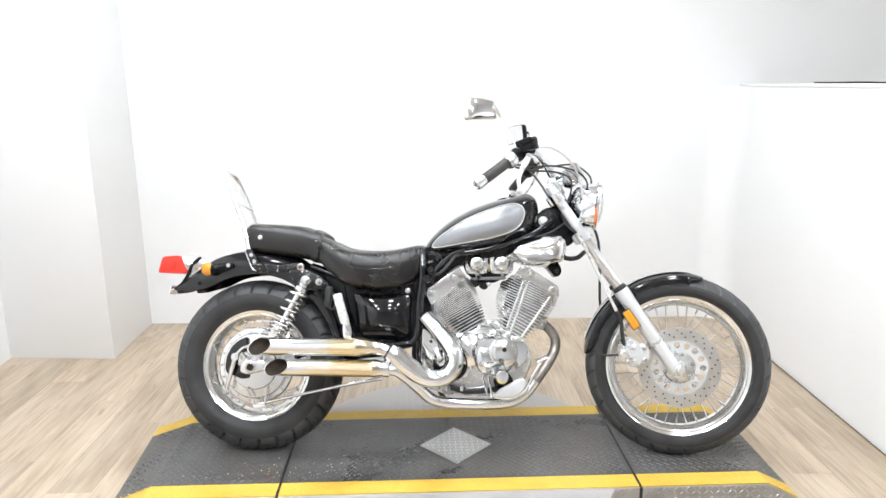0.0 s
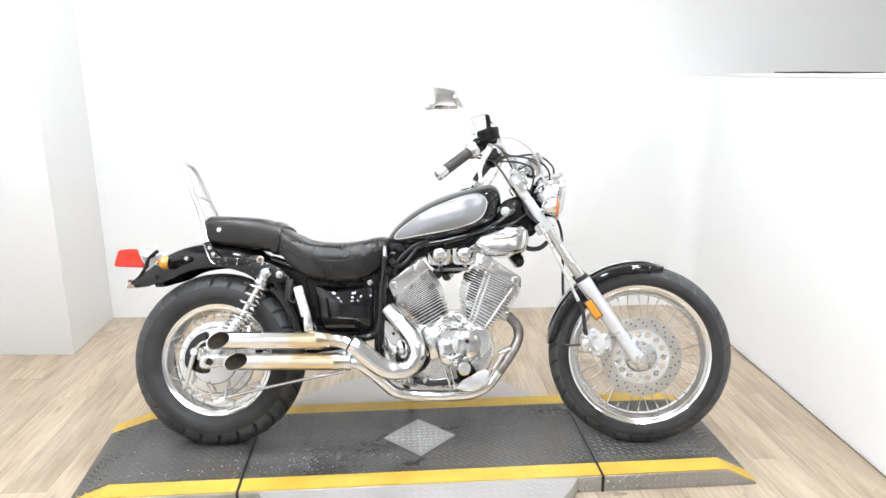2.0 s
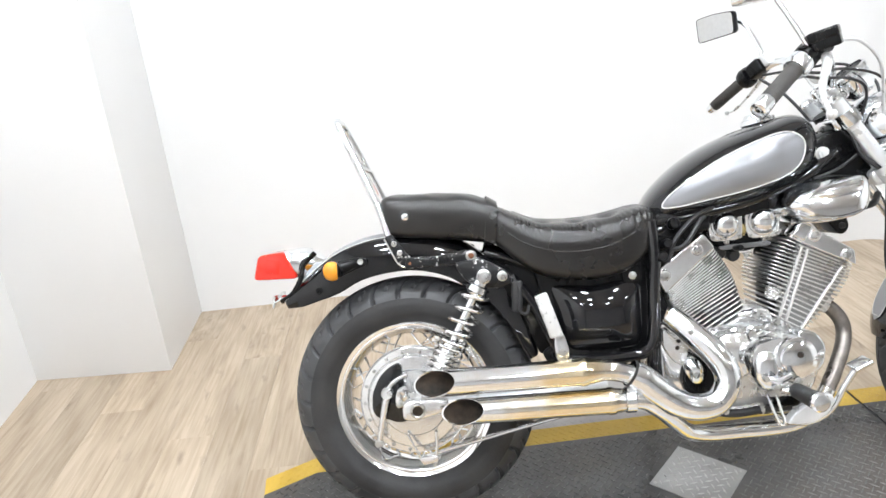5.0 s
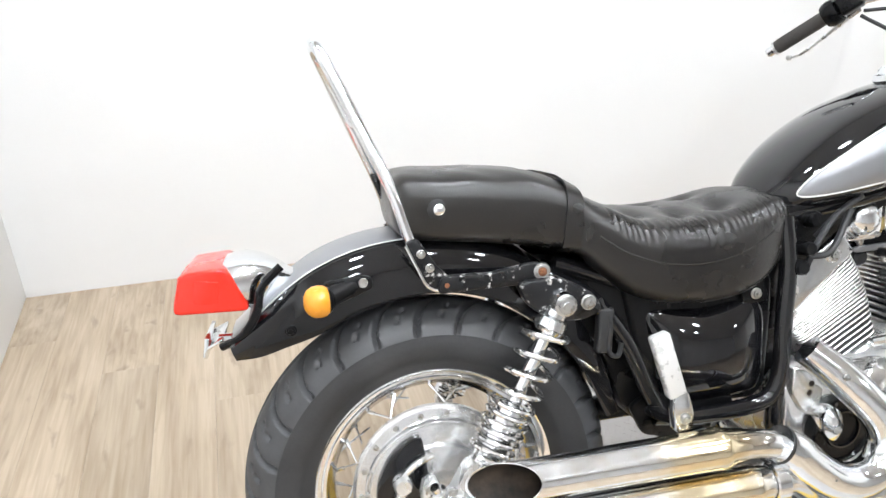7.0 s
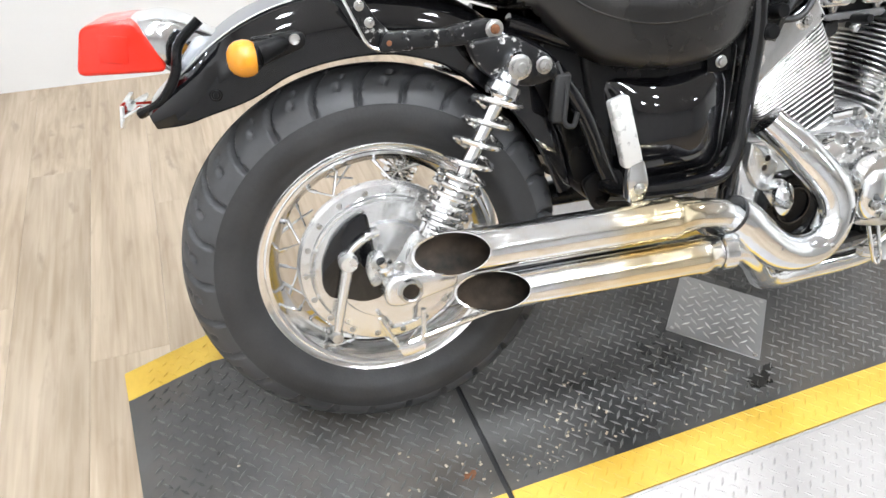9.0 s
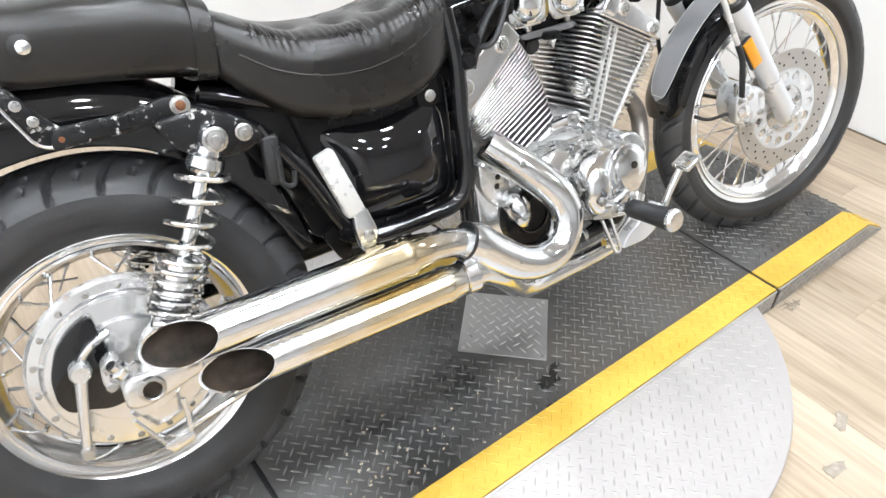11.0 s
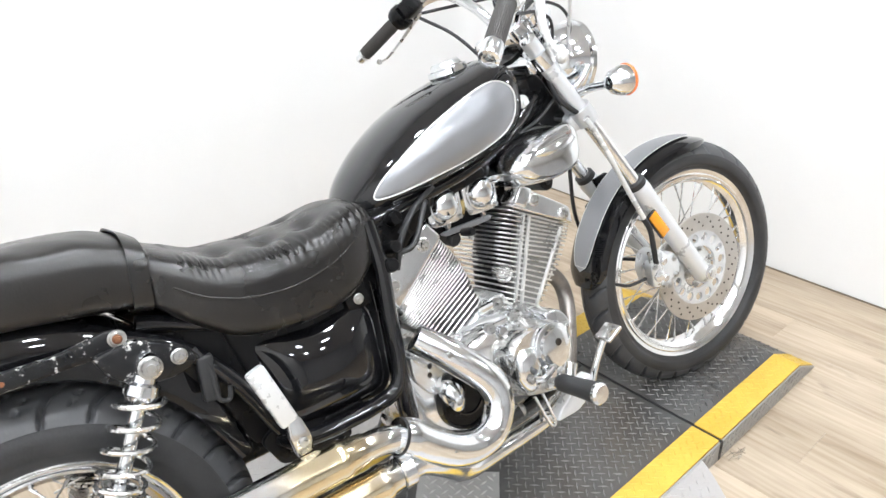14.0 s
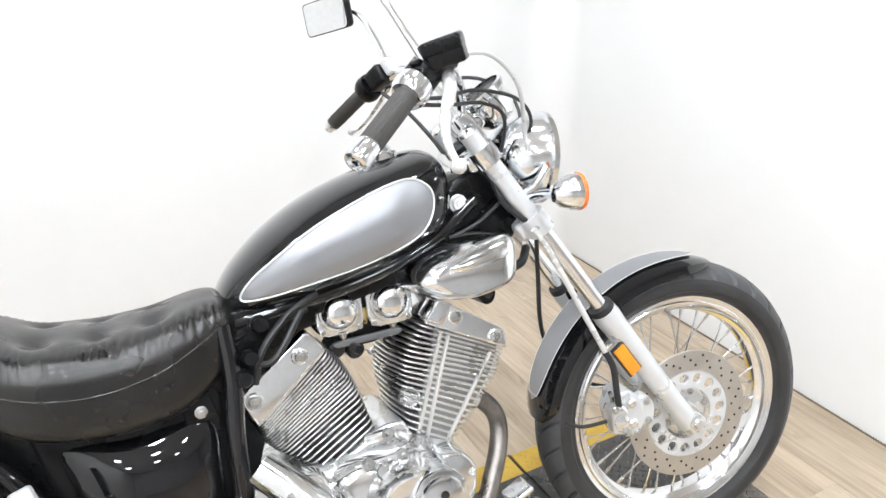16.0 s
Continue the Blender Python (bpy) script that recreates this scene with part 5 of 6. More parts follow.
turned("filler_cap", [(0.0, 0.010), (0.009, 0.010), (0.012, 0.006), (0.013, -0.01)], (0.808, -0.140, 0.418), (0, -1, 0.2), M_CHROME_WORN, engine, "round filler cap", 24)

# intake: carburettor tops and black plumbing
bm = bmesh.new()
slab(bm, rounded([(0.735, 0.705), (0.93, 0.715), (0.92, 0.645), (0.86, 0.605), (0.80, 0.605), (0.75, 0.640)], 0.02), -0.046, 0.060, 0.01, 3)
part("intake_body", bm, M_BLACK_SATIN, engine, "black carburettor bodies")
for cx, cz in ((0.791, 0.677), (0.881, 0.678)):
    bm = bmesh.new()
    q = 0.0415
    slab(bm, rounded([(cx - q, cz - q * 0.62), (cx - q * 0.72, cz - q), (cx + q * 0.72, cz - q), (cx + q, cz - q * 0.62), (cx + q, cz + q * 0.72), (cx + q * 0.8, cz + q), (cx - q * 0.8, cz + q), (cx - q, cz + q * 0.72)], 0.009), -0.062, -0.040, 0.004, 3)
    carb = part("carburettor_top", bm, M_BRIGHT, engine, "square chrome carburettor top")
    bm = bmesh.new()
    lathe_on(bm, [(0, 0.022), (0.011, 0.0214), (0.021, 0.0182), (0.0280, 0.0115), (0.0315, 0.004), (0.0350, 0.003), (0.0370, 0)], (cx, -0.061, cz), (0, -1, 0), 36)
    part("dome", bm, M_CHROME, carb, "chrome dome")
    for sx, sz in ((-1, -1), (1, -1), (1, 1), (-1, 1)):
        bolt("screw", carb, (cx + sx * 0.0325, -0.0625, cz + sz * 0.0325), (0, -1, 0), 0.0042, 0.004)
    turned("drain", [(0, 0.012), (0.004, 0.012), (0.006, 0.008), (0.008, 0.0)], (cx + 0.004, -0.052, cz - 0.0415), (0, -0.2, -1), M_BOLT, carb, "", 12)
bar("fuel_pipe", [(0.835, -0.050, 0.728), (0.836, -0.058, 0.712), (0.835, -0.056, 0.694)], 0.0042, M_BOLT, engine, "thin metal fuel pipe", 8)
bar("fuel_pipe", [(0.834, -0.052, 0.672), (0.836, -0.056, 0.660), (0.835, -0.053, 0.646)], 0.0042, M_BRASS, engine, "short brass fuel pipe", 8)
plate_part("choke_bar", [(0.772, 0.622), (0.780, 0.614), (0.890, 0.616), (0.900, 0.623), (0.892, 0.628), (0.800, 0.625)], -0.062, -0.052, M_GREY_BAR, engine, "grey painted choke bar", 0.003, 2, 0.004)
bolt("choke_screw", engine, (0.835, -0.066, 0.604), (0, -0.3, -1), 0.007, 0.012, M_BOLT)
for x, z in ((0.785, 0.604), (0.818, 0.596), (0.918, 0.602), (0.898, 0.592)):
    turned("intake_clamp", [(0, 0.008), (0.012, 0.008), (0.016, 0.003), (0.017, -0.03)], (x, -0.028, z), (0.1, -1, -0.2), M_RUBBER_SOFT, engine, "black intake rubber", 20)
for pts in ([(0.66, -0.105, 0.66), (0.70, -0.110, 0.70), (0.75, -0.10, 0.722)], [(0.635, -0.11, 0.60), (0.65, -0.12, 0.65), (0.69, -0.11, 0.69), (0.73, -0.1, 0.70)], [(0.64, -0.115, 0.63), (0.67, -0.13, 0.64), (0.72, -0.11, 0.70)]):
    bar("hose", pts, 0.0055, M_RUBBER_SOFT, engine, "black rubber hose", 8)
for x, y, z, r in ((0.632, -0.118, 0.645, 0.012), (0.618, -0.12, 0.615, 0.013), (0.655, -0.10, 0.69, 0.014), (0.80, -0.115, 0.622, 0.008)):
    turned("coupling", [(0, 0.014), (r * 0.8, 0.014), (r, 0.009), (r, -0.02)], (x, y, z), (0, -1, 0.1), M_BLACK_SATIN, engine)
plate_part("under_tank_panel", [(0.62, 0.715), (0.88, 0.745), (0.98, 0.80), (1.0, 0.77), (0.90, 0.705), (0.64, 0.66)], -0.07, 0.07, M_BLACK_SATIN, None, "black panel below the tank", 0.006)

for sgn in (-1, 1):
    bar("frame_tube", [(0.600, sgn * 0.078, 0.690), (0.700, sgn * 0.082, 0.704), (0.840, sgn * 0.082, 0.728), (0.960, sgn * 0.078, 0.768), (1.060, sgn * 0.060, 0.830)], 0.012, M_BLACK, None, "gloss black frame tube below the tank", 14)
plate_part("coil_cover", [(1.030, 0.680), (1.090, 0.676), (1.098, 0.650), (1.090, 0.632), (1.074, 0.628), (1.060, 0.646)], -0.040, 0.060, M_BLACK_SATIN, None, "black coil cover", 0.006, 2, 0.010)
bolt("bolt", bike, (1.080, -0.041, 0.650), (0, -1, 0), 0.007, 0.006, M_RUBBER_SOFT)
# air cleaner: chrome teardrop
air = lump("air_cleaner", [(0.898, 0.708), (0.920, 0.738), (0.965, 0.760), (1.030, 0.776), (1.086, 0.780), (1.108, 0.764), (1.112, 0.735), (1.107, 0.698), (1.085, 0.676), (1.020, 0.662), (0.958, 0.668), (0.914, 0.688)], -0.040, -0.150, M_CHROME, "chrome teardrop air cleaner cover", 0.34, 9)
lump("cover_ridge", [(0.945, 0.728), (1.000, 0.748), (1.070, 0.757), (1.088, 0.742), (1.060, 0.728), (0.990, 0.718)], -0.120, -0.157, M_CHROME, "raised ridge of the cover", 0.5, 5, air)
lump("air_cleaner_back", [(0.902, 0.706), (0.922, 0.732), (0.967, 0.752), (1.030, 0.768), (1.080, 0.772), (1.102, 0.756), (1.104, 0.735), (1.100, 0.702), (1.080, 0.684), (1.020, 0.670), (0.960, 0.676), (0.920, 0.692)], -0.042, 0.075, M_BLACK_SATIN, "black air box", 0.05, 2)
turned("cover_screw", [(0, 0.006), (0.006, 0.006), (0.0095, 0.003), (0.010, -0.004)], (0.968, -0.142, 0.705), (0, -1, 0), M_BLACK_SATIN, air)
bar("air_hose", [(1.095, -0.06, 0.700), (1.125, -0.055, 0.694), (1.155, -0.045, 0.700), (1.18, -0.02, 0.72)], 0.0085, M_RUBBER_SOFT, engine, "black breather hose", 10)

# ----- exhaust
def stained_chrome():
    m, nt, b = nodes_of("heat_stained_chrome")
    tc = nt.nodes.new("ShaderNodeTexCoord")
    sep = nt.nodes.new("ShaderNodeSeparateXYZ")
    nt.links.new(tc.outputs["Object"], sep.inputs[0])
    nz = noise_tex(nt, 7, 4)
    low = nt.nodes.new("ShaderNodeMath")
    low.operation = "MULTIPLY_ADD"
    nt.links.new(nz, low.inputs[0])
    low.inputs[1].default_value = 0.30
    nt.links.new(sep.outputs["X"], low.inputs[2])
    rust = ramp(nt, low.outputs[0], [(0.40, (0, 0, 0)), (0.47, (0.8, 0.8, 0.8)), (0.58, (0.8, 0.8, 0.8)), (0.66, (0, 0, 0))])
    col = mixed(nt, rust, (0.84, 0.855, 0.87), (0.76, 0.62, 0.36))
    col = mixed(nt, ramp(nt, noise_tex(nt, 60, 5), [(0.5, (0, 0, 0)), (0.8, (0.4, 0.4, 0.4))]), col, (0.66, 0.60, 0.50))
    nt.links.new(col, b.inputs["Base Color"])
    b.inputs["Metallic"].default_value = 1.0
    nt.links.new(ramp(nt, noise_tex(nt, 25), [(0.3, (0.07,) * 3), (0.75, (0.22,) * 3)]), b.inputs["Roughness"])
    return m


M_PIPE = stained_chrome()
M_PIPE_BROWN = surface("browned_steel_pipe", (0.20, 0.175, 0.155), 0.36, 0.9, 0.35, 18, 200, 0.1, tint=(0.34, 0.32, 0.30))


def muffler(name, x0, z0, x1, z1, y, r, label):
    """A straight silencer with a slanted, outward-facing tip."""
    mf = empty(name, bike)
    d = Vector((x1 - x0, 0, z1 - z0))
    length = d.length
    d.normalize()
    up = Vector((0, 1, 0)).cross(d) * -1
    base = Vector((x0, y, z0))
    seg, rings, cut = 40, [], 0.048
    def ring(dist, rad, slant=0.0):
        out = []
        for i in range(seg):
            a = math.tau * i / seg
            c, s = math.cos(a), math.sin(a)
            out.append(base + d * (dist - slant * (0.94 * c + 0.34 * s)) + Vector((0, 1, 0)) * (-rad * c) * 1.0 + up * rad * s)
        return out
    bm = bmesh.new()
    rings = [ring(0.004, r * 0.93, -cut), ring(0.0, r * 0.965, -cut), ring(0.001, r, -cut), ring(0.07, r), ring(length * 0.86, r), ring(length * 0.87, r * 1.06), ring(length * 0.90, r * 1.06), ring(length * 0.91, r * 0.98), ring(length, r * 0.80)]
    vs = skin(bm, rings, caps=False)
    bm.faces.new(vs[-1])
    part("silencer", bm, M_PIPE, mf, "heat-stained chrome silencer")
    bm = bmesh.new()
    vs = skin(bm, [ring(0.003, r * 0.935, -cut), ring(0.05, r * 0.92, -cut * 0.6), ring(0.16, r * 0.88)], caps=False)
    bm.faces.new(vs[-1])
    part("tip_bore", bm, M_DARK_HOLE, mf, "sooty black tailpipe bore")
    return tagged(mf, label)


muffler("upper_muffler", 0.062, 0.380, 0.440, 0.384, -0.240, 0.0300, "upper slash-cut chrome muffler")
muffler("lower_muffler", 0.121, 0.311, 0.498, 0.313, -0.238, 0.0290, "lower slash-cut chrome muffler")
bar("exhaust_pipe", [(0.430, -0.240, 0.384), (0.47, -0.240, 0.380), (0.515, -0.234, 0.364)], 0.0225, M_PIPE, None, "chrome link pipe", 20)
shieldpipe = bar("heat_shield", [(0.500, -0.236, 0.373), (0.525, -0.235, 0.358), (0.556, -0.233, 0.330), (0.602, -0.230, 0.296), (0.648, -0.226, 0.281), (0.694, -0.220, 0.289), (0.722, -0.212, 0.326), (0.716, -0.202, 0.372), (0.672, -0.178, 0.428), (0.618, -0.148, 0.482)], [0.030, 0.033, 0.033, 0.032, 0.030, 0.029, 0.029, 0.030, 0.030, 0.027], M_CHROME, None, "chrome curved exhaust heat shield", 28, 10)
for k, (x, y, z) in enumerate(((0.585, -0.258, 0.312), (0.694, -0.245, 0.294), (0.652, -0.198, 0.446))):
    bolt("bolt", shieldpipe, (x, y, z), (0, -1, 0.1), 0.005, 0.006)
bar("exhaust_pipe", [(0.490, -0.238, 0.313), (0.530, -0.232, 0.305), (0.570, -0.215, 0.276), (0.606, -0.190, 0.240), (0.642, -0.165, 0.206), (0.690, -0.145, 0.190), (0.770, -0.132, 0.186), (0.860, -0.125, 0.187), (0.918, -0.120, 0.196), (0.964, -0.112, 0.222), (0.998, -0.098, 0.262)], [0.022] + [0.0195] * 10, M_PIPE, None, "brown-stained chrome lower exhaust pipe", 20, 8)
bar("exhaust_pipe", [(0.980, -0.106, 0.238), (1.021, -0.080, 0.289), (1.061, -0.050, 0.345), (1.076, -0.034, 0.386), (1.069, -0.028, 0.422), (1.038, -0.025, 0.456), (1.000, -0.02, 0.478)], 0.0178, M_PIPE_BROWN, None, "browned steel front exhaust pipe", 20, 8)
turned("pipe_clamp", [(0.026, -0.012), (0.029, -0.010), (0.029, 0.010), (0.026, 0.012), (0.018, 0.012)], (0.497, -0.238, 0.313), (1, 0, 0.0), M_CHROME_WORN)
# black ring stands for the shade in the gap at the shield's end
turned("shield_gap_ring", [(0.0300, -0.003), (0.0310, -0.002), (0.0310, 0.003), (0.030, 0.004), (0.024, 0.004)], (0.503, -0.236, 0.3715), (0.86, 0.02, -0.5), M_RUBBER_SOFT, None, "black ring painted in for the dark gap at the end of the shield")
plate_part("exhaust_bracket", [(0.50, 0.345), (0.545, 0.345), (0.555, 0.315), (0.52, 0.312)], -0.21, -0.16, M_BLACK_SATIN, None, "black exhaust bracket", 0.003)
bar("drain_pipe", [(0.700, -0.120, 0.240), (0.760, -0.125, 0.228), (0.830, -0.125, 0.232), (0.900, -0.12, 0.235)], 0.010, M_RUBBER_SOFT, engine, "black hose under the case", 10)
for x in (0.700, 0.745, 0.830):
    turned("hose_clip", [(0.011, -0.006), (0.0135, -0.004), (0.0135, 0.004), (0.011, 0.006)], (x, -0.122, 0.234), (1, 0, -0.1), M_BOLT, engine, "", 16)

# ----- footrests, pedal
def footrest(s):
    fr = empty("footrest", bike)
    bm = bmesh.new()
    lathe_on(bm, [(0, 0), (0.013, 0), (0.0175, 0.01), (0.0185, 0.055), (0.0205, 0.088), (0.021, 0.1), (0.0, 0.1)], (0.874, s * 0.205, 0.300), (0.05, s, 0.0), 24)
    part("rubber", bm, M_RUBBER_SOFT, fr, "black rubber footrest")
    bm = bmesh.new()
    lathe_on(bm, [(0.0212, 0), (0.0212, 0.006), (0.017, 0.011), (0, 0.013)], Vector((0.874, s * 0.205, 0.300)) + Vector((0.05, s, 0.0)).normalized() * 0.099, (0.05, s, 0.0), 24)
    part("end_cap", bm, M_CHROME, fr, "chrome end cap")
    bar("arm", [(0.835, s * 0.10, 0.270), (0.845, s * 0.16, 0.285), (0.874, s * 0.208, 0.300)], 0.012, M_ALU, fr)
    return fr


both(footrest)
pedal = empty("brake_pedal", bike)
bar("arm", [(0.845, -0.165, 0.225), (0.905, -0.185, 0.218), (0.955, -0.196, 0.245), (0.985, -0.200, 0.296), (1.012, -0.205, 0.340)], [0.012, 0.010, 0.008, 0.007, 0.007], M_CHROME, pedal, "chrome pedal arm")
bm = bmesh.new()
box(bm, (0.044, 0.040, 0.010), pose(1.014, -0.216, 0.352, 8, -24, 0), 0.004, 3)
part("pad", bm, M_CHROME_WORN, pedal, "silver pedal pad")
plate_part("pedal_bracket", [(0.852, 0.220), (0.873, 0.247), (0.933, 0.279), (0.957, 0.284), (0.963, 0.267), (0.944, 0.237), (0.915, 0.220)], -0.206, -0.180, M_ALU_PAINT, None, "pale footrest bracket", 0.008, 3, 0.012)
bar("return_spring", [(0.816, -0.196, 0.290), (0.826, -0.202, 0.252), (0.837, -0.205, 0.222), (0.848, -0.205, 0.224), (0.842, -0.202, 0.255), (0.836, -0.196, 0.288)], 0.0034, M_CHROME_WORN, None, "bright wire return spring", 8, 3)
bar("side_stand", [(0.64, 0.11, 0.235), (0.655, 0.19, 0.175), (0.675, 0.318, 0.106)], [0.013, 0.011, 0.011], M_BLACK_SATIN, None, "black side stand")

# ----- fork
fork = empty("front_fork", bike)
FD = Vector((1.493 - 1.084, 0, 0.316 - 0.918)).normalized()
F0 = Vector((1.084, 0, 0.918))


def fork_leg(s):
    o = Vector((0, s * 0.088, 0))
    a = F0 + o
    def along(k):
        return a + FD * k
    bm = bmesh.new()
    tube(bm, [along(-0.045), along(0.165)], 0.0175, 24, 1)
    steered(part("upper_tube", bm, M_ALU_PAINT, fork, "silver upper fork tube"))
    bm = bmesh.new()
    tube(bm, [along(0.160), along(0.40)], 0.0168, 24, 1)
    steered(part("stanchion", bm, M_BRIGHT, fork, "polished steel fork stanchion"))
    bm = bmesh.new()
    lathe_on(bm, [(0, 0.010), (0.012, 0.010), (0.017, 0.004), (0.018, -0.002)], along(-0.045), -FD, 20)
    steered(part("top_cap", bm, M_CHROME, fork, "chrome fork cap"))
    bm = bmesh.new()
    lathe_on(bm, [(0.0175, 0), (0.0245, 0.003), (0.0255, 0.016), (0.023, 0.018)], along(0.378), FD, 24)
    steered(part("dust_seal", bm, M_RUBBER_SOFT, fork, "black dust seal"))
    bm = bmesh.new()
    L0 = (Vector((1.493, s * 0.088, 0.316)) - a).length
    lathe_on(bm, [(0.019, 0.392), (0.0255, 0.396), (0.027, 0.41), (0.0255, 0.44), (0.0235, 0.52), (0.0225, L0 - 0.06), (0.0235, L0 - 0.02), (0.0235, L0 + 0.006), (0.019, L0 + 0.016), (0, L0 + 0.018)], a, FD, 28)
    steered(part("slider", bm, M_ALU_PAINT, fork, "silver painted lower fork leg"))
    bm = bmesh.new()
    lathe_on(bm, [(0, 0.03), (0.009, 0.03), (0.011, 0.026), (0.019, 0.024), (0.020, 0.0)], (1.502, s * 0.088, 0.319), (0, s, 0), 24)
    steered(part("axle_end", bm, M_ALU, fork, "axle end"))
    # reflector on the side of the slider
    c = along(0.500) + Vector((-0.004, s * 0.024, 0))
    u = FD
    v = Vector((0, 1, 0)).cross(u)
    m = Matrix((v, Vector((0, 1, 0)), u)).transposed().to_4x4()
    m.translation = c + v * 0.024
    bm = bmesh.new()
    box(bm, (0.026, 0.010, 0.068), m, 0.002)
    steered(part("reflector", bm, M_AMBER, fork, "amber reflector"))
    bm = bmesh.new()
    m.translation = c + v * 0.024 - Vector((0, s * 0.0035, 0))
    box(bm, (0.031, 0.009, 0.074), m, 0.002)
    steered(part("reflector_backing", bm, M_RUBBER_SOFT, fork, "black reflector backing"))


both(fork_leg)
for k, w, nm in ((0.005, 0.034, "upper_clamp"), (0.165, 0.040, "lower_clamp")):
    c = F0 + FD * k
    v = Vector((0, 1, 0)).cross(FD)
    bm = bmesh.new()
    m = Matrix((v, Vector((0, 1, 0)), FD)).transposed().to_4x4()
    m.translation = c + v * (0.012 if v.x < 0 else -0.012)
    box(bm, (0.052, 0.176, w), m, 0.010, 3)
    for s in (-1, 1):
        lathe_on(bm, [(0.018, -w / 2), (0.0255, -w / 2), (0.0265, 0), (0.0255, w / 2), (0.018, w / 2)], c + Vector((0, s * 0.088, 0)), FD, 28)
    steered(part(nm, bm, M_CHROME if nm == "upper_clamp" else M_ALU_PAINT, fork, "chrome fork yoke" if nm == "upper_clamp" else "silver fork yoke"))

# front hub, disc and caliper
bm = bmesh.new()
lathe(bm, [(0.012, 0.06), (0.02, 0.06), (0.024, 0.04), (0.054, 0.036), (0.056, 0.028), (0.034, 0.022), (0.032, -0.022), (0.056, -0.028), (0.058, -0.042), (0.05, -0.058), (0.024, -0.062), (0.02, -0.074), (0, -0.074)], 48)
part("hub", bm, M_ALU, front_wheel, "cast alloy hub")


def holed_ring(bm, r0, r1, n, hole, y0, y1):
    """A flat ring pierced by n round holes."""
    for k in range(n):
        a0, da = math.tau * k / n, math.tau / n
        rm = (r0 + r1) / 2
        loops = []
        for y in (y0, y1):
            outer, inner = [], []
            for i in range(16):
                t = math.tau * i / 16
                c, s = math.cos(t), math.sin(t)
                q = max(abs(c), abs(s))
                rr, aa = rm + (r1 - r0) / 2 * c / q, a0 + da / 2 * s / q
                outer.append(bm.verts.new((rr * math.cos(aa), y, rr * math.sin(aa))))
                hx, hz = rm + hole * c, hole * s
                inner.append(bm.verts.new((hx * math.cos(a0) - hz * math.sin(a0), y, hx * math.sin(a0) + hz * math.cos(a0))))
            loops.append((outer, inner))
            for i in range(16):
                j = (i + 1) % 16
                bm.faces.new((outer[i], outer[j], inner[j], inner[i]))
        for i in range(16):
            j = (i + 1) % 16
            bm.faces.new((loops[0][1][i], loops[0][1][j], loops[1][1][j], loops[1][1][i]))
            if abs(math.cos(math.tau * (i + 0.5) / 16)) > 0.72:
                bm.faces.new((loops[0][0][i], loops[0][0][j], loops[1][0][j], loops[1][0][i]))
    return bm


M_DISC_STEEL = surface("ground_disc_steel", (0.60, 0.58, 0.55), 0.40, 0.9, 0.12, 30, 300, 0.05)
bm = bmesh.new()
holed_ring(bm, 0.056, 0.101, 15, 0.0115, -0.067, -0.061)
carrier = part("disc_carrier", bm, M_ALU_PAINT, front_wheel, "silver disc carrier with round holes")
bm = bmesh.new()
lathe(bm, [(0.096, -0.0625), (0.139, -0.0625), (0.140, -0.064), (0.140, -0.067), (0.139, -0.0685), (0.096, -0.0685)], 96, loop=True)
rotor = part("brake_disc", bm, M_DISC_STEEL, front_wheel, "drilled steel brake disc")
# drill holes are flat discs with their shade in the colour
bm = bmesh.new()
for k in range(54):
    r = (0.108, 0.119, 0.130)[k % 3]
    a = math.tau * k / 54
    lathe_on(bm, [(0, 0.0007), (0.0026, 0.0007), (0.003, 0)], (r * math.cos(a), -0.0684, r * math.sin(a)), (0, -1, 0), 8)
part("drillings", bm, M_DARK_HOLE, rotor, "flat dark discs for the shaded drill holes")
for k in range(6):
    a = math.tau * k / 6 + 0.3
    bolt("disc_bolt", front_wheel, (0.047 * math.cos(a), -0.06, 0.047 * math.sin(a)), (0, -1, 0), 0.006, 0.007)
cal = empty("brake_caliper", bike)
for name, outline, y0, y1, mat, lab in (
    ("caliper_body", [(1.318, 0.418), (1.345, 0.426), (1.372, 0.404), (1.384, 0.366), (1.372, 0.330), (1.346, 0.322), (1.318, 0.340), (1.306, 0.380)], -0.108, -0.050, M_ALU_PAINT, "silver cast caliper body"),
    ("caliper_housing", [(1.296, 0.398), (1.318, 0.408), (1.336, 0.392), (1.338, 0.356), (1.322, 0.338), (1.300, 0.346)], -0.126, -0.086, M_ALU, "cast piston housing"),
    ("caliper_bracket", [(1.360, 0.398), (1.384, 0.410), (1.404, 0.386), (1.406, 0.352), (1.384, 0.334), (1.362, 0.346)], -0.106, -0.078, M_ALU_PAINT, "caliper bracket"),
):
    bm = bmesh.new()
    slab(bm, rounded(outline, 0.010), y0, y1, 0.007, 3)
    steered(part(name, bm, mat, cal, lab))
for x, y, z, r in ((1.317, -0.126, 0.372, 0.015), (1.352, -0.108, 0.352, 0.011), (1.350, -0.108, 0.396, 0.010)):
    bm = bmesh.new()
    lathe_on(bm, [(0.0, 0.006), (r * 0.6, 0.006), (r * 0.8, 0.004), (r, 0.003), (r * 1.1, -0.004)], (x, y, z), (0, -1, 0), 24)
    steered(part("piston_cap", bm, M_ALLOY, cal, "round alloy cap"))
for x, y, z in ((1.304, -0.126, 0.398), (1.330, -0.126, 0.346), (1.386, -0.106, 0.392), (1.388, -0.106, 0.350), (1.362, -0.108, 0.330)):
    steered(bolt("bolt", cal, (x, y, z), (0, -1, 0), 0.0065, 0.008, M_BOLT))
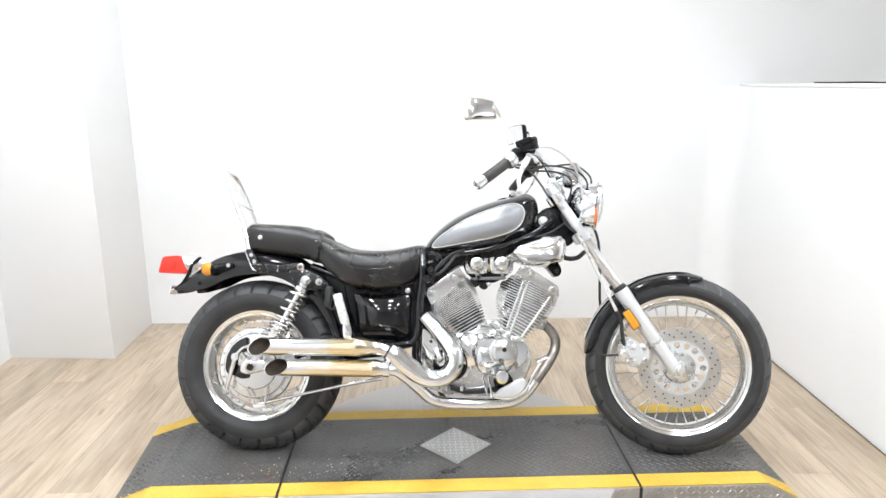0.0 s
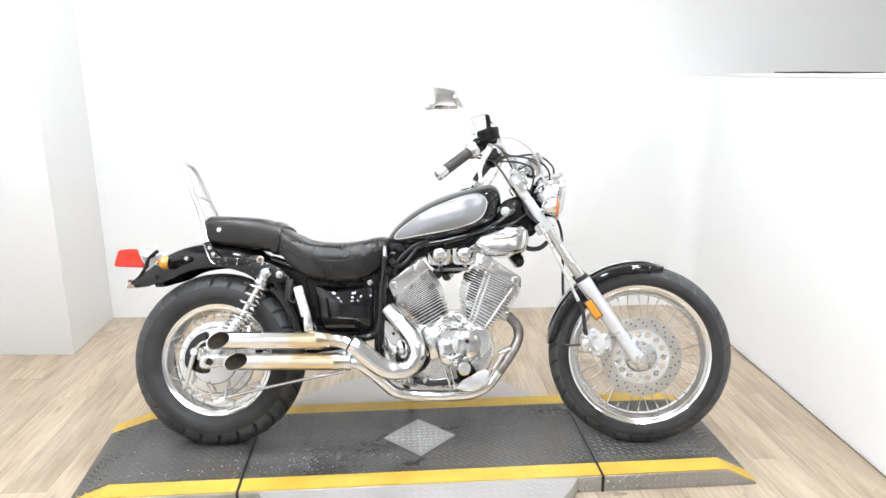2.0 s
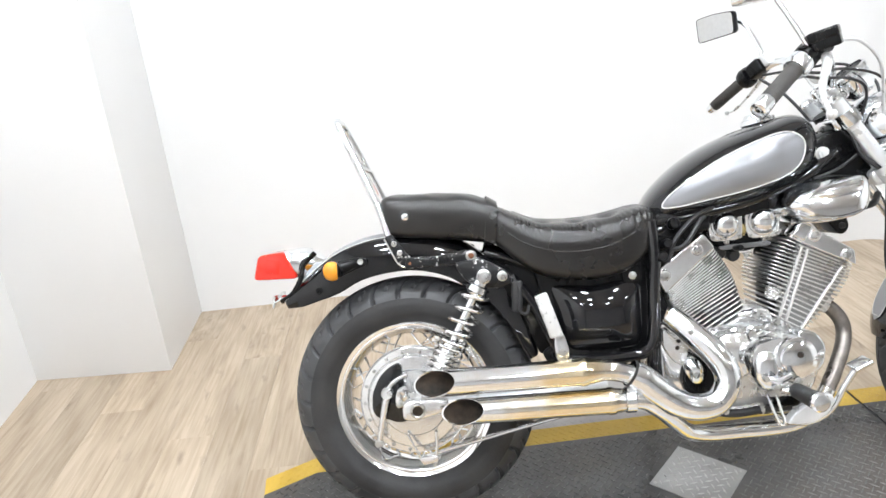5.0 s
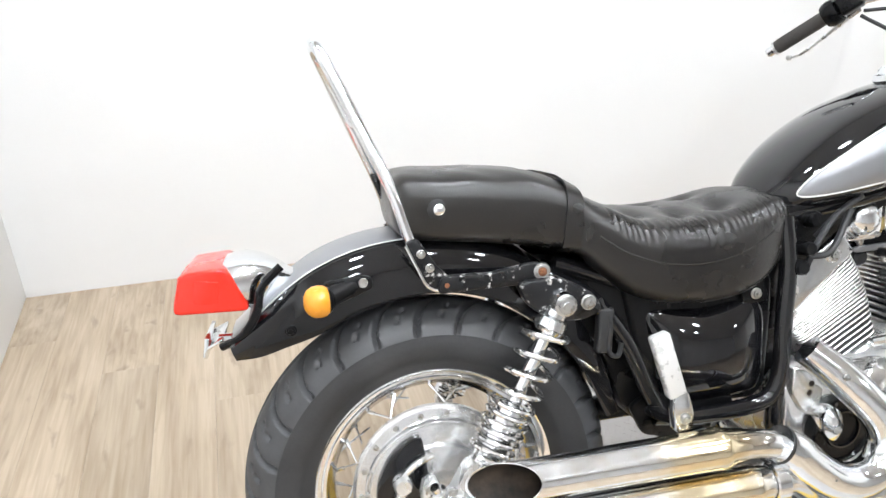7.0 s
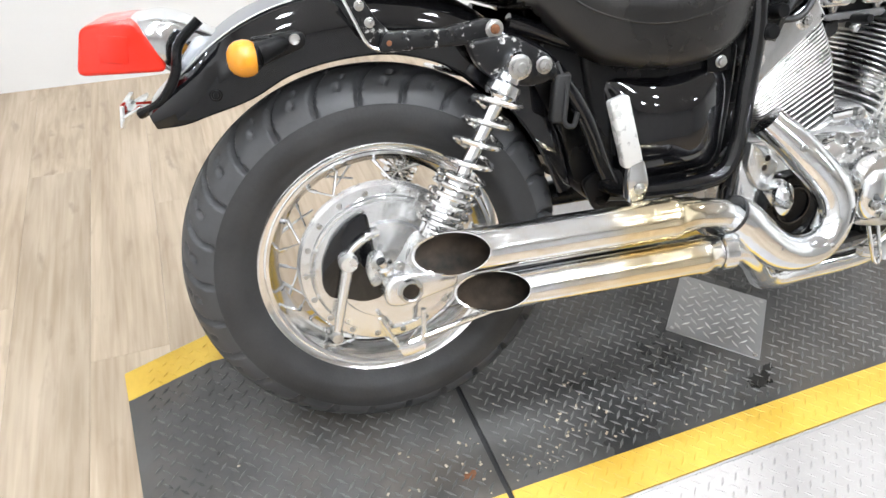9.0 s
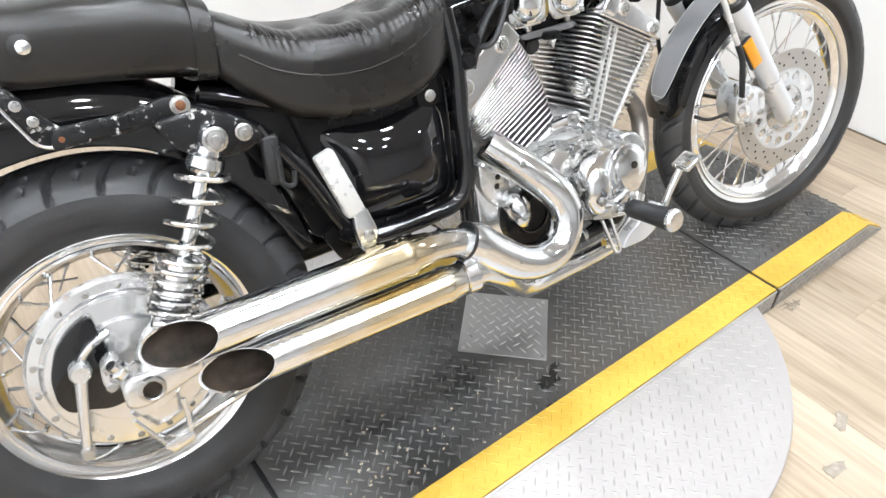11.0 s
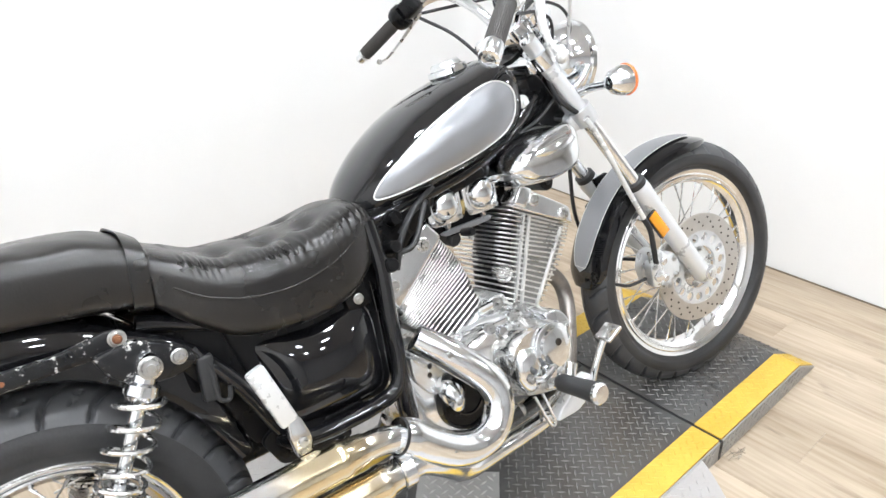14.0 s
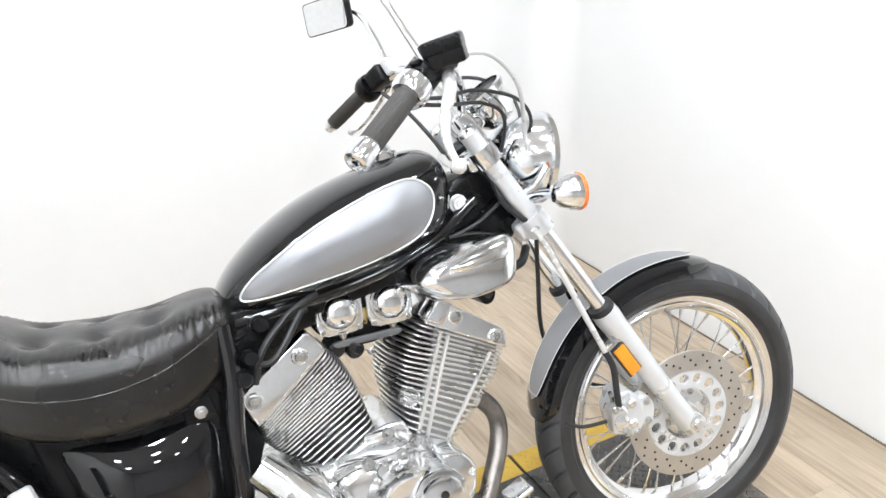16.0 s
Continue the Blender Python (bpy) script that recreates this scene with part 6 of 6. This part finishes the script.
steered(bar("bleed_nipple", [(1.310, -0.108, 0.402), (1.304, -0.112, 0.420), (1.300, -0.114, 0.432)], 0.004, M_BOLT, cal, "", 8, 2))
steered(bar("brake_pipe", [(1.160, -0.115, 0.775), (1.185, -0.118, 0.735), (1.270, -0.120, 0.560), (1.290, -0.120, 0.520)], 0.0058, M_LEVER, fork, "pale metal brake pipe", 12, 4))
steered(bar("brake_hose", [(1.290, -0.120, 0.520), (1.305, -0.122, 0.485), (1.310, -0.122, 0.44), (1.318, -0.118, 0.39)], 0.0065, M_RUBBER_SOFT, fork, "black brake hose", 10))
steered(bar("bleed_hose", [(1.215, -0.09, 0.375), (1.25, -0.095, 0.362), (1.30, -0.10, 0.365)], 0.004, M_RUBBER_SOFT, fork, "", 8))
steered(bar("speedo_cable", [(1.205, 0.02, 0.84), (1.236, 0.05, 0.76), (1.243, 0.068, 0.64), (1.250, 0.075, 0.50), (1.31, 0.08, 0.39), (1.45, 0.07, 0.33)], 0.005, M_RUBBER_SOFT, fork, "black speedometer cable", 8))


# ----- front fender
def front_fender():
    R0, half = 0.325, 0.060
    bm = bmesh.new()
    rings = []
    N = 40
    prof = [(-1.0, -0.029), (-1.0, -0.019), (-0.94, -0.008), (-0.72, 0.001), (-0.35, 0.006), (0, 0.008), (0.35, 0.006), (0.72, 0.001), (0.94, -0.008), (1.0, -0.019), (1.0, -0.029)]
    for i in range(N + 1):
        t = i / N
        a = radians(174 + (75 - 174) * t)
        k = min(1.0, min(t / 0.07, (1 - t) / 0.12)) if 0 < t < 1 else 0.0
        k = math.sqrt(max(0.02, k))
        depth = 0.75 + 0.5 * math.sin(math.pi * t) * 0.4
        o = [(FW.x + (R0 + h * depth * (0.25 + 0.75 * k)) * math.cos(a), FW.y + w * half * (0.45 + 0.55 * k), FW.z + (R0 + h * depth * (0.25 + 0.75 * k)) * math.sin(a)) for w, h in prof]
        inn = [(FW.x + (R0 - 0.003 + h * depth * (0.25 + 0.75 * k)) * math.cos(a), FW.y + w * (half - 0.003) * (0.45 + 0.55 * k), FW.z + (R0 - 0.003 + h * depth * (0.25 + 0.75 * k)) * math.sin(a)) for w, h in prof]
        rings.append(o + inn[::-1])
    skin(bm, rings)
    ff = steered(part("front_fender", bm, M_BLACK, bike, "gloss black front fender"))
    bm = bmesh.new()
    rings = []
    for i in range(N + 1):
        t = i / N
        a = radians(167 + (80 - 167) * t)
        k = math.sqrt(max(0.0, 1 - abs(2 * t - 1) ** 6))
        ring = []
        for w in (-0.58, -0.56, -0.48, -0.28, 0, 0.28, 0.48, 0.56, 0.58):
            ww = w * max(k, 0.02)
            h = 0.0078 - 0.0035 * (abs(ww) ** 2) - (0.026 * max(0, abs(ww) - 0.80) / 0.16 if abs(ww) > 0.80 else 0) * 0.8
            depth = 0.95
            ring.append((FW.x + (R0 + h * depth + 0.0022) * math.cos(a), FW.y + ww * half * 1.02, FW.z + (R0 + h * depth + 0.0022) * math.sin(a)))
        rings.append(ring)
    skin(bm, rings, closed=False, caps=False)
    pn = part("fender_panel", bm, M_SILVER, ff, "silver-blue metallic fender panel")
    bm = bmesh.new()
    tube(bm, [r[0] for r in rings[1:-1]] + [r[-1] for r in rings[-2:0:-1]], 0.0008, 6, 1, closed=True)
    part("pinstripe", bm, M_STRIPE, pn, "pale pinstripe")
    return ff


front_fender()
for s in (-1, 1):
    bm = bmesh.new()
    slab(bm, rounded([(1.300, 0.590), (1.350, 0.600), (1.365, 0.570), (1.325, 0.545)], 0.008), *sorted((s * 0.058, s * 0.068)), 0.002)
    steered(part("fender_bracket", bm, M_BLACK_SATIN, bike, "black fender bracket"))

# ----- head lamp, instruments, signals
hl = empty("headlight", bike)
bm = bmesh.new()
lathe_on(bm, [(0, -0.085), (0.035, -0.080), (0.062, -0.058), (0.078, -0.02), (0.083, 0.010), (0.088, 0.014), (0.088, 0.024), (0.082, 0.028)], (1.208, 0, 0.892), (1, 0, -0.12), 48)
steered(part("shell", bm, M_CHROME, hl, "chrome headlight shell"))
bm = bmesh.new()
lathe_on(bm, [(0.082, 0.024), (0.06, 0.036), (0.03, 0.042), (0, 0.044)], (1.208, 0, 0.892), (1, 0, -0.12), 48)
M_LENS = surface("clear_lamp_glass", (0.75, 0.77, 0.78), 0.08, 0.4, 0.1, 40, 120, 0.1, coat=1.0)
steered(part("lens", bm, M_LENS, hl, "clear glass lens"))
steered(bar("lamp_bracket", [(1.15, -0.07, 0.83), (1.18, -0.085, 0.85), (1.205, -0.086, 0.88)], 0.008, M_CHROME, hl))
steered(bar("lamp_bracket", [(1.15, 0.07, 0.83), (1.18, 0.085, 0.85), (1.205, 0.086, 0.88)], 0.008, M_CHROME, hl))


def front_signal(s):
    sg = empty("turn_signal", bike)
    c = Vector((1.202, s * 0.191, 0.846))
    steered(bar("stalk", [(1.165, s * 0.10, 0.83), (1.180, s * 0.13, 0.838), (1.185, s * 0.175, 0.842)], 0.009, M_CHROME, sg, "chrome stalk"))
    bm = bmesh.new()
    lathe_on(bm, [(0, -0.040), (0.013, -0.037), (0.024, -0.024), (0.030, -0.006), (0.031, 0.006), (0.030, 0.010)], c, (1, 0, 0), 32)
    steered(part("shell", bm, M_CHROME, sg, "chrome bullet shell"))
    bm = bmesh.new()
    lathe_on(bm, [(0.030, 0.006), (0.0325, 0.009), (0.031, 0.014), (0.018, 0.018), (0, 0.019)], c, (1, 0, 0), 32)
    steered(part("lens", bm, M_ORANGE, sg, "orange lens"))
    return sg


both(front_signal)
sp = empty("speedometer", bike)
bm = bmesh.new()
lathe_on(bm, [(0, -0.055), (0.030, -0.052), (0.042, -0.035), (0.046, 0.0), (0.050, 0.004), (0.050, 0.014), (0.045, 0.017)], (1.125, 0, 1.010), (-0.62, 0, 0.8), 40)
steered(part("case", bm, M_CHROME, sp, "chrome instrument case"))
bm = bmesh.new()
lathe_on(bm, [(0.0455, 0.012), (0, 0.014)], (1.125, 0, 1.010), (-0.62, 0, 0.8), 40)
steered(part("dial", bm, M_BLACK_SATIN, sp, "black dial"))
bm = bmesh.new()
box(bm, (0.05, 0.09, 0.03), pose(1.085, 0, 0.965, 0, -30, 0), 0.008)
steered(part("lamp_panel", bm, M_CHROME, sp, "chrome warning lamp panel"))

# ----- handlebar and controls, turned a little further than the wheel
hb = empty("handlebar", bike)
STEER_BAR = Matrix.Translation(PIV) @ Matrix.Rotation(radians(-12), 4, AXIS) @ Matrix.Translation(-PIV)


def swung(ob):
    ob.matrix_basis = STEER_BAR @ ob.matrix_basis
    return ob


def hand_side(s):
    inner, end = (Vector((0.935, -0.246, 1.035)), Vector((0.846, -0.324, 0.958))) if s < 0 else (Vector((0.938, 0.284, 1.030)), Vector((0.847, 0.380, 0.944)))
    d = (end - inner).normalized()
    k = 1.0 if s < 0 else 0.90
    bm = bmesh.new()
    lathe_on(bm, [(0.0165 * k, 0), (0.0185 * k, 0.003), (0.0175 * k, 0.008), (0.0168 * k, 0.10), (0.0175 * k, 0.118)], inner, d, 24)
    swung(part("grip", bm, M_GRIP, hb, "ribbed worn grey-black rubber grip"))
    bm = bmesh.new()
    u = d.cross(Vector((0, 0, 1))).normalized()
    v = d.cross(u)
    for i in range(30):
        a = math.tau * i / 30
        o = (u * math.cos(a) + v * math.sin(a)) * 0.0168 * k
        tube(bm, [inner + d * 0.012 + o, inner + d * 0.110 + o], 0.0010, 6, 1)
    swung(part("grip_ribs", bm, M_GRIP, hb))
    bm = bmesh.new()
    if s < 0:
        lathe_on(bm, [(0.0176, 0.108), (0.0190, 0.112), (0.0195, 0.138), (0.018, 0.144), (0.0125, 0.146), (0.011, 0.141), (0.006, 0.141), (0.005, 0.145), (0, 0.145)], inner, d, 28)
    else:
        lathe_on(bm, [(0.0158, 0.116), (0.0160, 0.122), (0.010, 0.124), (0.0095, 0.138), (0.008, 0.141), (0, 0.141)], inner, d, 24)
    swung(part("bar_end", bm, M_CHROME if s < 0 else M_ALU, hb, "chrome bar end" if s < 0 else "small alloy bar end"))
    bm = bmesh.new()
    lathe_on(bm, [(0.018, -0.030), (0.028, -0.028), (0.0295, -0.014), (0.028, -0.006), (0.024, 0.002), (0.018, 0.003)], inner, d, 28)
    swung(part("throttle_housing" if s < 0 else "switch_collar", bm, M_CHROME if s < 0 else M_BLACK_SATIN, hb))
    m = Matrix.Translation(inner - d * 0.054) @ d.to_track_quat("Z", "Y").to_matrix().to_4x4()
    bm = bmesh.new()
    box(bm, (0.044, 0.042, 0.050), m, 0.008, 3)
    sw = swung(part("switch_housing", bm, M_BLACK_SATIN, hb, "black switch housing"))
    bm = bmesh.new()
    box(bm, (0.016, 0.006, 0.012), m @ pose(0, 0.023, 0.006), 0.002)
    box(bm, (0.012, 0.006, 0.010), m @ pose(0.006, 0.023, -0.014), 0.002)
    box(bm, (0.006, 0.014, 0.016), m @ pose(-0.024, 0.0, 0.004), 0.002)
    part("buttons", bm, M_BLACK_SATIN if s < 0 else M_ALU_PAINT, sw)
    # clamp and lever
    bm = bmesh.new()
    box(bm, (0.036, 0.036, 0.022), m @ pose(0, 0, -0.040), 0.006, 3)
    swung(part("lever_clamp", bm, M_BLACK_SATIN if s < 0 else M_ALU_PAINT, hb, "lever clamp"))
    if s < 0:
        pts = [(1.006, -0.222, 1.058), (1.000, -0.245, 1.038), (0.984, -0.272, 1.000), (0.980, -0.292, 0.968), (0.986, -0.310, 0.942)]
        rr, ball = [0.011, 0.0105, 0.008, 0.0065, 0.006], (0.988, -0.316, 0.936)
    else:
        pts = [(0.992, 0.255, 1.044), (0.980, 0.286, 1.019), (0.952, 0.330, 0.976), (0.927, 0.355, 0.949), (0.912, 0.367, 0.942)]
        rr, ball = [0.007, 0.005, 0.0034, 0.003, 0.003], (0.909, 0.369, 0.942)
    swung(bar("lever", pts, rr, M_LEVER if s < 0 else M_ALU, hb, "pale alloy lever", 14))
    bm = bmesh.new()
    q = 1.0 if s < 0 else 0.6
    lathe_on(bm, [(0, 0.0115 * q), (0.006 * q, 0.0098 * q), (0.010 * q, 0.0058 * q), (0.0115 * q, 0), (0.010 * q, -0.0058 * q), (0.006 * q, -0.0098 * q), (0, -0.0115 * q)], ball, (0, 0, 1), 20)
    swung(part("lever_ball", bm, M_LEVER, hb))


both(hand_side)
bm = bmesh.new()
tube(bm, [(0.860, -0.312, 0.970), (0.935, -0.246, 1.035), (0.982, -0.210, 1.065), (1.022, -0.160, 1.070), (1.052, -0.095, 1.032), (1.068, -0.045, 0.992), (1.070, 0, 0.985),
          (1.068, 0.045, 0.992), (1.052, 0.095, 1.032), (1.022, 0.172, 1.070), (0.988, 0.240, 1.062), (0.938, 0.284, 1.030), (0.859, 0.368, 0.955)], 0.0112, 16)
swung(part("bar", bm, M_CHROME, hb, "chrome handlebar tube"))
for s in (-1, 1):
    bm = bmesh.new()
    box(bm, (0.036, 0.030, 0.075), pose(1.080, s * 0.045, 0.960, 0, -32, 0), 0.008, 3)
    swung(part("riser", bm, M_CHROME, hb, "chrome bar riser"))
mc = empty("brake_reservoir", bike)
m = pose(1.001, -0.228, 1.093, 6, -14, -24)
bm = bmesh.new()
box(bm, (0.056, 0.044, 0.028), m @ pose(0.002, 0, -0.006), 0.004, 3)
swung(part("body", bm, M_BLACK_SATIN, mc, "black reservoir"))
bm = bmesh.new()
box(bm, (0.062, 0.050, 0.022), m @ pose(0, 0, 0.011), 0.005, 3)
box(bm, (0.003, 0.0515, 0.0205), m @ pose(-0.012, 0, 0.0112), 0.001, 1)
swung(part("lid", bm, M_BLACK_SATIN, mc, "black reservoir lid"))
bm = bmesh.new()
tube(bm, [(0.956, -0.234, 1.062), (0.985, -0.220, 1.072), (1.018, -0.195, 1.080)], 0.0135, 14)
swung(part("cylinder", bm, M_BLACK_SATIN, mc, "black master cylinder"))


def mirror(s):
    """A rounded rectangular mirror facing the rider, on a bent stem."""
    mr = empty("mirror", bike)
    u = Vector((-0.58, s * 0.81, -0.09)).normalized()
    n = Vector((-0.80, s * -0.58, -0.10))
    n = (n - u * n.dot(u)).normalized()
    v = u.cross(n) * (1 if u.cross(n).z > 0 else -1)
    c = Vector((0.882, 0.372, 1.200)) if s > 0 else Vector((0.840, -0.243, 1.218))
    k = 1.0 if s > 0 else 1.05
    line = rounded([(-0.074, 0.026 * k), (-0.070, -0.036 * k), (0.074, -0.036 * k), (0.070, 0.036 * k), (0.0, 0.036 * k)], 0.012, 4)
    def ring(k, h):
        return [c + u * (x * k) + v * (z * k) - n * h for x, z in line]
    bm = bmesh.new()
    skin(bm, [ring(*r) for r in ((0.955, -0.002), (1.0, -0.003), (1.0, 0.006), (0.965, 0.014), (0.86, 0.021), (0.6, 0.026), (0.2, 0.027))])
    swung(part("housing", bm, M_BRIGHT if s < 0 else M_BLACK_SATIN, mr, "chrome mirror housing" if s < 0 else "dark mirror housing"))
    bm = bmesh.new()
    skin(bm, [ring(0.95, 0.0), ring(0.945, -0.0045)])
    swung(part("glass", bm, M_GLASS, mr, "mirror glass"))
    end = c - u * 0.045 - n * 0.020
    path = [(0.990, 0.255, 1.072), (0.984, 0.268, 1.107), (0.969, 0.290, 1.152), (0.948, 0.314, 1.192)] if s > 0 else [(0.978, -0.222, 1.068), (0.955, -0.216, 1.110), (0.930, -0.210, 1.155), (0.908, -0.206, 1.192)]
    swung(bar("stem", path + [end - n * 0.008, end + n * 0.012], [0.0085, 0.0060, 0.0052, 0.0052, 0.006, 0.006], M_CHROME, mr, "chrome stem", 12))
    bolt("stem_nut", mr, STEER_BAR @ Vector(path[0]), (0, 0, 1), 0.0085, 0.016, M_BLACK_SATIN)
    return mr


both(mirror)
for pts, r in (
    ([(1.03, -0.20, 1.090), (1.085, -0.18, 1.085), (1.145, -0.13, 1.035), (1.175, -0.07, 0.950), (1.185, -0.05, 0.85)], 0.0050),
    ([(0.96, -0.22, 1.03), (1.01, -0.16, 1.025), (1.08, -0.10, 1.030), (1.16, -0.07, 1.010), (1.195, -0.05, 0.965), (1.17, -0.04, 0.90)], 0.0042),
    ([(0.96, -0.22, 1.02), (1.02, -0.15, 1.012), (1.09, -0.09, 1.008), (1.135, -0.07, 0.985), (1.135, -0.06, 0.93), (1.10, -0.05, 0.86)], 0.0042),
    ([(0.975, 0.21, 1.04), (1.05, 0.15, 1.045), (1.14, 0.09, 1.045), (1.20, 0.06, 1.000), (1.205, 0.03, 0.95)], 0.0045),
    ([(0.965, 0.20, 1.03), (1.01, 0.12, 0.98), (1.06, 0.07, 0.90), (1.08, 0.05, 0.83)], 0.005),
):
    swung(bar("control_cable", pts, r * 0.8, M_ALU_PAINT if r == 0.0050 and pts[0][1] == -0.20 else M_RUBBER_SOFT, hb, "silver brake hose" if r == 0.0050 and pts[0][1] == -0.20 else "black control cable", 8))

# ---------- small things in the room ----------

# latch with a red grip beside the turntable
latch = empty("latch", None, pose(0.300, -0.470, 0, 0, 0, 42))
tagged(latch, "small steel floor latch with a red plastic grip", "latch")
bm = bmesh.new()
box(bm, (0.052, 0.034, 0.020), pose(0.022, 0, 0.010), 0.004)
box(bm, (0.040, 0.010, 0.012), pose(0.020, 0, 0.024), 0.003)
part("body", bm, M_ALU, latch, "steel latch body")
bm = bmesh.new()
lathe_on(bm, [(0, 0.0), (0.009, 0.003), (0.0125, 0.014), (0.0125, 0.034), (0.009, 0.046), (0, 0.049)], (-0.004, 0, 0.0135), (-1, 0, 0), 20)
part("grip", bm, M_GRIP_RED, latch, "faded red plastic grip")

# oil stain and crumbs on the deck
def blot(name, cx, cy, r, mat, label, seed, parent, z):
    rng = random.Random(seed)
    n = 26
    bm = bmesh.new()
    rad = [r * (0.55 + 0.5 * rng.random()) * (1.6 if i in (3, 4, 15) else 1) for i in range(n)]
    rings = [[(cx + q * rad[i] * math.cos(math.tau * i / n), cy + q * rad[i] * 0.6 * math.sin(math.tau * i / n), z + h) for i in range(n)] for q, h in ((1.0, 0), (0.98, 0.0005), (0.2, 0.0006))]
    skin(bm, rings)
    return part(name, bm, mat, parent, label)


M_OIL = surface("old_oil", (0.014, 0.013, 0.012), 0.34, vary=0.3, scale=30)
blot("oil_stain", -0.03, -0.172, 0.034, M_OIL, "dark oil stain", 3, stand, TOP + 0.0004)
blot("oil_stain", 0.004, -0.152, 0.016, M_OIL, "dark oil stain", 8, stand, TOP + 0.0004)
rng = random.Random(11)
bm = bmesh.new()
for k in range(120):
    x, y, r = rng.gauss(-0.48, 0.16), rng.gauss(-0.16, 0.05), rng.uniform(0.0012, 0.0042)
    if abs(y) > 0.215 or abs(x + SEAM) < 0.012:
        continue
    box(bm, (r * 1.6, r, 0.0012), pose(x, y, TOP + 0.001, rng.uniform(-8, 8), rng.uniform(-8, 8), rng.uniform(0, 180)))
M_CRUMB = surface("rust_and_paint_grit", (0.45, 0.34, 0.22), 0.8, vary=0.4, scale=60, tint=(0.72, 0.66, 0.56))
tagged(part("grit", bm, M_CRUMB, stand), kind="stuff")
# rusty crumbs near the back wheel
blot("rust_spot", -0.645, -0.172, 0.014, M_RUST, "rust-brown spot", 5, stand, TOP + 0.0004)

# tape scraps on the floor
M_TAPE = surface("clear_tape", (0.36, 0.31, 0.25), 0.2, vary=0.35, scale=60, coat=0.6)
for k, (x, y, a) in enumerate(((1.166, -0.532, 25), (1.053, -0.591, -10))):
    bm = bmesh.new()
    vs = []
    for j in range(14):
        u = math.tau * j / 14
        cx, cy = math.copysign(abs(math.cos(u)) ** 0.6, math.cos(u)), math.copysign(abs(math.sin(u)) ** 0.6, math.sin(u))
        vs.append(bm.verts.new(pose(x, y, 0, 0, 0, a) @ Vector((0.026 * cx + rng.uniform(-0.006, 0.006), 0.013 * cy + rng.uniform(-0.004, 0.004), 0.0008))))
    face = bm.faces.new(vs)
    down = bmesh.ops.extrude_face_region(bm, geom=[face])["geom"]
    for v in down:
        if isinstance(v, bmesh.types.BMVert):
            v.co.z = 0.0018
    bmesh.ops.recalc_face_normals(bm, faces=bm.faces)
    tagged(finish(bm, "tape_scrap", M_TAPE), "scrap of clear tape stuck on the floor", "tape", "tape scraps")
bm = bmesh.new()
for k in range(9):
    a = rng.uniform(0, math.tau)
    tube(bm, [(1.373 + 0.03 * math.cos(a), -0.262 + 0.012 * math.sin(a), 0.003), (1.385 + rng.uniform(-0.03, 0.03), -0.27 + rng.uniform(-0.012, 0.012), 0.006), (1.38 + rng.uniform(-0.03, 0.03), -0.27 + rng.uniform(-0.012, 0.012), 0.003)], 0.0009, 5, 2)
tagged(finish(bm, "debris", M_TAPE), "small tangle of clear plastic strip on the floor", "debris", kind="stuff")

# strap lying on the partition
bm = bmesh.new()
tube(bm, [(2.350, 0.20, 1.347), (2.346, 0.45, 1.346), (2.340, 0.62, 1.347), (2.334, 0.80, 1.346), (2.328, 0.95, 1.347)], [0.0015, 0.004, 0.0045, 0.004, 0.003], 8)
tagged(finish(bm, "strap", M_BLACK_SATIN), "thin dark strap lying on the white partition", "strap")

planks()

# dark-framed pale board on the side wall
M_FRAME = surface("charcoal_frame_paint", (0.070, 0.067, 0.065), 0.45, vary=0.35, scale=18, fine=200, bump=0.12, tint=(0.13, 0.12, 0.113))
M_BOARD = surface("pale_speckled_board", (0.74, 0.74, 0.73), 0.5, vary=0.10, scale=70, fine=260, bump=0.15)
wall_dir = Vector((0.76, -7.2, 0)).normalized()
board = empty("framed_board", None, Matrix.Translation(Vector((-1.62, 1.60, 0.126)) + wall_dir * 1.475 + Vector((-wall_dir.y, wall_dir.x, 0)) * 0.001) @ pose(0, 0, 0, 0, 0, math.degrees(math.atan2(wall_dir.y, wall_dir.x))))
tagged(board, "pale speckled board in a wide charcoal frame on the side wall", "framed board")
WB, HB, EB = 0.72, 0.98, 0.088
for nm, sz, c in (("frame_rail", (WB, 0.026, EB), (WB / 2, 0.013, EB / 2)), ("frame_rail", (WB, 0.026, EB), (WB / 2, 0.013, HB - EB / 2)),
                  ("frame_stile", (EB, 0.024, HB - 2 * EB), (EB / 2, 0.012, HB / 2)), ("frame_stile", (EB, 0.024, HB - 2 * EB), (WB - EB / 2, 0.012, HB / 2))):
    bm = bmesh.new()
    box(bm, sz, pose(*c), 0.003, 2)
    part(nm, bm, M_FRAME, board)
bm = bmesh.new()
box(bm, (WB - 2 * EB, 0.010, HB - 2 * EB), pose(WB / 2, 0.005, HB / 2), 0.001)
part("panel", bm, M_BOARD, board, "pale speckled panel")
